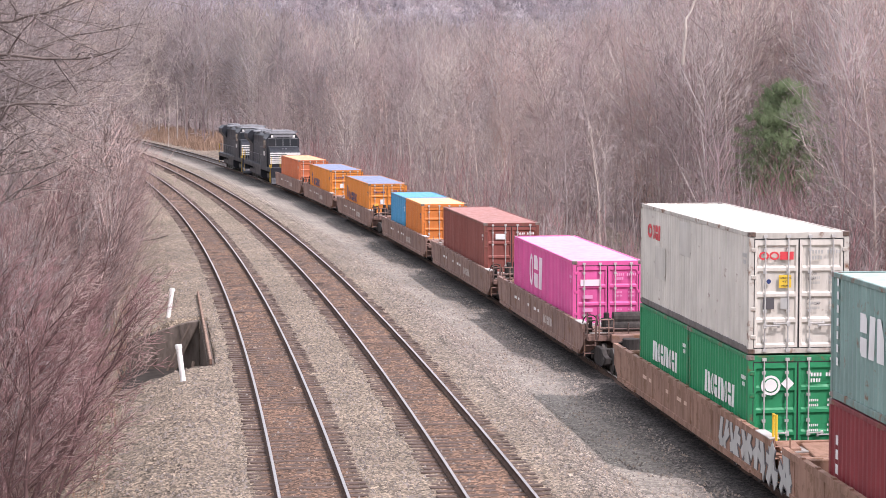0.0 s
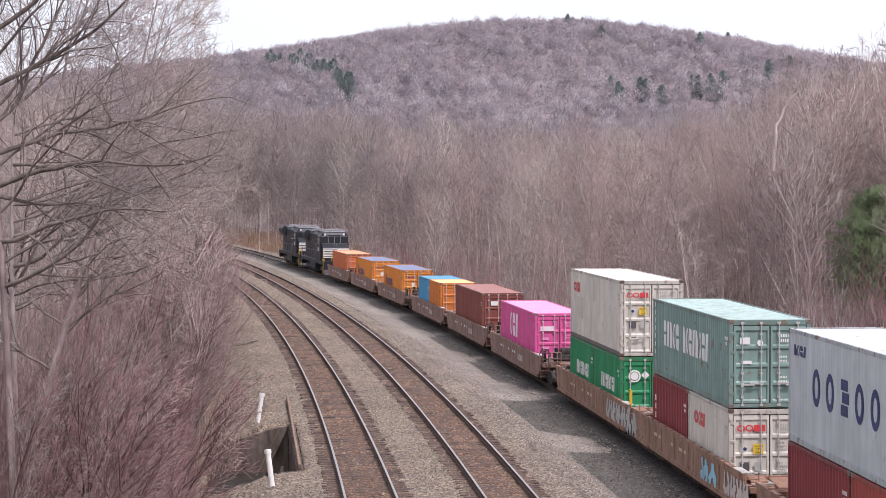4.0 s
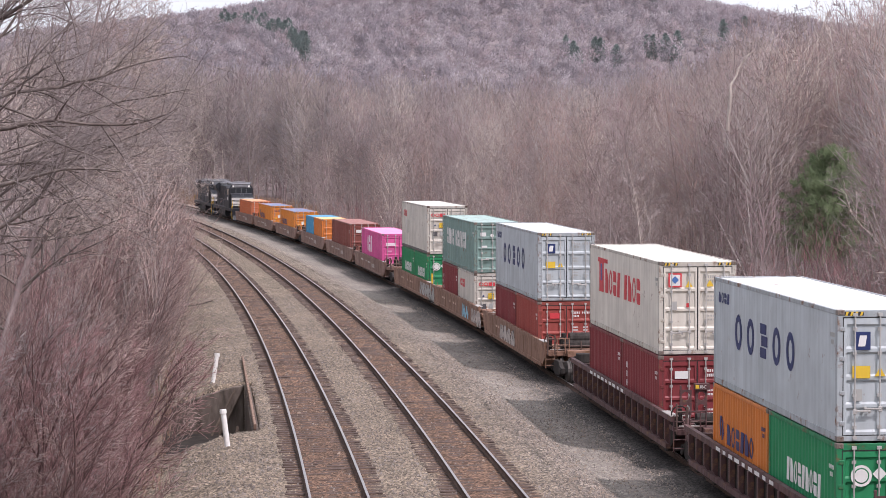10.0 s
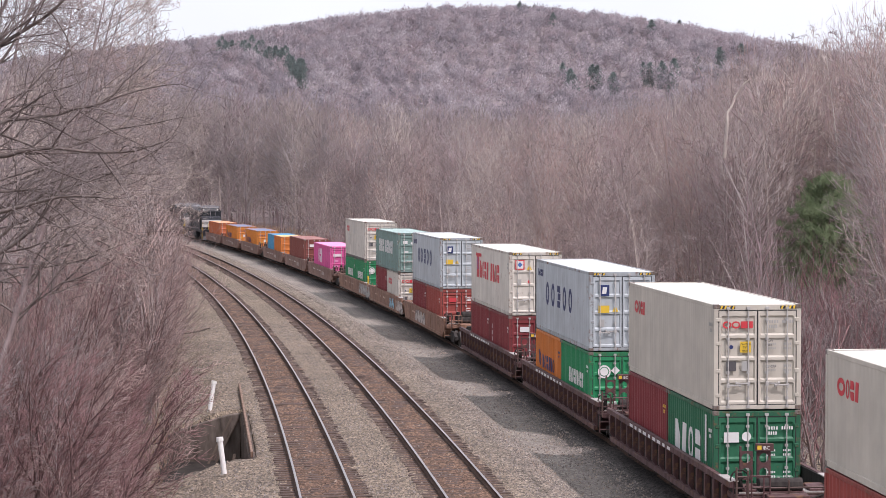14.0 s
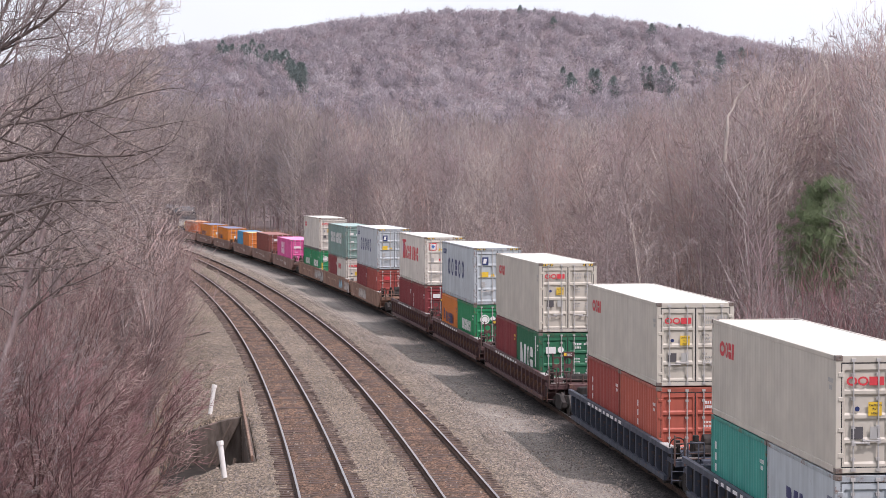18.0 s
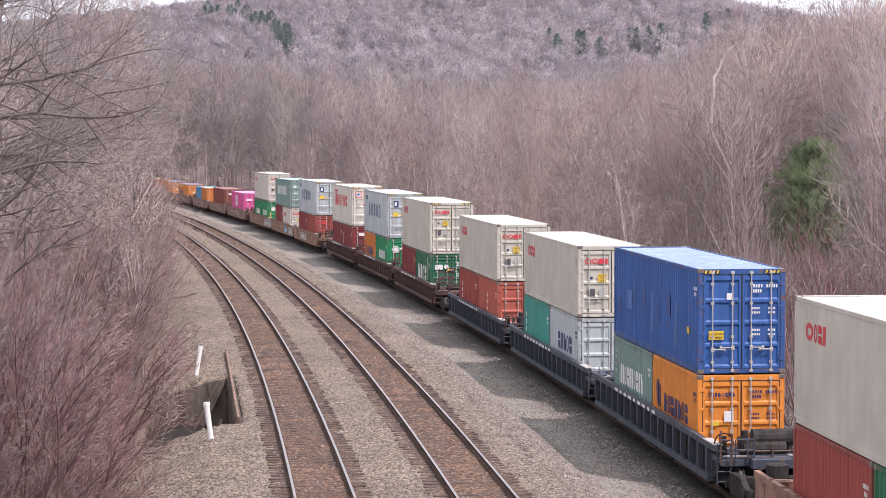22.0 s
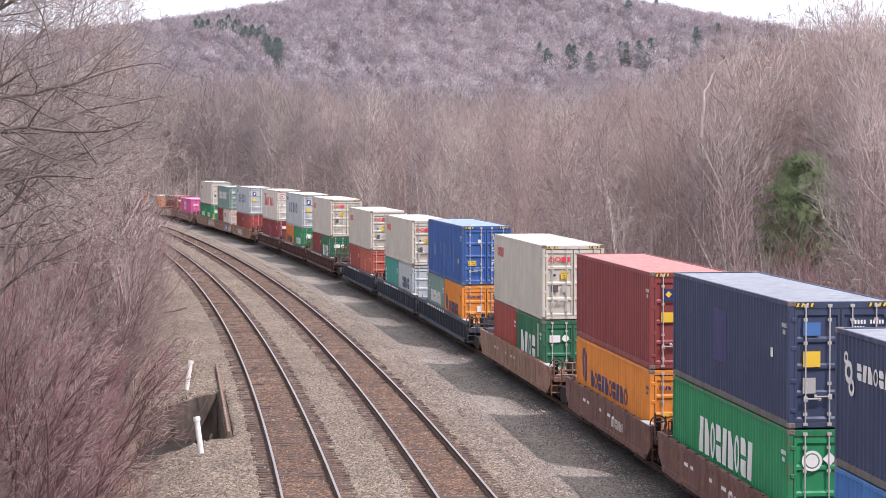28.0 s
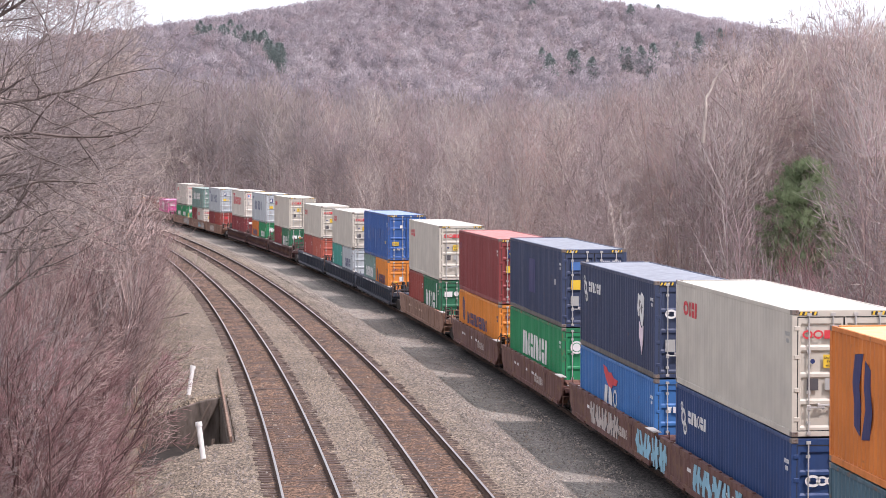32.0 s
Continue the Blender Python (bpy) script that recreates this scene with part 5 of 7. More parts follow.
    def casting():
        g = Geo().box(-0.081, 0.081, -0.089, 0.089, -0.059, 0.059)
        g.cyl('y', 0, 0, 0.036, -0.092, -0.088, 8)
        return g.mesh("corner_casting", cast_mat, 0.01)

    def sill():
        return Geo().box(-hw, -hw + 0.06, -hl + 0.18, hl - 0.18, 0.0, 0.155).mesh("bottom_rail", M_GRIMY_SHADED if key in ("white", "green", "navy") else frame_mat, 0.008)

    def gasket():
        # black rubber seal round a leaf: at the hinge edge, head, foot and meeting edge
        w = hw - 0.145
        g = Geo()
        g.box(-0.012, 0.012, -0.006, 0.02, 0.13, H - 0.16)
        g.box(w - 0.01, w + 0.004, -0.004, 0.02, 0.13, H - 0.16)
        g.box(0.012, w - 0.022, -0.004, 0.02, 0.125, 0.15)
        g.box(0.012, w - 0.022, -0.004, 0.02, H - 0.18, H - 0.155)
        return g.mesh("gasket", M_RUBBER)

    def hinge():
        return Geo().box(-0.05, 0.07, -0.02, 0.03, -0.05, 0.05).mesh("hinge", frame_mat, 0.01)

    def hazard():
        g = Geo().box(0, 0.44, -hl + 0.006, -hl + 0.011, H - 0.125, H - 0.045, 1)
        for i in range(4):
            a = 0.02 + i * 0.11
            g.prism([(a, H - 0.125), (a + 0.05, H - 0.125), (a + 0.08, H - 0.04), (a + 0.03, H - 0.04)], 'y', -hl + 0.002, -hl + 0.0065, 0)
        return g.mesh("hazard_stripe", [PAINTS["yellow_decal"], PAINTS["black_decal"]])

    return {"left": side(-1), "right": side(1), "roof": cached(k + ("roof",), roof), "frame": cached(k + ("frame",), frame_),
            "front": cached(k + ("front",), front), "leaf": cached(k + ("leaf",), leaf), "bar": cached(("bar", H), bar),
            "handle": cached(("handle",), handle), "casting": cached(("casting", cast_mat.name), casting), "hinge": cached(("hinge", key), hinge),
            "hazard": cached(("hazard", L, H), hazard), "sill": cached(("sill", L, key), sill), "gasket": cached(("gasket", H), gasket)}


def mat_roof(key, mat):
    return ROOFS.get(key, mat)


paint("yellow_decal", (0.75, 0.5, 0.04), 0.5, 0.2, 0.0)
paint("black_decal", (0.03, 0.03, 0.035), 0.5, 0.2, 0.0)
paint("white_decal", (0.75, 0.75, 0.73), 0.5, 0.25, 0.0)
paint("grey_decal", (0.4, 0.4, 0.38), 0.5, 0.25, 0.0)
paint("red_decal", (0.62, 0.05, 0.06), 0.5, 0.25, 0.0)
paint("blue_decal", (0.018, 0.035, 0.13), 0.5, 0.25, 0.0)
paint("navy_decal", (0.022, 0.028, 0.12), 0.5, 0.25, 0.0)
paint("graphite_decal", (0.09, 0.085, 0.09), 0.5, 0.2, 0.0)
paint("touch_up_decal", (0.56, 0.535, 0.48), 0.5, 0.45, 0.1)
paint("rose_decal", (0.75, 0.3, 0.52), 0.5, 0.2, 0.0)
paint("sky_decal", (0.25, 0.5, 0.62), 0.55, 0.3, 0.0)
BOX_PAINT = {
    "cream": (paint("cream_paint", (0.53, 0.495, 0.42), 0.5, 0.06, 0.0), "cream"),
    "white": (paint("stained_white_paint", (0.62, 0.585, 0.52), 0.5, 0.4, 0.07), "dirty white"),
    "warmwhite": (paint("warm_white_paint", (0.66, 0.625, 0.55), 0.5, 0.3, 0.07), "warm white"),
    "greyblue": (paint("greyblue_paint", (0.465, 0.515, 0.535), 0.5, 0.3, 0.05), "pale grey-blue"),
    "seafoam": (paint("seafoam_paint", (0.2, 0.31, 0.28), 0.5, 0.4, 0.17), "faded sea-green"),
    "teal": (paint("teal_paint", (0.05, 0.31, 0.26), 0.5, 0.25, 0.03), "teal-green"),
    "green": (paint("green_paint", (0.012, 0.24, 0.096), 0.5, 0.25, 0.03), "bright green"),
    "darkgreen": (paint("darkgreen_paint", (0.02, 0.15, 0.075), 0.5, 0.3, 0.04), "dark green"),
    "darkred": (paint("darkred_paint", (0.23, 0.035, 0.04), 0.5, 0.3, 0.04), "dark red"),
    "brown": (paint("brown_paint", (0.235, 0.065, 0.05), 0.55, 0.35, 0.06), "red-brown"),
    "red": (paint("brickred_paint", (0.34, 0.066, 0.052), 0.5, 0.35, 0.07), "brick-red"),
    "vermilion": (paint("vermilion_paint", (0.46, 0.11, 0.072), 0.5, 0.3, 0.05), "faded orange-red"),
    "maroon": (paint("maroon_paint", (0.24, 0.046, 0.045), 0.5, 0.25, 0.0), "maroon"),
    "copper": (paint("copper_paint", (0.56, 0.155, 0.06), 0.5, 0.3, 0.04), "copper-orange"),
    "orange": (paint("orange_paint", (0.62, 0.19, 0.035), 0.5, 0.25, 0.03), "orange"),
    "amber": (paint("amber_paint", (0.72, 0.245, 0.035), 0.5, 0.25, 0.03), "amber-orange"),
    "pink": (paint("magenta_paint", (0.66, 0.1, 0.3), 0.5, 0.12, 0.0), "magenta-pink"),
    "blue": (paint("blue_paint", (0.032, 0.112, 0.35), 0.5, 0.5, 0.08), "blue"),
    "skyblue": (paint("skyblue_paint", (0.06, 0.3, 0.52), 0.5, 0.2, 0.02), "sky-blue"),
    "azure": (paint("azure_paint", (0.042, 0.165, 0.42), 0.5, 0.2, 0.02), "mid-blue"),
    "navy": (paint("navy_paint", (0.038, 0.055, 0.11), 0.5, 0.3, 0.02), "navy-blue"),
    "indigo": (paint("indigo_paint", (0.02, 0.055, 0.16), 0.5, 0.2, 0.0), "deep blue"),
    "slate": (paint("slate_paint", (0.07, 0.14, 0.18), 0.5, 0.25, 0.03), "slate-blue"),
}
# roof paints: blue tops and weathering, most also paled for sun from above
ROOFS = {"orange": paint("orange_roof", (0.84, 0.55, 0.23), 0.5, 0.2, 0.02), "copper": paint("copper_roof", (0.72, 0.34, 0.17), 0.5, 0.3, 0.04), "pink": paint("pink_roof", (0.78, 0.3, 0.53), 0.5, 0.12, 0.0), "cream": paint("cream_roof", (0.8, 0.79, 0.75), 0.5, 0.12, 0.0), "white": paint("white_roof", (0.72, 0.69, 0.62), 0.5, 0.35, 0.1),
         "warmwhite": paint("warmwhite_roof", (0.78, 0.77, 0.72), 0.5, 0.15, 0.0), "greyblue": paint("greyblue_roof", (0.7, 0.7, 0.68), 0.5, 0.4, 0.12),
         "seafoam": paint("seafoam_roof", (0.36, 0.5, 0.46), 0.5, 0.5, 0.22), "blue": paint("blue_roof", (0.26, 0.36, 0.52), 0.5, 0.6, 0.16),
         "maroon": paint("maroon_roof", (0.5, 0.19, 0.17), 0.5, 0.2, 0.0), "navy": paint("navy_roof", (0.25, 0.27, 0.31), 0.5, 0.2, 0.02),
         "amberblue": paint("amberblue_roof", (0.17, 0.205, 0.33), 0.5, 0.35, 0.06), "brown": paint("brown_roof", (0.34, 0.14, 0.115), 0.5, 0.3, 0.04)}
BOX_PAINT["amberblue"] = (BOX_PAINT["amber"][0], "amber blue-roofed")
# grime of the bottom rails, darkened more as the shadow line between stacked boxes
M_GRIMY_SHADED = paint("grimy_shaded_rail", (0.125, 0.112, 0.102), 0.7, 0.45, 0.12)
M_CASTING = paint("scuffed_casting", (0.2, 0.17, 0.15), 0.6, 0.45, 0.2)
M_DARKFRAME = paint("rusty_frame", (0.12, 0.085, 0.07), 0.6, 0.4, 0.2)


def bar_mesh(w, h, colour):
    """A line of stencilled characters as a row of plain upright bars."""
    def make():
        g = Geo()
        n = max(2, int(w / (0.72 * h)))
        for i in range(n):
            a = -w / 2 + w * i / n
            g.box(a, a + 0.62 * w / n, -0.003, 0, 0, h)
        return g.mesh("number_bar", PAINTS[colour])
    return cached(("bars", round(w, 3), round(h, 3), colour), make)


def plate_mesh(w, h, colour, depth=0.003):
    key = ("plate", round(w, 3), round(h, 3), colour)
    return cached(key, lambda: Geo().box(-w / 2, w / 2, -depth, 0, 0, h).mesh("decal", PAINTS[colour]))


def round_mesh(r, colour):
    return cached(("round", r, colour), lambda: Geo().cyl('y', 0, 0, r, -0.006, 0, 18).mesh("decal", PAINTS[colour]))


def ring_mesh(r, colour, squash=1.0, thick=0.3):
    def make():
        g = Geo()
        n = 16
        o, i = [], []
        for k in range(n + 1):
            a = 2 * math.pi * k / n
            o.append((r * squash * math.cos(a), -0.006, r * math.sin(a)))
            i.append((r * (squash - thick) * math.cos(a), -0.006, r * (1 - thick) * math.sin(a)))
        g.sheet([o, i])
        g.sheet([[(x, 0, z) for x, y, z in i], [(x, 0, z) for x, y, z in o]])
        return g.mesh("decal", PAINTS[colour])
    return cached(("ring", r, colour, squash, thick), make)


def diamond_mesh(r, colour):
    return cached(("diamond", r, colour), lambda: Geo().prism([(0, -r), (r, 0), (0, r), (-r, 0)], 'y', -0.006, 0).mesh("decal", PAINTS[colour]))


def glyph_mesh(w, h, kind, colour, plain=False):
    """One plain shape of a painted trade mark: a block in one or two pieces, a slanted one, a cut one or a ring."""
    if kind == 3:
        return ring_mesh(h / 2, colour, w / h, min(0.3, 0.55 * w / h))

    def make():
        g = Geo()
        c = min(w, h) * 0.22
        if kind == 1:
            pts = [(0, 0), (w * 0.8, 0), (w, h), (w * 0.2, h)]
        elif kind == 2:
            pts = [(0, 0), (w, 0), (w, h * 0.55), (w * 0.5, h), (0, h)]
        else:
            pts = [(c, 0), (w - c, 0), (w, c), (w, h - c), (w - c, h), (c, h), (0, h - c), (0, c)]
            if not plain:
                # two blocks, one above the other
                g.prism([(0, h * 0.56), (w, h * 0.56), (w, h - c), (w - c, h), (0, h)], 'y', -0.005, 0)
                pts = [(c, 0), (w, 0), (w, h * 0.44), (0, h * 0.44), (0, c)]
        return g.prism(pts, 'y', -0.005, 0).mesh("painted_mark", PAINTS[colour])
    return cached(("glyph", round(w, 3), round(h, 3), kind, colour, plain), make)


def word(root, w, h, count, colour, style, where, x, z, L):
    """A trade mark as a row of plain shapes of its size and colour."""
    cw = w / count
    for i in range(count):
        kind = 0 if style == 9 else (i + style) % 4
        gw = cw * (0.78 if style != 9 else 0.86)
        dx = i * cw + (gw / 2 if kind == 3 else 0)
        me = glyph_mesh(gw, h, kind, colour, style == 9)
        zz = z + (h / 2 if kind == 3 else 0)
        if where == 'end':
            decal(root, me, 'end', x + dx, zz, L, "", "painted_mark")
        elif where == 'side':
            decal(root, me, 'side', x - dx, zz, L, "", "painted_mark")
        else:
            ob = part("painted_mark", me, root)
            ob.matrix_basis = Matrix.Translation((where, x - dx, zz)) @ Matrix.Rotation(-math.pi / 2, 4, 'Z')


def lettering(text, size, colour):
    """Small stencilled words."""
    def make():
        cu = bpy.data.curves.new("lettering", 'FONT')
        cu.body, cu.size, cu.extrude = text, size, 0.002
        cu.resolution_u = 2
        tmp = bpy.data.objects.new("lettering", cu)
        scene.collection.objects.link(tmp)
        me = bpy.data.meshes.new_from_object(tmp.evaluated_get(bpy.context.evaluated_depsgraph_get()))
        bpy.data.objects.remove(tmp)
        me.materials.clear()
        me.materials.append(PAINTS[colour])
        me.transform(Matrix.Rotation(math.pi / 2, 4, 'X'))
        return me
    return cached(("text", text, size, colour), make)


LEFT_SIDE = Matrix.Rotation(-math.pi / 2, 4, 'Z')   # turns the decal plane so that it faces -x


def decal(parent, me, where, x, z, L, label="", name="marking", proud=0.012):
    """where 'end': on the doors, x across; 'side': on the left wall, x metres from the rear end towards the front."""
    ob = part(name, me, parent, label)
    if where == 'end':
        ob.matrix_basis = pose(x, -L / 2 - proud + 0.01, z)
    else:
        ob.matrix_basis = Matrix.Translation((-1.2095, -L / 2 + x, z)) @ Matrix.Rotation(-math.pi / 2, 4, 'Z')
    return ob


def container(L, H, key, label, marks=None, doors=True):
    mat, tone = BOX_PAINT[key]
    dark = key in ("white",)
    fresh = key in ("cream", "navy", "indigo", "maroon", "pink", "azure", "orange", "amber")
    ms = container_meshes(L, H, key, mat, mat if fresh else worn(mat), M_DARKFRAME if dark else M_CASTING)
    root = tagged(new("shipping_container"), label, "container", "containers on the train")
    for nm, k in (("frame", "frame"), ("side_panel", "left"), ("side_panel", "right"), ("roof", "roof"), ("front_panel", "front")):
        part(nm, ms[k], root)
    hw, hl = 1.219, L / 2
    for sx in (-1, 1):
        part("bottom_rail", ms["sill"], root).matrix_basis = Matrix.Diagonal((-sx, 1, 1, 1))
        for y in (-hl + 0.089, hl - 0.089):
            for z in (0.059, H - 0.059):
                c = part("corner_casting", ms["casting"], root)
                c.matrix_basis = pose(sx * (hw - 0.081), y, z, 0, 0, 0 if y < 0 else 180)
    for sx in (-1, 1):
        d = part("door", ms["leaf"], root)
        d.matrix_basis = Matrix.Translation((sx * (hw - 0.135), -hl + 0.02, 0)) @ Matrix.Diagonal((-sx, 1, 1, 1))
        part("gasket", ms["gasket"], d)
        for off in (0.26, 0.82):
            b = part("locking_bar", ms["bar"], d)
            b.location = (off, -0.03, 0)
            hd = part("handle", ms["handle"], d)
            hd.matrix_basis = Matrix.Translation((off, -0.045, 0.66 + (0.05 if off > 0.5 else 0))) @ Matrix.Diagonal((1 if off < 0.5 else -1, 1, 1, 1))
        for z in (0.4, H * 0.37, H * 0.63, H - 0.42):
            hg = part("hinge", ms["hinge"], d)
            hg.location = (-0.03, -0.005, z)
    if H > 2.7 and L > 8 and key not in ("pink", "white", "brown", "green"):
        for x in (-hw + 0.15, hw - 0.59):
            part("hazard_stripe", ms["hazard"], root, "black and yellow height-warning stripes").location = (x, 0, 0)
    if marks:
        marks(root, L, H)
    return root


def serials(root, L, H, ink, x=0.22):
    """Rows of stencilled numbers as plain bars on the right-hand door and the wall."""
    for i, (w, z) in enumerate(((0.36, H - 0.52), (0.26, H - 0.66))):
        decal(root, bar_mesh(w, 0.09, ink), 'end', x + 0.2 + 0.02 * i, z, L, name="number_bar")
    decal(root, bar_mesh(0.34, 0.09, ink), 'end', x + 0.63, H - 0.52, L, name="number_bar")
    for j, z in enumerate((H - 1.12, H - 1.24, H - 1.72, H - 1.84)):
        decal(root, bar_mesh(0.24, 0.06, ink), 'end', x + 0.18, z, L, name="number_bar")
        decal(root, bar_mesh(0.22, 0.06, ink), 'end', x + 0.62, z, L, name="number_bar")
    for j in range(2):
        decal(root, bar_mesh(0.42 - 0.18 * j, 0.1, ink), 'side', 0.42, H - 0.62 - 0.16 * j, L, name="number_bar")


def marks_cream(root, L, H):
    decal(root, ring_mesh(0.1, "red_decal", 1.2, 0.42), 'end', -0.86, H - 0.56, L, "red ring of a trade mark", "painted_mark")
    decal(root, ring_mesh(0.1, "red_decal", 1.2, 0.42), 'end', -0.61, H - 0.56, L, "red ring of a trade mark", "painted_mark")
    decal(root, plate_mesh(0.2, 0.19, "red_decal"), 'end', -0.37, H - 0.655, L, "red block of a trade mark", "painted_mark")
    decal(root, plate_mesh(0.1, 0.19, "red_decal"), 'end', -0.19, H - 0.655, L, "red block of a trade mark", "painted_mark")
    decal(root, round_mesh(0.055, "blue_decal"), 'end', -0.74, H - 1.17, L, "small blue round seal", "sticker")
    y = decal(root, plate_mesh(0.3, 0.3, "yellow_decal"), 'end', -0.34, H - 1.32, L, "yellow height-caution label", "sticker")
    part("lettering", lettering("CAUTION", 0.064, "black_decal"), y).location = (-0.14, -0.009, 0.21)
    part("lettering", lettering("9'6\"", 0.075, "black_decal"), y).location = (-0.07, -0.009, 0.12)
    part("lettering", lettering("HIGH", 0.064, "black_decal"), y).location = (-0.09, -0.009, 0.03)
    decal(root, plate_mesh(0.27, 0.27, "graphite_decal"), 'end', -0.74, H - 1.83, L, "dark square label", "sticker")
    decal(root, plate_mesh(0.22, 0.27, "grey_decal"), 'end', -0.34, H - 1.83, L, "grey square label", "sticker")
    serials(root, L, H, "grey_decal")
    for k, z in enumerate((H - 1.03, H - 1.15)):
        decal(root, lettering(("MGW", "TARE")[k], 0.09, "graphite_decal"), 'end', 0.2, z, L, name="lettering", proud=0.02)
    for k, z in enumerate((H - 1.62, H - 1.74)):
        decal(root, lettering(("NET", "CU CAP")[k], 0.09, "graphite_decal"), 'end', 0.2, z, L, name="lettering", proud=0.02)
    decal(root, ring_mesh(0.2, "red_decal", 1.5, 0.55), 'side', L - 1.25, H - 0.72, L, "red trade mark", "painted_mark")
    word(root, 1.05, 0.42, 3, "red_decal", 3, 'side', L - 1.62, H - 0.93, L)


def marks_white_old(root, L, H):
    marks_cream(root, L, H)
    for k in range(2):
        decal(root, plate_mesh(1.3, 0.9, "touch_up_decal"), 'side', 9.6 - k * 3.0, 0.9 + k * 0.9, L, "slightly greyer touched-up patch", "repair_patch")


def word_on_side(w, h, n, colour, x, z, style=0, ink="white_decal"):
    def put(root, L, H):
        # reads towards the rear, so its start lies towards the front
        word(root, w, h, n, colour, style, 'side', x + w, z, L)
        serials(root, L, H, ink)
    return put


def marks_evergreen(long_):
    def put(root, L, H):
        decal(root, ring_mesh(0.24, "white_decal", 1.0, 0.25), 'end', -0.66, H - 0.72, L, "white compass-like round mark", "painted_mark")
        decal(root, round_mesh(0.15, "white_decal"), 'end', -0.66, H - 0.72, L, "white round mark", "painted_mark")
        decal(root, diamond_mesh(0.16, "white_decal"), 'end', -0.25, H - 0.68, L, "white diamond label", "sticker")
        if long_:
            word(root, 5.8, 0.95, 9, "white_decal", 1, 'side', 8.9, 1.2, L)
        else:
            word(root, 3.1, 0.55, 9, "white_decal", 1, 'side', 1.2 + 3.1, 1.15, L)
        serials(root, L, H, "white_decal")
    return put


def marks_greyblue(root, L, H):
    # five tall bold shapes: open rings and a stepped block
    for i in range(5):
        x = 9.3 - i * 1.32
        if i == 2:
            for dz, dx in ((0.0, 0.0), (0.3, 0.12), (0.6, 0.0)):
                decal(root, plate_mesh(0.62, 0.26, "blue_decal"), 'side', x - dx, 1.18 + dz, L, "blue block of a trade mark", "painted_mark")
        else:
            decal(root, ring_mesh(0.47, "blue_decal", 0.8, 0.4), 'side', x, 1.6, L, "bold blue ring of a trade mark", "painted_mark")
    word(root, 1.3, 0.28, 4, "blue_decal", 2, 'side', 11.6, H - 0.66, L)
    decal(root, plate_mesh(0.36, 0.4, "blue_decal"), 'end', -0.66, H - 0.88, L, "blue square sign with a white stroke", "sticker")
    decal(root, glyph_mesh(0.2, 0.24, 1, "white_decal"), 'end', -0.76, H - 0.8, L, "white stroke", "sticker", proud=0.02)
    decal(root, plate_mesh(0.4, 0.27, "yellow_decal"), 'end', -0.68, H - 1.5, L, "yellow height-caution label", "sticker")
    tri = cached("warn_tri", lambda: Geo().prism([(-0.12, 0), (0.12, 0), (0, 0.21)], 'y', -0.006, 0).mesh("sticker", PAINTS["yellow_decal"]))
    decal(root, tri, 'end', -0.26, H - 1.46, L, "yellow warning triangle", "sticker")
    decal(root, plate_mesh(0.2, 0.26, "grey_decal"), 'end', -0.76, H - 2.0, L, "grey label", "sticker")
    serials(root, L, H, "grey_decal")


def marks_yang(root, L, H):
    decal(root, plate_mesh(0.85, 1.1, "red_decal"), 'side', 9.9, 1.3, L, "red block of a trade mark", "painted_mark")
    decal(root, plate_mesh(0.24, 0.6, "azure_decal"), 'side', 9.9, 1.7, L, "blue stroke of a trade mark", "painted_mark").location.x -= 0.006
    word(root, 2.9, 0.84, 4, "red_decal", 2, 'side', 9.15, 1.32, L)
    word(root, 2.9, 0.84, 4, "red_decal", 1, 'side', 5.75, 1.32, L)
    word(root, 1.9, 0.16, 9, "red_decal", 9, 'side', 10.6, H - 0.55, L)
    decal(root, plate_mesh(0.42, 0.44, "red_decal"), 'end', -0.72, H - 0.8, L, "red-framed square mark", "sticker")
    decal(root, plate_mesh(0.32, 0.34, "white_decal"), 'end', -0.72, H - 0.75, L, "white field", "sticker", proud=0.018)
    decal(root, diamond_mesh(0.12, "azure_decal"), 'end', -0.72, H - 0.57, L, "blue stroke", "sticker", proud=0.024)
    tri = cached("warn_tri", lambda: Geo().prism([(-0.12, 0), (0.12, 0), (0, 0.21)], 'y', -0.006, 0).mesh("sticker", PAINTS["yellow_decal"]))
    decal(root, tri, 'end', -0.28, H - 0.8, L, "yellow warning triangle", "sticker")
    decal(root, tri, 'end', 0.38, H - 0.78, L, "yellow warning triangle", "sticker")
    decal(root, plate_mesh(0.17, 0.26, "grey_decal"), 'end', -0.74, H - 1.5, L, "grey label", "sticker")
    decal(root, plate_mesh(0.12, 0.13, "red_decal"), 'end', -0.3, H - 1.42, L, "small red label", "sticker")
    serials(root, L, H, "grey_decal")


def band_mesh(h, flip):
    """One wavy upright band of a trade mark."""
    pts = [(0.0, 0.1), (0.22, 0.0), (0.27, 0.34), (0.2, 0.6), (0.36, 1.0), (0.02, 0.96), (-0.08, 0.62), (0.0, 0.36)]
    if flip:
        pts = [(0.28 - p, 1.0 - q) for p, q in pts]
    return cached(("band", h, flip), lambda: Geo().prism([(p * h, q * h) for p, q in pts], 'y', -0.005, 0).mesh("painted_mark", PAINTS["navy_decal"]))


def marks_orange(blob_x, word_w, count, blob=0.9, z=0.8):
    def put(root, L, H):
        decal(root, band_mesh(blob, False), 'side', blob_x + blob * 0.34, z, L, "blue wavy band of a trade mark", "painted_mark")
        decal(root, band_mesh(blob * 0.96, True), 'side', blob_x - blob * 0.04, z - 0.06, L, "blue wavy band of a trade mark", "painted_mark")
        if word_w:
            word(root, word_w, 0.55, count, "navy_decal", 2, 'side', blob_x - blob * 1.05, z - 0.1, L)
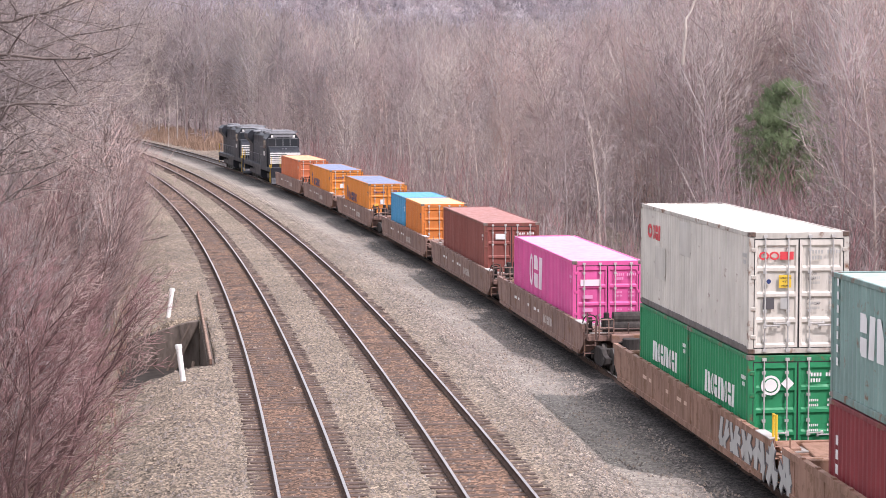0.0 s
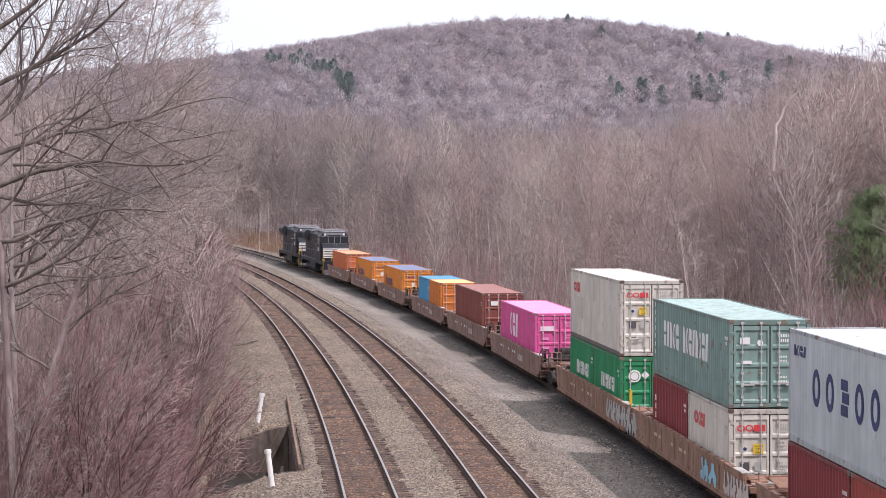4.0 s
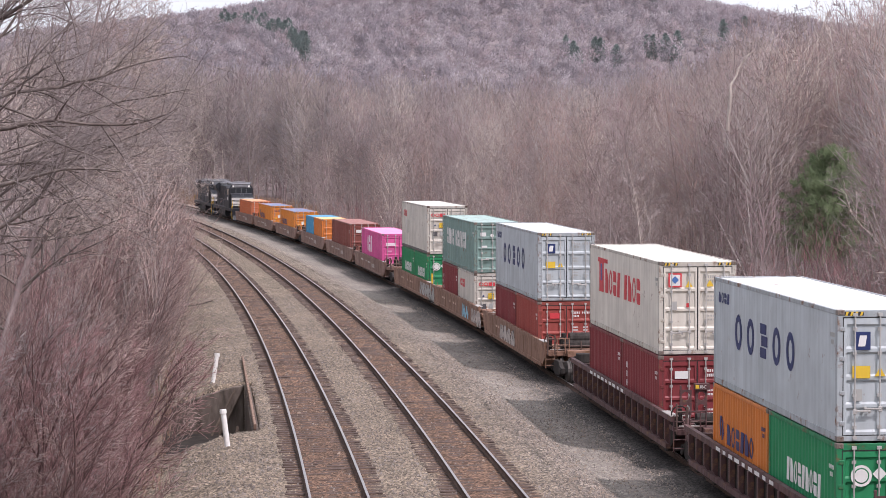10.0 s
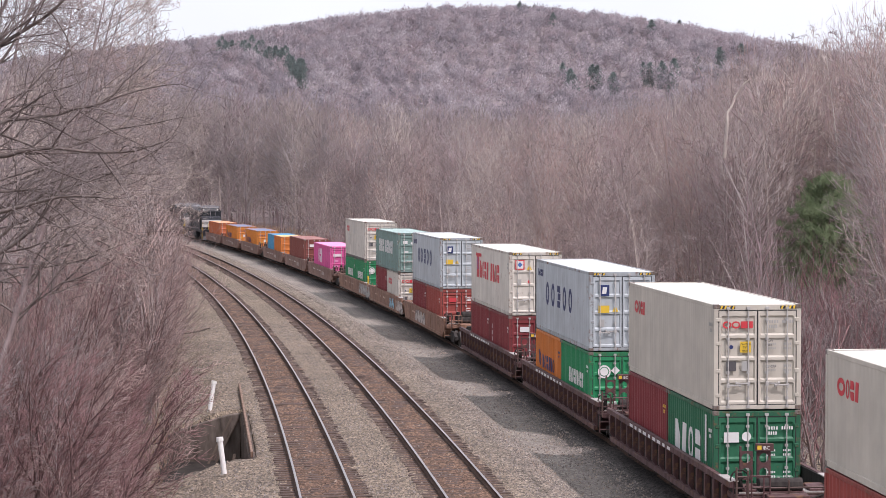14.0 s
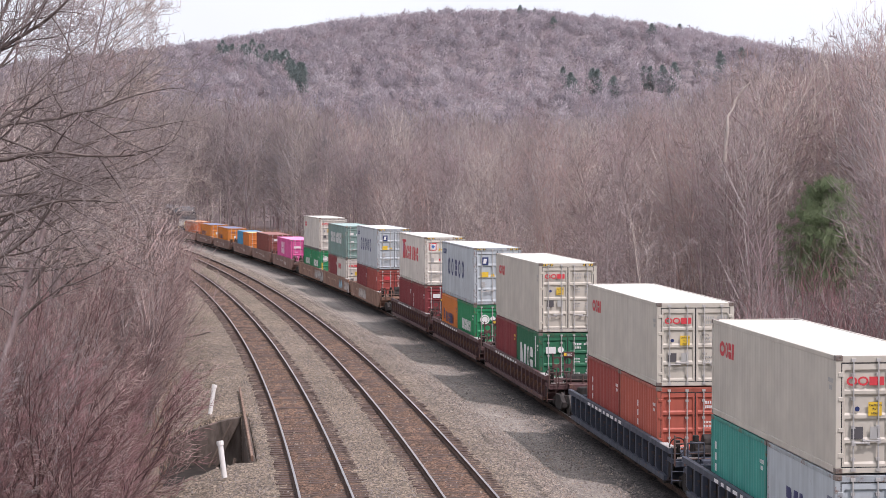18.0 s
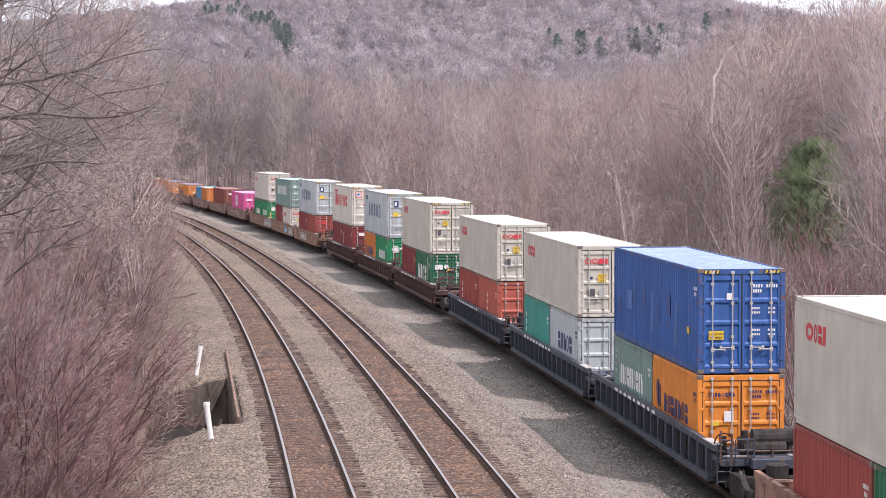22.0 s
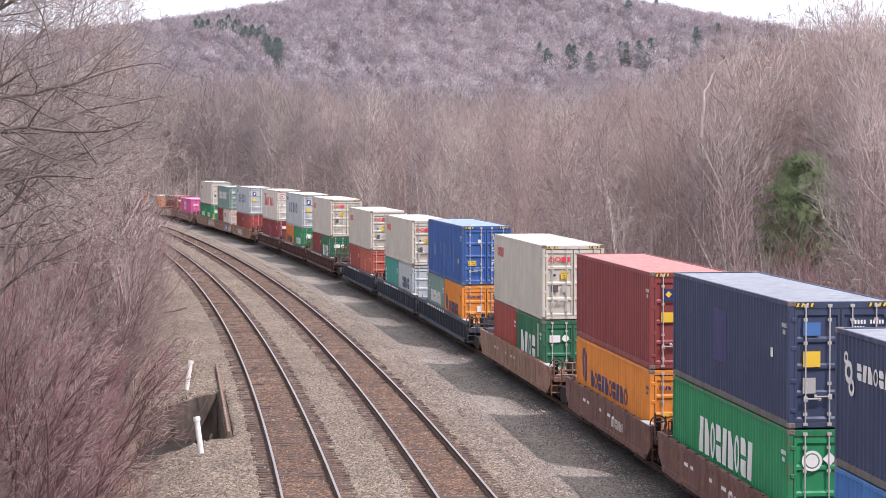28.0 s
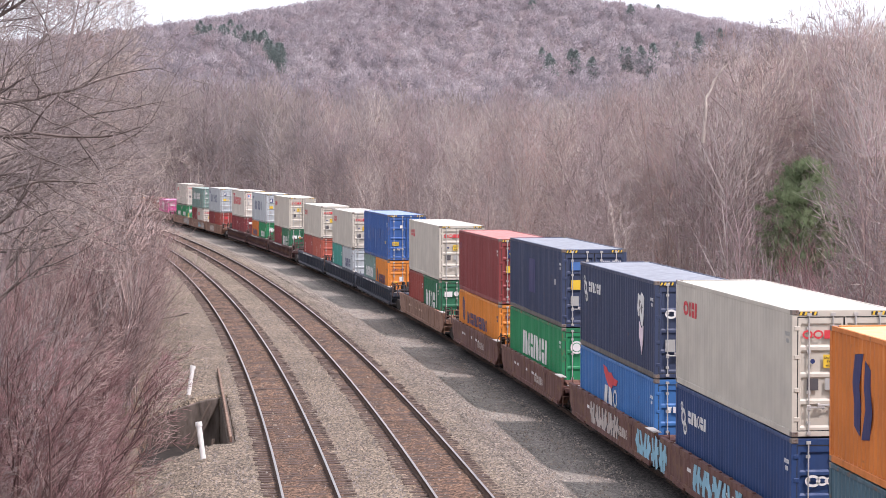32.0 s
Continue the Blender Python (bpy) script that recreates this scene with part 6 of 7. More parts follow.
        word(root, 0.78, 0.11, 8, "navy_decal", 3, 'end', -0.95, H - 0.6, L)
        decal(root, plate_mesh(0.26, 0.3, "white_decal"), 'end', -0.35, H - 1.3, L, "white label", "sticker")
        decal(root, plate_mesh(0.24, 0.1, "yellow_decal"), 'end', -0.74, H - 1.4, L, "yellow label", "sticker")
        serials(root, L, H, "navy_decal")
    return put


def marks_plain(ink="white_decal", patch=None, bar_x=None):
    def put(root, L, H):
        serials(root, L, H, ink)
        if patch:
            decal(root, plate_mesh(0.42, 0.24, patch), 'end', -0.5, H - 0.72, L, "small trade mark on the door", "sticker")
        if bar_x:
            for i in range(4):
                decal(root, plate_mesh(0.16, 0.2, ink), 'side', bar_x, 1.7 - i * 0.3, L, "white upright mark", "number_bar")
    return put


def marks_navy(root, L, H):
    decal(root, plate_mesh(1.5, 1.35, "navy_decal"), 'side', L * 0.55, 0.9, L, "dark faded trade mark", "painted_mark")
    decal(root, plate_mesh(0.22, 0.22, "white_decal"), 'side', 1.5, 1.5, L, "small white label", "sticker")
    decal(root, plate_mesh(0.4, 0.3, "azure_decal"), 'end', -0.68, H - 0.78, L, "blue sign", "sticker")
    decal(root, plate_mesh(0.4, 0.36, "yellow_decal"), 'end', -0.68, H - 1.5, L, "yellow height-caution label", "sticker")
    decal(root, plate_mesh(0.3, 0.36, "grey_decal"), 'end', -0.74, H - 2.1, L, "grey label", "sticker")
    serials(root, L, H, "white_decal")


paint("azure_decal", (0.06, 0.16, 0.4), 0.5, 0.2, 0.0)


def marks_swirl(root, L, H):
    for r, dx, dz in ((0.24, 0, 0), (0.18, 0.2, -0.3), (0.13, -0.2, 0.28)):
        decal(root, ring_mesh(r, "white_decal", 1.1, 0.5), 'side', L - 1.0 - dx, H - 0.85 + dz, L, "white swirl of a trade mark", "painted_mark")
    word(root, 2.2, 0.34, 6, "white_decal", 0, 'side', L - 1.6, H - 0.95, L)
    if H > 2.7:
        decal(root, blot_mesh([(-0.5, 0.05), (-0.42, 0.5), (-0.1, 0.42), (0.1, 0.56), (0.45, 0.4), (0.4, -0.1), (0.22, -0.5), (0.02, -0.42), (-0.14, -0.16), (-0.4, -0.2)], "white_decal"), 'side', 1.95, H - 1.0, L, "white spray-painted patch", "graffiti")
        decal(root, blot_mesh([(-0.3, 0.4), (0.0, 0.2), (0.3, 0.3), (0.26, -0.1), (0.05, -0.6), (-0.08, -0.3), (-0.3, -0.05)], "rose_pale"), 'side', 1.9, H - 1.75, L, "pinkish spray-painted patch", "graffiti")
        for dx, dz, k in ((-0.15, 0.18, 0.3), (0.12, 0.02, 0.36), (-0.2, -0.06, 0.22)):
            decal(root, blot_mesh([(-0.4 * k, 0.1 * k), (0.1 * k, 0.55 * k), (0.5 * k, 0.2 * k), (0.1 * k, 0.15 * k), (0.2 * k, -0.5 * k), (-0.1 * k, -0.2 * k)], "graphite_decal", 0.02), 'side', 1.95 - dx, H - 1.0 + dz, L, "dark spray-painted stroke", "graffiti")
    for r, dx in ((0.14, -0.1), (0.11, 0.12), (0.08, 0.28)):
        decal(root, ring_mesh(r, "white_decal", 1.3, 0.45), 'end', -0.62 + dx, H - 0.98, L, "white swirl of a trade mark", "painted_mark")
    decal(root, plate_mesh(0.3, 0.36, "grey_decal"), 'end', -0.74, H - 2.1, L, "grey label", "sticker")
    serials(root, L, H, "white_decal")


def marks_blue(root, L, H):
    for i, (x, z, w, hgt) in enumerate(((11.3, 0.8, 0.4, 0.55), (9.6, 1.05, 0.7, 0.6), (8.9, 0.9, 0.25, 1.1), (7.4, 1.2, 0.5, 0.65), (6.2, 0.6, 0.28, 1.2), (5.3, 0.95, 0.35, 0.8), (3.9, 1.3, 0.5, 0.6), (2.9, 0.5, 0.25, 1.3))):
        decal(root, plate_mesh(w, hgt, "faded_decal" if i % 3 == 1 else "indigo_decal"), 'side', x, z, L, "repainted blue patch", "repair_patch", 0.012)
    decal(root, plate_mesh(0.3, 0.2, "yellow_decal"), 'side', 1.3, 1.0, L, "yellow label", "sticker")
    y = decal(root, plate_mesh(0.42, 0.24, "yellow_decal"), 'end', -0.72, H - 1.95, L, "yellow height-caution label", "sticker")
    part("lettering", lettering("CAUTION", 0.09, "black_decal"), y).location = (-0.2, -0.009, 0.13)
    part("lettering", lettering("9'6\" HIGH", 0.085, "black_decal"), y).location = (-0.19, -0.009, 0.03)
    decal(root, plate_mesh(0.16, 0.18, "white_decal"), 'end', -0.35, H - 0.85, L, "white square mark", "sticker")
    serials(root, L, H, "white_decal")


paint("faded_decal", (0.055, 0.155, 0.39), 0.5, 0.2, 0.0)
paint("indigo_decal", (0.022, 0.075, 0.255), 0.5, 0.2, 0.0)


def marks_china(long_):
    def put(root, L, H):
        if long_:
            word(root, 2.7, 0.85, 5, "white_decal", 0, 'side', 10.2, 1.1, L)
            word(root, 4.0, 0.85, 8, "white_decal", 2, 'side', 6.9, 1.1, L)
            for i in range(7):
                decal(root, plate_mesh(0.12, 0.16, "white_decal"), 'side', L - 0.45, 0.7 + 0.27 * i, L, "white upright mark", "number_bar")
            decal(root, plate_mesh(0.3, 0.2, "white_decal"), 'end', -0.75, H - 0.72, L, "white door mark", "sticker")
            decal(root, plate_mesh(0.3, 0.1, "white_decal"), 'end', -0.7, H - 1.3, L, "white door mark", "sticker")
            decal(root, round_mesh(0.09, "white_decal"), 'end', -0.3, H - 0.68, L, "white round mark", "sticker")
        else:
            word(root, 3.6, 0.62, 10, "white_decal", 1, 'side', 4.9, 1.15, L)
            for i in range(4):
                decal(root, plate_mesh(0.1, 0.14, "white_decal"), 'side', L - 0.4, 1.4 + 0.22 * i, L, "white upright mark", "number_bar")
        serials(root, L, H, "white_decal")
    return put


# ---- well cars ----
paint("car_brown", (0.24, 0.145, 0.118), 0.6, 0.9, 0.34)
paint("car_tan", (0.285, 0.158, 0.108), 0.65, 0.9, 0.34)
paint("car_maroon", (0.1, 0.048, 0.048), 0.6, 0.85, 0.26)
paint("car_navy", (0.052, 0.062, 0.085), 0.6, 0.45, 0.08)
M_CARPIPE = paint("dark_pipe", (0.1, 0.062, 0.052), 0.6, 0.4, 0.1)
paint("car_umber", (0.15, 0.064, 0.053), 0.6, 0.9, 0.36)
paint("yellow_paint", (0.72, 0.46, 0.03), 0.5, 0.2, 0.0)
paint("white_cap", (0.42, 0.4, 0.375), 0.65, 0.6, 0.12)


def wheelset_meshes():
    def wheel():
        g = Geo()
        g.cyl('x', 0, 0, 0.42, -0.06, 0.05, 18)
        g.cyl('x', 0, 0, 0.455, 0.05, 0.08, 18)
        g.cyl('x', 0, 0, 0.12, -0.12, 0.12, 10)
        return g.mesh("wheel", M_WHEEL)

    def frame_():
        g = Geo()
        # cast side frame: arched, with a spring nest
        g.prism([(-1.15, 0.36), (-1.15, 0.56), (-0.75, 0.62), (-0.45, 0.78), (0.45, 0.78), (0.75, 0.62), (1.15, 0.56), (1.15, 0.36),
                 (0.8, 0.4), (0.5, 0.2), (-0.5, 0.2), (-0.8, 0.4)], 'x', -0.08, 0.08)
        for y in (-0.16, 0.0, 0.16):
            g.cyl('z', 0.0, y, 0.07, 0.24, 0.6, 8)
        for y in (-0.88, 0.88):
            g.cyl('x', y, 0.42, 0.14, -0.12, 0.12, 10)
        return g.mesh("side_frame", M_UNDER, 0.01)

    def bolster():
        return Geo().box(-1.0, 1.0, -0.2, 0.2, 0.42, 0.72).cyl('x', -0.88, 0.42, 0.08, -0.9, 0.9, 10).cyl('x', 0.88, 0.42, 0.08, -0.9, 0.9, 10).mesh("bolster", M_UNDER)
    return cached("wheel", wheel), cached("side_frame", frame_), cached("bolster", bolster)


def add_truck(root, y):
    wheel, sframe, bolster = wheelset_meshes()
    t = part("truck", bolster, root, "sooty two-axle truck")
    t.location = (0, y, 0)
    for sx in (-1, 1):
        f = part("side_frame", sframe, t)
        f.location = (sx * 1.0, 0, 0)
        for yy in (-0.88, 0.88):
            w = part("wheel", wheel, t)
            w.matrix_basis = pose(sx * 0.76, yy, 0.42, 0, 0, 0 if sx < 0 else 180)


def well_car(kind, well, pitch, front_truck, label, cap_end=False, post=False, art=None, rails=False):
    """One unit, its middle at the origin, rail top at z = 0; well: inner length; pitch: length over the joints."""
    mat = PAINTS["car_" + kind]
    root = tagged(new("well_car"), label, "rail car", "well cars of the train")
    hw, hl = 1.42, well / 2
    ribbed = kind in ("maroon", "navy")
    ztop, zbot = 1.42, 0.42

    def side():
        g = Geo()
        e = hl + 0.75
        t = 0.05
        out = [(-e, ztop), (-e, 0.78), (-hl - 0.1, zbot), (hl + 0.1, zbot), (e, 0.78), (e, ztop)]
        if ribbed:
            # inset plate in near-black: the shade between the ribs put into its colour
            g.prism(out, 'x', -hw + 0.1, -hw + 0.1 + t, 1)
        else:
            g.prism(out, 'x', -hw, -hw + t)
        # top and bottom chords
        g.box(-hw - 0.03, -hw + 0.1, -e - 0.02, e + 0.02, ztop - 0.14, ztop + 0.02)
        g.box(-hw - 0.04, -hw + 0.12, -hl - 0.1, hl + 0.1, zbot - 0.03, zbot + 0.12)
        if not ribbed:
            n = int(well / 2.3)
            for i in range(n + 1):
                yy = -hl + 0.15 + (well - 0.3) * i / n
                g.box(-hw - 0.012, -hw + 0.01, yy - 0.035, yy + 0.035, zbot + 0.121, ztop - 0.141)
            for i in range(int(well / 1.15)):
                yy = -hl + 0.6 + i * 1.15
                g.box(-hw - 0.028, -hw + 0.06, yy - 0.07, yy + 0.07, ztop + 0.021, ztop + 0.06)
            g.box(-hw - 0.09, -hw - 0.041, -hl + 0.8, -hl + 1.5, zbot - 0.02, zbot + 0.05)
            g.box(-hw - 0.09, -hw - 0.041, hl - 2.6, hl - 1.2, zbot - 0.02, zbot + 0.05)
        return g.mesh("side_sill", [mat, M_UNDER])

    def rib():
        return Geo().prism([(-hw - 0.06, ztop - 0.15), (-hw - 0.06, zbot + 0.25), (-hw + 0.09, zbot + 0.05), (-hw + 0.09, ztop - 0.12)], 'y', -0.07, 0.07).mesh("rib", mat)
    key = ("well", kind, well)
    s_me = cached(key + ("side",), side)
    for sx in (1, -1):
        ob = part("side_sill", s_me, root)
        ob.matrix_basis = Matrix.Diagonal((sx, 1, 1, 1))
        if ribbed:
            n = int(well / 0.98)
            for i in range(n + 1):
                r = part("rib", cached(key + ("rib",), rib), ob)
                r.location = (0, -hl + well * i / n, 0)

    def floor_():
        g = Geo()
        g.box(-hw + 0.06, hw - 0.06, -hl, hl, 0.3, 0.36)
        for i in range(8):
            y = -hl + 0.5 + (well - 1.0) * i / 7
            g.box(-hw + 0.07, hw - 0.07, y - 0.12, y + 0.12, 0.24, 0.299)
        return g.mesh("well_floor", M_UNDER)
    part("well_floor", cached(("wfloor", well), floor_), root)

    def bulk():
        g = Geo()
        g.box(-hw + 0.06, hw - 0.06, hl, hl + 0.1, 0.42, 1.28)
        # sloping platform above the truck
        g.prism([(hl + 0.1, 0.95), (hl + 0.1, 1.24), (pitch / 2 - 0.35, 1.12), (pitch / 2 - 0.35, 0.86)], 'x', -0.55, 0.55)
        g.box(-hw + 0.06, hw - 0.06, hl + 0.1, hl + 0.85, 0.98, 1.12)
        for sx in (-1, 1):
            g.prism([(hl + 0.1, 1.13), (hl + 0.1, 1.3), (hl + 0.7, 1.22), (hl + 0.7, 1.13)], 'x', sx * 0.95 - 0.25, sx * 0.95 + 0.25)
        g.box(-1.3, 1.3, hl + 0.86, hl + 1.0, 0.9, 1.08)
        return g.mesh("end_platform", mat, 0.015)
    b_me = cached(key + ("bulk", pitch), bulk)
    for a in (0, 180):
        part("end_platform", b_me, root).matrix_basis = pose(0, 0, 0, 0, 0, a)
    cap = cached(("cap", well), lambda: Geo().box(-hw - 0.05, -hw + 0.2, -hl - 0.78, -hl - 0.05 + 0.5, ztop + 0.021, ztop + 0.05).mesh("cap_plate", PAINTS["white_cap"] if kind != "tan" else mat, 0.006))
    for sx in (1, -1):
        part("cap_plate", cap, root, "pale worn cap plate").matrix_basis = Matrix.Diagonal((sx, 1, 1, 1))
    add_truck(root, -pitch / 2)
    if front_truck:
        add_truck(root, pitch / 2)

    def coupler():
        g = Geo()
        y = -pitch / 2
        g.box(-0.16, 0.16, y - 0.35, y + 1.0, 0.74, 1.0)
        g.cyl('z', 0, y - 0.1, 0.3, 0.7, 1.06, 12)
        return g.mesh("articulated_joint", M_UNDER, 0.02)
    part("articulated_joint", cached(("joint", pitch), coupler), root)

    def walkway():
        g = Geo()
        for i in range(5):
            yy = hl + 0.16 + i * 0.13
            g.box(-1.2, 1.2, yy, yy + 0.085, 1.13, 1.16)
        return g.mesh("end_walkway", PAINTS["white_cap"])

    def pipe():
        g = Geo()
        a = [(-1.15, hl + 0.95, 1.15), (-0.6, hl + 1.1, 1.02), (0.1, hl + 1.25, 0.95), (0.55, hl + 1.5, 0.8), (0.6, hl + 1.7, 0.6)]
        for p, q in zip(a, a[1:]):
            g.tube(p, q, 0.03)
        return g.mesh("air_hose", M_UNDER)
    for turn in (0, 180):
        part("end_walkway", cached(("walkway", well), walkway), root, "pale worn walkway slats").matrix_basis = pose(0, 0, 0, 0, 0, turn)
        part("air_hose", cached(("hose", well), pipe), root).matrix_basis = pose(0, 0, 0, 0, 0, turn)

    def ladder():
        g = Geo()
        y = -hl - 0.95
        for dx in (0.0, 0.36):
            g.box(-hw + dx, -hw + dx + 0.03, y - 0.03, y, 0.4, 1.5)
        for i in range(4):
            g.tube((-hw, y - 0.015, 0.5 + i * 0.27), (-hw + 0.36, y - 0.015, 0.5 + i * 0.27), 0.014)
        return g.mesh("ladder", mat)
    part("ladder", cached(key + ("ladder",), ladder), root)
    if post:
        y = -hl - 1.05

        if kind == "maroon":
            yr = -hl - 0.2

            def stand():
                # plate rack with two round holes on each side and a box on top
                g = Geo()
                for cx in (-0.88, -0.4):
                    for cz in (1.6, 1.98):
                        n = 16
                        ri, hwid, hh = 0.13, 0.18, 0.19
                        inner, outer = [], []
                        for k in range(n + 1):
                            t = 2 * math.pi * k / n
                            c, sn = math.cos(t), math.sin(t)
                            q = min(hwid / max(abs(c), 1e-6), hh / max(abs(sn), 1e-6))
                            inner.append((cx + ri * c, cz + ri * sn))
                            outer.append((cx + q * c, cz + q * sn))
                        g.sheet([[(p, yr - 0.03, q) for p, q in outer], [(p, yr - 0.03, q) for p, q in inner], [(p, yr + 0.03, q) for p, q in inner], [(p, yr + 0.03, q) for p, q in outer]])
                return g.box(-0.62, -0.16, yr - 0.1, yr + 0.08, 2.171, 2.36).box(-1.05, -1.01, yr - 0.05, yr + 0.05, 1.1, 2.3).box(-0.27, -0.23, yr - 0.05, yr + 0.05, 1.1, 1.5).box(-1.06, -1.0, yr - 0.05, yr + 0.05, 1.1, 1.42).mesh("tool_rack", mat)
            st = part("tool_rack", cached(key + ("stand",), stand), root, "plate rack with round holes and a small yellow sign")
            part("sign", cached(key + ("ysign",), lambda: Geo().box(-0.6, -0.49, yr - 0.108, yr - 0.101, 2.21, 2.32).mesh("sign", PAINTS["yellow_decal"])), st)
            part("lettering", lettering("IBC", 0.13, "white_decal"), st).location = (-0.46, yr - 0.104, 2.215)
        else:
            part("air_drum", cached(key + ("drum",), lambda: Geo().cyl('x', -hl - 0.45, 1.58, 0.23, -0.35, 0.85, 14).box(-0.2, -0.1, -hl - 0.6, -hl - 0.3, 1.1, 1.4).box(0.6, 0.7, -hl - 0.6, -hl - 0.3, 1.1, 1.4).mesh("air_drum", M_UNDER)), root, "dark air drum across the car end")
            part("valve_box", cached(key + ("valve",), lambda: Geo().box(-0.75, -0.45, -hl - 0.75, -hl - 0.45, 1.12, 1.62).cyl('z', -0.6, -hl - 0.6, 0.1, 1.62, 1.8, 10).mesh("valve_box", M_UNDER, 0.02)), root)
        wheel_r = 0.25

        def brake():
            g = Geo()
            for i in range(16):
                a0, a1 = 2 * math.pi * i / 16, 2 * math.pi * (i + 1) / 16
                g.tube((-1.18 + wheel_r * math.cos(a0), y + 0.3, 1.5 + wheel_r * math.sin(a0)), (-1.18 + wheel_r * math.cos(a1), y + 0.3, 1.5 + wheel_r * math.sin(a1)), 0.022, 5)
                if i % 4 == 1:
                    g.tube((-1.18, y + 0.3, 1.5), (-1.18 + wheel_r * math.cos(a0), y + 0.3, 1.5 + wheel_r * math.sin(a0)), 0.015, 4)
            g.box(-1.26, -1.1, y + 0.33, y + 0.5, 1.1, 1.66)
            return g.mesh("hand_brake", M_UNDER)
        part("hand_brake", cached(key + ("bwheel",), brake), root, "dark spoked hand-brake wheel")

        for x, dy, z1 in ((-1.34, 0.0, 1.86), (-1.28, 0.24, 1.7), (-1.05, -0.06, 1.78), (0.05, 0.02, 1.5), (0.18, 0.3, 1.42), (1.1, 0.0, 1.7), (1.3, 0.1, 1.8)):
            part("pipe", cached(("pipe", well, x), lambda: Geo().tube((x, y + dy, 0.95), (x, y + dy, z1), 0.026, 6).mesh("pipe", M_CARPIPE)), root)
        for x0, x1, z in ((-1.34, -1.05, 1.6), (-1.0, 1.3, 1.14), (-0.9, 1.1, 1.3)):
            part("pipe", cached(("pipe", well, x0, z), lambda: Geo().tube((x0, y + 0.06, z), (x1, y + 0.06, z), 0.024, 6).mesh("pipe", M_CARPIPE)), root)

        def guard():
            g = Geo()
            for x in (-0.94, -0.62, -0.45):
                g.tube((x, y, 1.0), (x, y, 1.62), 0.022)
            g.tube((-0.94, y, 1.62), (-0.45, y, 1.62), 0.022)
            return g.tube((-0.94, y, 1.35), (-0.45, y, 1.35), 0.018).mesh("grab_rail", mat)
        part("grab_rail", cached(key + ("guard",), guard), root)

        def reservoir():
            y = -hl - 0.62
            g = Geo().cyl('x', y, 1.32, 0.19, -0.65, 0.5, 12)
            return g.mesh("air_reservoir", M_UNDER)
        part("air_reservoir", cached(key + ("res",), reservoir), root)
    if rails:
        def grab():
            g = Geo()
            y = -hl - 0.8
            g.tube((-hw + 0.1, y, 1.42), (-hw + 0.1, y, 2.0), 0.03)
            g.tube((-hw + 0.1, y + 0.25, 1.42), (-hw + 0.1, y + 0.25, 2.0), 0.03)
            g.tube((-hw + 0.1, y, 1.98), (-hw + 0.1, y + 0.25, 1.98), 0.025)
            return g.mesh("grab_rail", PAINTS["yellow_paint"])
        part("grab_rail", cached(("grab", well), grab), root, "yellow grab rail")
    # stencilled data on the side as bars, then spray paint
    ink = "white_decal" if kind != "tan" else "rust_decal"
    for i in (range(9) if ribbed else (0, 1, 4, 6, 7)):
        w = (0.5, 0.3, 0.42)[i % 3]
        ob = part("number_bar", cached(("cb", w, ink), lambda w=w: Geo().box(-w / 2, w / 2, -0.004, 0, 0, 0.1).mesh("number_bar", PAINTS[ink])), root)
        ob.matrix_basis = Matrix.Translation((-hw - (0.031 if ribbed else 0.002), hl * 0.55 - i * 0.72, 1.3 if ribbed else 0.95)) @ Matrix.Rotation(-math.pi / 2, 4, 'Z')
    if not ribbed and kind in ("brown", "umber"):
        word(root, 1.9, 0.3, 6, "pale_decal", 2, -hw - 0.002, -hl * 0.2, 0.7, 0)
    for colour, y0, w, h, n, seed in (art or ()):
        graffiti(root, w, h, n, colour, seed, -hw - 0.003, y0)
    return root


paint("rust_decal", (0.6, 0.42, 0.32), 0.6, 0.3, 0.0)
paint("pale_decal", (0.5, 0.44, 0.4), 0.6, 0.4, 0.0)


def ribbon(pts, w):
    """Closed outline of a bent stroke of width w."""
    one, two_ = [], []
    for i, (p, q) in enumerate(pts):
        a, b = pts[max(i - 1, 0)], pts[min(i + 1, len(pts) - 1)]
        d = math.hypot(b[0] - a[0], b[1] - a[1]) or 1.0
        nx, nz = -(b[1] - a[1]) / d * w / 2, (b[0] - a[0]) / d * w / 2
        one.append((p + nx, q + nz))
        two_.append((p - nx, q - nz))
    return one + two_[::-1]


def blot_mesh(pts, colour, thick=0.016):
    """A flat painted patch of uneven outline."""
    return Geo().prism(pts, 'y', -thick, 0.0).mesh("painted_mark", PAINTS[colour])


def graffiti(root, w, h, n, colour, seed, x, y0):
    """Tall bent spray-can strokes with a dark edge, side by side and crossing."""
    rng = random.Random(seed)
    cw = w / n
    layer = 0
    for i in range(n):
        for k in range(3):
            if k == 2:
                pts = [((i + f) * cw, h * (0.45 + 0.2 * math.sin(5 * f + seed + i))) for f in (0.05, 0.35, 0.65, 0.95)]
            else:
                c, sway, ph = (i + 0.28 + 0.42 * k) * cw, cw * rng.uniform(0.06, 0.2), rng.uniform(0, 6.28)
                pts = [(c + sway * math.sin(ph + 3.5 * f), h * (0.04 + 0.94 * f)) for f in (0.0, 0.2, 0.4, 0.6, 0.8, 1.0)]
            layer += 1
            width = cw * rng.uniform(0.17, 0.26)
            for wide, d, tone in ((width * 1.5, 0.002 + 0.0008 * layer, "graphite_decal"), (width, 0.006 + 0.0008 * layer, colour)):
                ob = part("graffiti", Geo().prism(ribbon(pts, wide), 'y', -d, 0.0).mesh("graffiti", PAINTS[tone]), root, "spray-painted graffiti stroke")
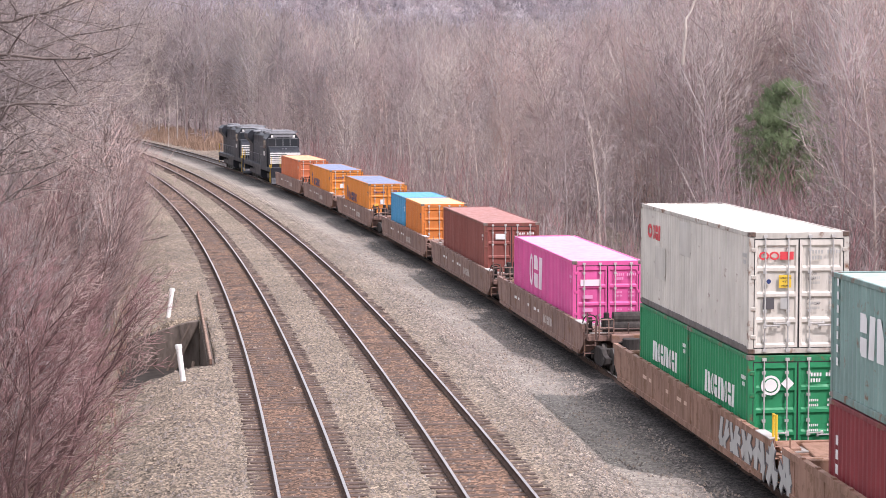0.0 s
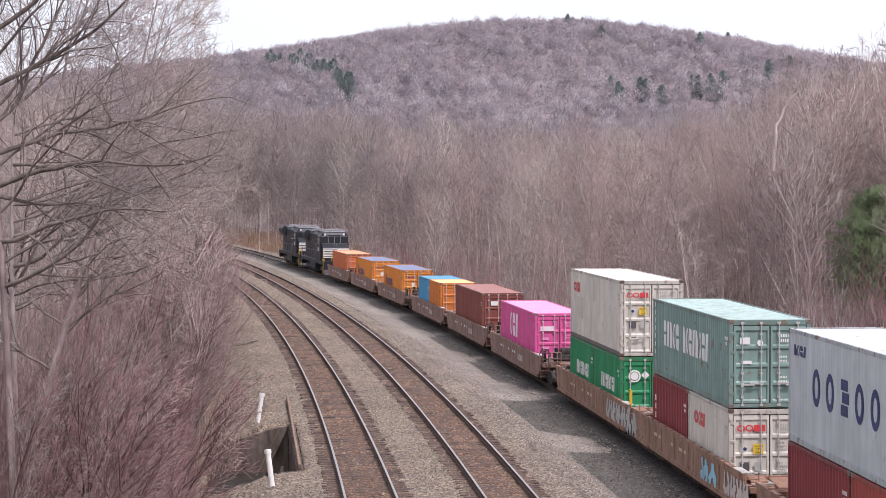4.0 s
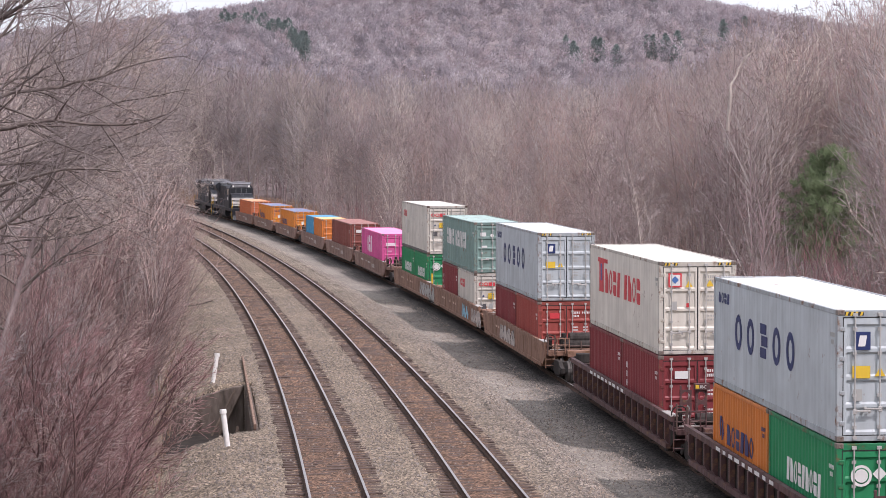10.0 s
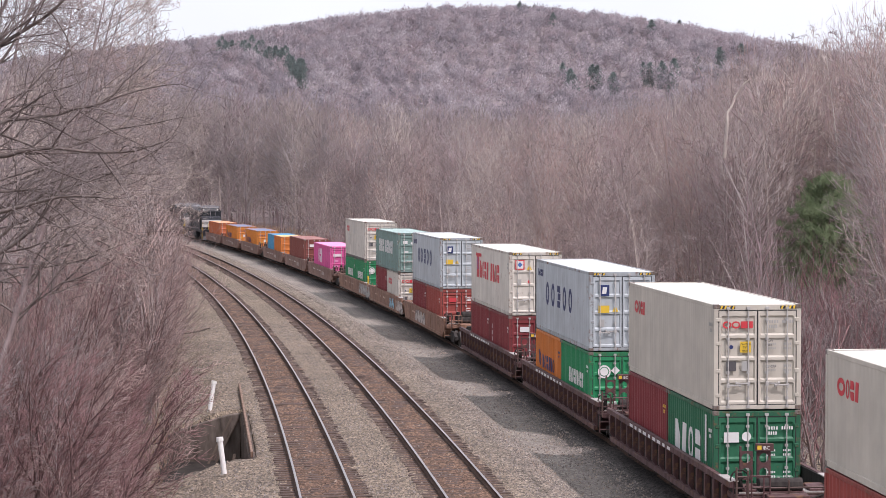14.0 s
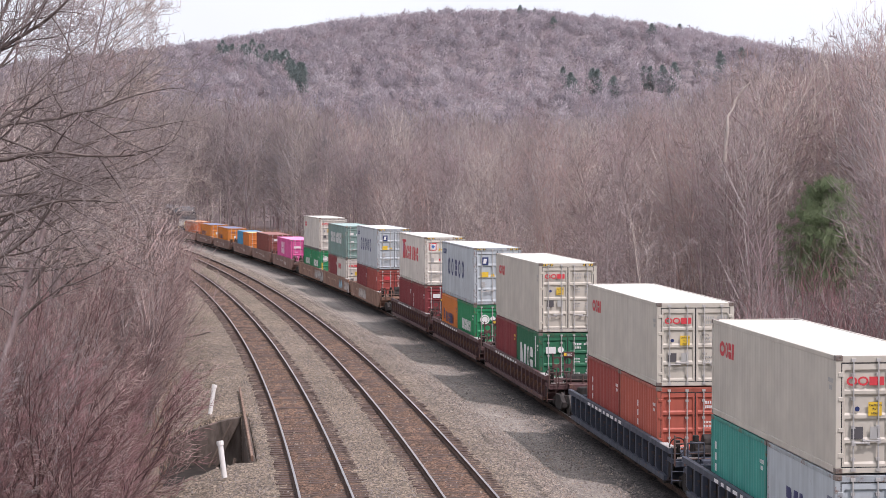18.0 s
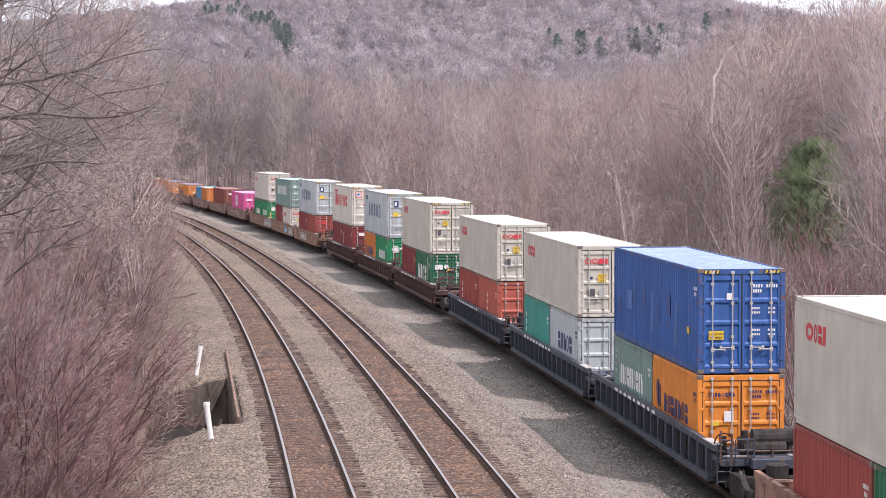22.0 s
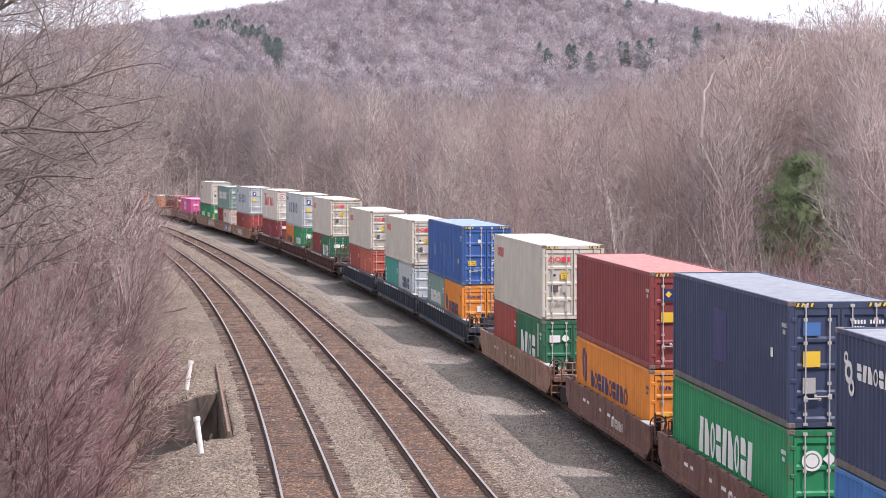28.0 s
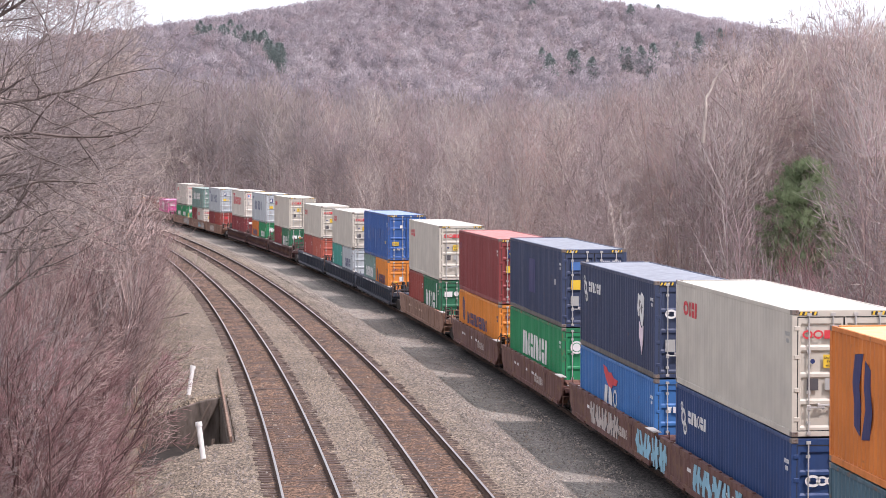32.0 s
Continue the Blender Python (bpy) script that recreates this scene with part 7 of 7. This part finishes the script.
                ob.matrix_basis = Matrix.Translation((x, y0 + w / 2, 0.4)) @ Matrix.Rotation(-math.pi / 2, 4, 'Z')


# ---- locomotives ----
paint("loco_black", (0.01, 0.012, 0.018), 0.5, 0.25, 0.0)
# grey of frames and rails; on the roofs it stands in for sunlight on black
paint("loco_silver", (0.22, 0.225, 0.24), 0.5, 0.5, 0.03)
paint("loco_grey", (0.026, 0.029, 0.037), 0.5, 0.3, 0.02)
paint("loco_white", (0.72, 0.71, 0.68), 0.45, 0.25, 0.02)


def locomotive(label):
    """Six-axle road engine, cab towards -y, 21.6 m over the frame."""
    root = tagged(new("locomotive"), label, "locomotive", "locomotives at the head of the train")
    B, G_, Wt, Y = PAINTS["loco_black"], PAINTS["loco_grey"], PAINTS["loco_white"], PAINTS["yellow_paint"]
    part("underframe", cached("l_frame", lambda: Geo().box(-1.5, 1.5, -10.6, 10.6, 1.25, 1.62).box(-1.45, 1.45, -10.8, -10.55, 0.7, 1.6).box(-1.45, 1.45, 10.55, 10.8, 0.7, 1.6).mesh("underframe", B, 0.02)), root)
    part("long_hood", cached("l_hood", lambda: Geo().prism([(-0.95, 1.62), (-0.95, 4.25), (-0.7, 4.5), (0.7, 4.5), (0.95, 4.25), (0.95, 1.62)], 'y', -5.0, 7.0).mesh("long_hood", B, 0.02)), root)
    part("radiator", cached("l_rad", lambda: Geo().prism([(-1.0, 1.62), (-1.0, 3.3), (-1.52, 3.9), (-1.52, 4.3), (-1.2, 4.62), (1.2, 4.62), (1.52, 4.3), (1.52, 3.9), (1.0, 3.3), (1.0, 1.62)], 'y', 6.99, 10.2).mesh("radiator", B, 0.02)), root, "flared black radiator wings")
    part("cab", cached("l_cab", lambda: Geo().prism([(-1.5, 1.62), (-1.5, 4.15), (-1.15, 4.62), (1.15, 4.62), (1.5, 4.15), (1.5, 1.62)], 'y', -8.2, -5.0).mesh("cab", B, 0.03)), root)
    part("nose", cached("l_nose", lambda: Geo().prism([(-8.2, 1.62), (-9.7, 1.62), (-9.75, 2.95), (-9.5, 3.15), (-8.7, 3.45), (-8.2, 3.45)], 'x', -1.35, 1.35).mesh("nose", B, 0.05)), root)
    for i in range(6):
        part("nose_band", cached("l_band", lambda: Geo().box(-1.38, 0.12, -9.79, -9.7, 0, 0.1).mesh("nose_band", Wt)), root, "white band across the nose").location = (0, 0, 1.98 + 0.175 * i)
    part("nose_panel", cached("l_panel", lambda: Geo().box(0.122, 1.38, -9.79, -9.72, 2.25, 2.95).mesh("nose_panel", Wt)), root, "white panel on the nose")
    part("snow_plough", cached("l_plough", lambda: Geo().prism([(-10.82, 0.75), (-11.15, 0.2), (-11.1, 0.12), (-10.75, 0.12)], 'x', -1.4, 1.4).mesh("snow_plough", B, 0.01)), root)
    part("front_platform", cached("l_plat", lambda: Geo().box(-1.5, 1.5, -10.81, -9.76, 1.621, 1.66).mesh("front_platform", G_)), root)
    part("end_rail", cached("l_endrail", lambda: end_rail(Y, B)), root, "yellow-posted end handrail")
    part("coupler", cached("l_coupler", lambda: Geo().box(-0.16, 0.16, -11.3, -10.8, 0.72, 1.02).box(-0.25, 0.25, -11.5, -11.25, 0.68, 1.06).mesh("coupler", M_UNDER, 0.03)), root)
    part("cab_roof_edge", cached("l_edge", lambda: Geo().box(-1.2, 1.2, -8.3, -5.1, 4.6, 4.7).box(-0.9, 0.9, -8.32, -8.2, 4.3, 4.55).mesh("cab_roof_edge", PAINTS["loco_silver"], 0.02)), root)
    part("brow", cached("l_brow", lambda: Geo().prism([(-8.2, 4.2), (-8.2, 4.6), (-7.9, 4.78), (-5.2, 4.78), (-5.2, 4.6)], 'x', -1.12, 1.12).mesh("brow", PAINTS["loco_silver"], 0.04)), root, "rounded cab roof, lightened to grey for the sun")
    part("window_frame", cached("l_wframe", lambda: Geo().box(-1.34, 1.34, -8.225, -8.196, 4.16, 4.22).box(-1.34, 1.34, -8.225, -8.196, 3.44, 3.49).box(-0.03, 0.03, -8.245, -8.196, 3.49, 4.16).box(-0.68, -0.63, -8.235, -8.196, 3.49, 4.16).box(0.63, 0.68, -8.235, -8.196, 3.49, 4.16).mesh("window_frame", PAINTS["loco_silver"])), root, "grey windscreen frame")
    part("number_board", cached("l_board", lambda: Geo().box(-1.1, -0.55, -8.26, -8.2, 4.28, 4.5).box(0.55, 1.1, -8.26, -8.2, 4.28, 4.5).mesh("number_board", Wt)), root)
    for x in (-0.98, -0.33, 0.33, 0.98):
        part("window", cached("l_win", lambda: Geo().box(-0.29, 0.29, -8.24, -8.195, 3.5, 4.15).mesh("window", M_GLASS)), root).location = (x, 0, 0)
    for sx in (-1, 1):
        part("side_window", cached("l_swin", lambda: Geo().box(-0.012, 0.012, -7.5, -5.9, 3.3, 4.0).mesh("side_window", M_GLASS)), root).location = (sx * 1.505, 0, 0)
        part("cab_number_bar", cached("l_num", lambda: Geo().box(-0.012, 0.012, -6.9, -5.9, 2.6, 3.0).mesh("cab_number_bar", Wt)), root).location = (sx * 1.506, 0, 0)
        part("fuel_tank", cached("l_tank", lambda: Geo().prism([(0, 0.35), (0.0, 1.25), (1.4, 1.25), (1.4, 0.6), (1.15, 0.35)], 'y', -2.6, 2.6).mesh("fuel_tank", B, 0.03)), root).matrix_basis = Matrix.Diagonal((sx, 1, 1, 1))
        part("walkway_rail", cached("l_rails", lambda: walk_rail(Y, PAINTS["loco_silver"])), root, "yellow-ended handrail").matrix_basis = Matrix.Diagonal((sx, 1, 1, 1))
        for i in range(11):
            part("hood_door", cached("l_door", lambda: Geo().box(0.945, 0.965, 0.04, 0.74, 1.8, 3.6).mesh("hood_door", G_, 0.01)), root).matrix_basis = Matrix.Translation((0, -1.6 + i * 0.78, 0)) @ Matrix.Diagonal((sx, 1, 1, 1))
        part("step", cached("l_steps", lambda: Geo().box(0.95, 1.48, -10.7, -10.1, 0.35, 0.42, 1).box(0.95, 1.48, -10.7, -10.1, 0.75, 0.82, 1).box(1.46, 1.49, -10.71, -10.68, 0.3, 1.9).box(1.46, 1.49, -10.12, -10.09, 0.3, 1.9).mesh("step", [Y, B])), root, "yellow step edge").matrix_basis = Matrix.Diagonal((sx, 1, 1, 1))
        part("headlight", cached("l_head", lambda: Geo().cyl('y', 0, 3.3, 0.07, -9.35, -8.9, 12).mesh("headlight", PAINTS["loco_silver"])), root).location = (sx * 0.14, 0, 0)
    for y in (-3.6, 8.0, 9.2):
        part("roof_fan", cached("l_fan", lambda: Geo().cyl('z', 0, 0, 0.6, 0, 0.14, 18).mesh("roof_fan", PAINTS["loco_silver"])), root).location = (0, y, 4.5 if y < 7 else 4.62)
    part("exhaust_stack", cached("l_stack", lambda: Geo().box(-0.35, 0.35, 0.6, 1.6, 4.5, 4.78).box(-0.5, 0.5, 2.2, 4.4, 4.5, 4.66).mesh("exhaust_stack", PAINTS["loco_silver"], 0.02)), root)
    # roof clutter, plus pale boxes added for bright reflections on the hood top
    for y, w, l, h in ((-7.6, 1.0, 0.5, 0.22), (-6.8, 1.5, 0.35, 0.16), (-6.1, 0.8, 0.5, 0.26), (-0.1, 0.9, 0.6, 0.16), (5.0, 1.1, 1.6, 0.12), (6.2, 0.7, 0.5, 0.2)):
        part("pale_roof_box", Geo().box(-w, w, y - l / 2, y + l / 2, 4.5 if y > -5 else 4.7, (4.5 if y > -5 else 4.7) + h).mesh("pale_roof_box", PAINTS["loco_silver"], 0.02), root)
    part("roof_handrail", cached("l_roofrail", lambda: Geo().tube((-1.1, -8.25, 4.78), (1.1, -8.25, 4.78), 0.03).tube((-1.1, -8.25, 4.6), (-1.1, -8.25, 4.78), 0.025).tube((1.1, -8.25, 4.6), (1.1, -8.25, 4.78), 0.025).mesh("roof_handrail", PAINTS["loco_silver"])), root)
    part("equipment_cabinet", cached("l_cabinet", lambda: Geo().box(-1.4, -0.96, -4.9, -2.0, 1.62, 3.3).box(0.96, 1.4, -4.9, -2.0, 1.62, 3.3).box(-0.9, 0.9, -2.5, -0.5, 4.5, 4.75).mesh("equipment_cabinet", G_, 0.02)), root)
    wheel, sframe, bolster = wheelset_meshes()
    for y in (-7.0, 7.0):
        t = part("truck", cached("l_truck", lambda: Geo().box(-1.05, -0.95, -2.5, 2.5, 0.5, 0.9).box(0.95, 1.05, -2.5, 2.5, 0.5, 0.9).box(-1.0, 1.0, -0.3, 0.3, 0.5, 1.2).mesh("truck", G_, 0.02)), root)
        t.location = (0, y, 0)
        for yy in (-1.9, 0, 1.9):
            for sx in (-1, 1):
                part("wheel", wheel, t).matrix_basis = pose(sx * 0.76, yy, 0.5, 0, 0, 0 if sx < 0 else 180) @ Matrix.Diagonal((1, 1.2, 1.2, 1))
    return root


def end_rail(Y, B):
    g = Geo()
    for x in (-1.4, -0.6, 0.6, 1.4):
        g.tube((x, -10.75, 1.62), (x, -10.75, 2.65), 0.025, 6, 0)
    for x0 in (-1.4, 0.6):
        for z in (2.15, 2.64):
            g.tube((x0, -10.75, z), (x0 + 0.8, -10.75, z), 0.022, 6, 1)
    return g.mesh("end_rail", [Y, B])


def walk_rail(Y, B):
    g = Geo()
    for i in range(9):
        y = -4.6 + i * 1.8
        g.tube((1.44, y, 1.62), (1.44, y, 2.6), 0.02, 5, 1)
    g.tube((1.44, -4.6, 2.6), (1.44, 9.8, 2.6), 0.02, 5, 1)
    g.tube((1.44, 9.8, 2.6), (1.44, 10.6, 1.7), 0.025, 5, 0)
    g.tube((1.44, 10.6, 0.5), (1.44, 10.6, 2.6), 0.03, 5, 0)
    return g.mesh("walkway_rail", [Y, B])


# ---- the train ----
# where the rear end of each stack lies at 13 s, and how far the train has run by a given time
RUN_T = [0.0, 3.0, 6.0, 9.0, 13.0, 16.0, 19.0, 23.0, 28.0, 32.0]
RUN_S = [-101.3, -78.0, -54.6, -31.2, 0.0, 23.2, 46.2, 76.9, 115.4, 146.0]
RUN_TIMES = [0, 2, 4, 6, 8, 10, 12, 14, 16, 18, 20, 22, 24, 26, 28, 30, 32]
MOVERS = []
FT40, FT20 = 12.192, 6.058


def run(t):
    return float(np.interp(t, RUN_T, RUN_S))


def add_mover(ob, s13, z):
    MOVERS.append((ob, s13, z))
    ob.matrix_basis = line_pose(s13, U_SIDING, z)


def stack(s13, car, lower, upper, base=0.40):
    """lower and upper: lists of (length, height, colour, label, marks); pieces from the rear forward."""
    floor_z = SIDING_Z + base
    mid = s13 + FT40 / 2
    if car:
        add_mover(car, mid, SIDING_Z)
    top = 0
    for lst, level in ((lower, 0), (upper, 1)):
        z = floor_z if level == 0 else floor_z + top + 0.03
        y = 0.0
        for L, H, key, label, marks in lst:
            c = container(L, H, key, label, marks)
            off = y + L / 2
            add_mover(c, s13 + off, z)
            y += L + 0.076
            if level == 0:
                top = max(top, H)


HI, LO = 2.896, 2.591
two = lambda a, b: [a, b]


def box40(h, key, what, marks):
    return (FT40, h, key, f"{BOX_PAINT[key][1]} forty-foot steel container, {what}", marks)


def box20(key, what, marks):
    return (FT20, LO, key, f"{BOX_PAINT[key][1]} twenty-foot steel container, {what}", marks)


W53, P53, W40, P40 = 16.3, 19.5, 12.7, 15.3
IN_WELL = "alone in the well of its car"
ON_TOP = "stacked on top of another"
BELOW = "in the well under a taller one"
BROWN = "weathered brown smooth-sided well car on the siding"
TAN = "rusty tan smooth-sided well car with graffiti"
MAROON = "dark maroon well car with upright ribs"
NAVY = "dark blue-grey well car with upright ribs"
UMBER = "brown well car with white marks and graffiti"


def build_train():
    add = stack
    # two engines, back to back with the rear cab facing the train
    l1 = locomotive("black diesel locomotive with white nose bands, yellow steps")
    add_mover(l1, 283.4 + 10.8, SIDING_Z)
    l2 = locomotive("black diesel locomotive leading the train, white striped nose")
    add_mover(l2, 306.8 + 10.8, SIDING_Z)
    add(265.1, well_car("brown", W53, P53, True, BROWN, post=True), [box40(LO, "copper", IN_WELL, marks_plain())], [])
    add(245.4, well_car("brown", W53, P53, False, BROWN), [box40(LO, "amberblue", IN_WELL, marks_orange(10.6, 4.0, 6, 0.8, 1.2))], [])
    add(224.9, well_car("brown", W53, P53, False, BROWN, post=True), [box40(LO, "amberblue", IN_WELL, marks_orange(10.6, 4.0, 6, 0.8, 1.2))], [])
    add(202.6, well_car("brown", W53, P53, True, BROWN), two(box20("orange", IN_WELL, marks_plain("navy_decal")), box20("skyblue", IN_WELL, marks_plain())), [])
    add(182.9, well_car("brown", W53, P53, False, BROWN, post=True), [box40(HI, "brown", IN_WELL, marks_plain("white_decal", "white_decal"))], [])
    add(163.2, well_car("brown", W53, P53, False, BROWN, post=True), [box40(HI, "pink", IN_WELL, marks_pink)], [])
    add(140.5, well_car("tan", W53, P53, True, TAN, art=[("grey_decal", -7.4, 6.5, 0.95, 6, 3)], rails=True),
        two(box20("green", BELOW, marks_evergreen(False)), box20("green", BELOW, marks_evergreen(False))), [box40(HI, "white", ON_TOP, marks_white_old)], 0.38)
    add(121.8, well_car("tan", W53, P53, False, TAN, art=[("sky_decal", -4.2, 2.4, 0.8, 2, 4), ("pale_decal", -8.0, 3.4, 0.8, 4, 9)]),
        two(box20("white", BELOW, marks_cream), box20("darkred", BELOW, marks_plain("white_decal", None, 5.5))), [box40(LO, "seafoam", ON_TOP, marks_china(True))], 0.36)
    add(102.5, well_car("tan", W53, P53, False, TAN, post=True, art=[("pale_decal", 1.2, 4.6, 0.8, 4, 5)]),
        two(box20("red", BELOW, marks_plain("white_decal", "red_decal")), box20("darkred", BELOW, marks_plain("white_decal"))), [box40(HI, "greyblue", ON_TOP, marks_greyblue)], 0.31)
    add(78.5, well_car("maroon", W53, P53, True, MAROON, post=True),
        two(box20("darkred", BELOW, marks_plain("white_decal", "white_decal", 5.2)), box20("darkred", BELOW, marks_plain("white_decal"))), [box40(HI, "warmwhite", ON_TOP, marks_yang)], 0.38)
    add(59.0, well_car("maroon", W53, P53, False, MAROON, post=True),
        two(box20("green", BELOW, marks_evergreen(False)), box20("orange", BELOW, marks_orange(5.0, 3.0, 6, 0.6, 1.2))), [box40(HI, "greyblue", ON_TOP, marks_greyblue)], 0.38)
    add(39.6, well_car("maroon", W53, P53, False, MAROON, post=True),
        two(box20("darkgreen", BELOW, marks_uasc), box20("darkred", BELOW, marks_plain("yellow_decal"))), [box40(HI, "cream", ON_TOP, marks_cream)], 0.38)
    add(16.5, well_car("navy", W53, P53, True, NAVY, post=True),
        two(box20("vermilion", BELOW, marks_plain("white_decal", None, 3.0)), box20("red", BELOW, marks_plain("white_decal", None, 5.0))), [box40(LO, "cream", ON_TOP, marks_cream)], 0.38)
    add(-3.0, well_car("navy", W53, P53, False, NAVY),
        two(box20("greyblue", BELOW, word_on_side(3.0, 0.62, 5, "navy_decal", 1.2, 1.15, 0, "navy_decal")), box20("teal", BELOW, marks_plain("white_decal", None, 5.5))), [box40(LO, "cream", ON_TOP, marks_cream)], 0.38)
    add(-21.7, well_car("navy", W53, P53, False, NAVY, post=True),
        two(box20("amber", BELOW, marks_orange(5.2, 3.2, 7, 0.75, 1.15)), box20("seafoam", BELOW, marks_china(False))), [box40(HI, "blue", ON_TOP, marks_blue)], 0.38)
    add(-43.6, well_car("tan", W53, P53, True, TAN, post=True),
        two(box20("darkgreen", BELOW, marks_uasc), box20("red", BELOW, marks_plain("white_decal"))), [box40(HI, "cream", ON_TOP, marks_cream)], 0.38)
    add(-62.8, well_car("umber", W40, P40, True, UMBER, rails=False, post=True),
        [box40(LO, "amber", BELOW, marks_orange(10.6, 6.2, 10, 1.1, 1.2))], [box40(HI, "maroon", ON_TOP, marks_maroon)], 0.4)
    add(-78.0, well_car("umber", W40, P40, False, UMBER),
        [box40(HI, "green", BELOW, marks_evergreen(True))], [box40(HI, "navy", ON_TOP, marks_navy)], 0.28)
    add(-93.75, well_car("umber", W40, P40, False, UMBER, art=[("pale_decal", 0.6, 5.0, 0.85, 5, 7), ("sky_decal", -6.6, 4.4, 0.95, 4, 8)]),
        [box40(LO, "azure", BELOW, marks_apl)], [box40(HI, "navy", ON_TOP, marks_swirl)], 0.31)
    add(-108.7, well_car("umber", W40, P40, False, UMBER, art=[("sky_decal", 0.2, 5.6, 0.95, 5, 11)]),
        [box40(LO, "indigo", BELOW, marks_swirl)], [box40(HI, "cream", ON_TOP, marks_cream)], 0.52)
    add(-123.8, well_car("umber", W40, P40, False, UMBER),
        [box40(LO, "slate", BELOW, marks_plain())], [box40(HI, "orange", ON_TOP, marks_orange(9.8, 0, 0, 1.7, 0.8))], 0.42)


def marks_pink(root, L, H):
    word(root, 2.9, 1.2, 3, "rose_pale", 3, 'side', 8.6, 1.3, L)
    decal(root, plate_mesh(0.7, 0.22, "rose_pale"), 'end', -0.6, H - 0.86, L, "pale trade mark", "painted_mark")
    serials(root, L, H, "rose_decal")
    for z in (H - 1.3, H - 1.75, H - 2.2):
        decal(root, plate_mesh(0.35, 0.12, "rose_decal"), 'end', -0.7, z, L, name="number_bar")


paint("rose_pale", (0.82, 0.68, 0.74), 0.5, 0.1, 0.0)


def marks_uasc(root, L, H):
    for i, kind in enumerate((2, 1, 3, 0)):
        word(root, 0.82, 0.95, 1, "white_decal", kind, 'side', 5.0 - i * 0.9, 0.9, L)
    decal(root, plate_mesh(0.2, 1.3, "white_decal"), 'side', 1.0, 1.1, L, "white stripe", "painted_mark")
    decal(root, plate_mesh(0.42, 0.28, "white_decal"), 'end', -0.72, H - 0.86, L, "white sign on the door", "sticker")
    decal(root, round_mesh(0.13, "white_decal"), 'end', -0.3, H - 0.7, L, "white round mark", "sticker")
    serials(root, L, H, "white_decal")


def marks_maroon(root, L, H):
    decal(root, plate_mesh(0.36, 0.36, "blue_decal"), 'end', -0.66, H - 0.86, L, "blue square sign with a yellow stroke", "sticker")
    decal(root, diamond_mesh(0.1, "yellow_decal"), 'end', -0.66, H - 0.66, L, "yellow stroke", "sticker", proud=0.02)
    decal(root, plate_mesh(0.4, 0.3, "yellow_decal"), 'end', -0.68, H - 1.5, L, "yellow height-caution label", "sticker")
    decal(root, plate_mesh(0.2, 0.3, "blue_decal"), 'side', 11.6, H - 0.9, L, "small blue and yellow sign", "sticker")
    serials(root, L, H, "white_decal")


def marks_apl(root, L, H):
    decal(root, blot_mesh([(-1.2, 0.3), (-0.7, 0.26), (-0.35, 0.12), (0.1, 0.16), (0.5, 0.02), (1.2, 0.0), (0.95, -0.2), (0.4, -0.22), (0.15, -0.36), (-0.35, -0.3), (-0.75, -0.12), (-1.05, 0.08)], "red_decal"), 'side', 6.7, 1.98, L, "red wing-like trade mark", "painted_mark")
    word(root, 2.3, 0.6, 3, "white_decal", 1, 'side', 7.8, 1.05, L)
    word(root, 0.6, 0.18, 3, "white_decal", 1, 'end', -0.85, H - 1.0, L)
    serials(root, L, H, "white_decal")


def motions():
    """The train runs along the siding and round the bend."""
    for ob, s13, z in MOVERS:
        walk(ob, [(t, line_pose(s13 + run(t), U_SIDING, z)) for t in RUN_TIMES])


build_train()

motions()
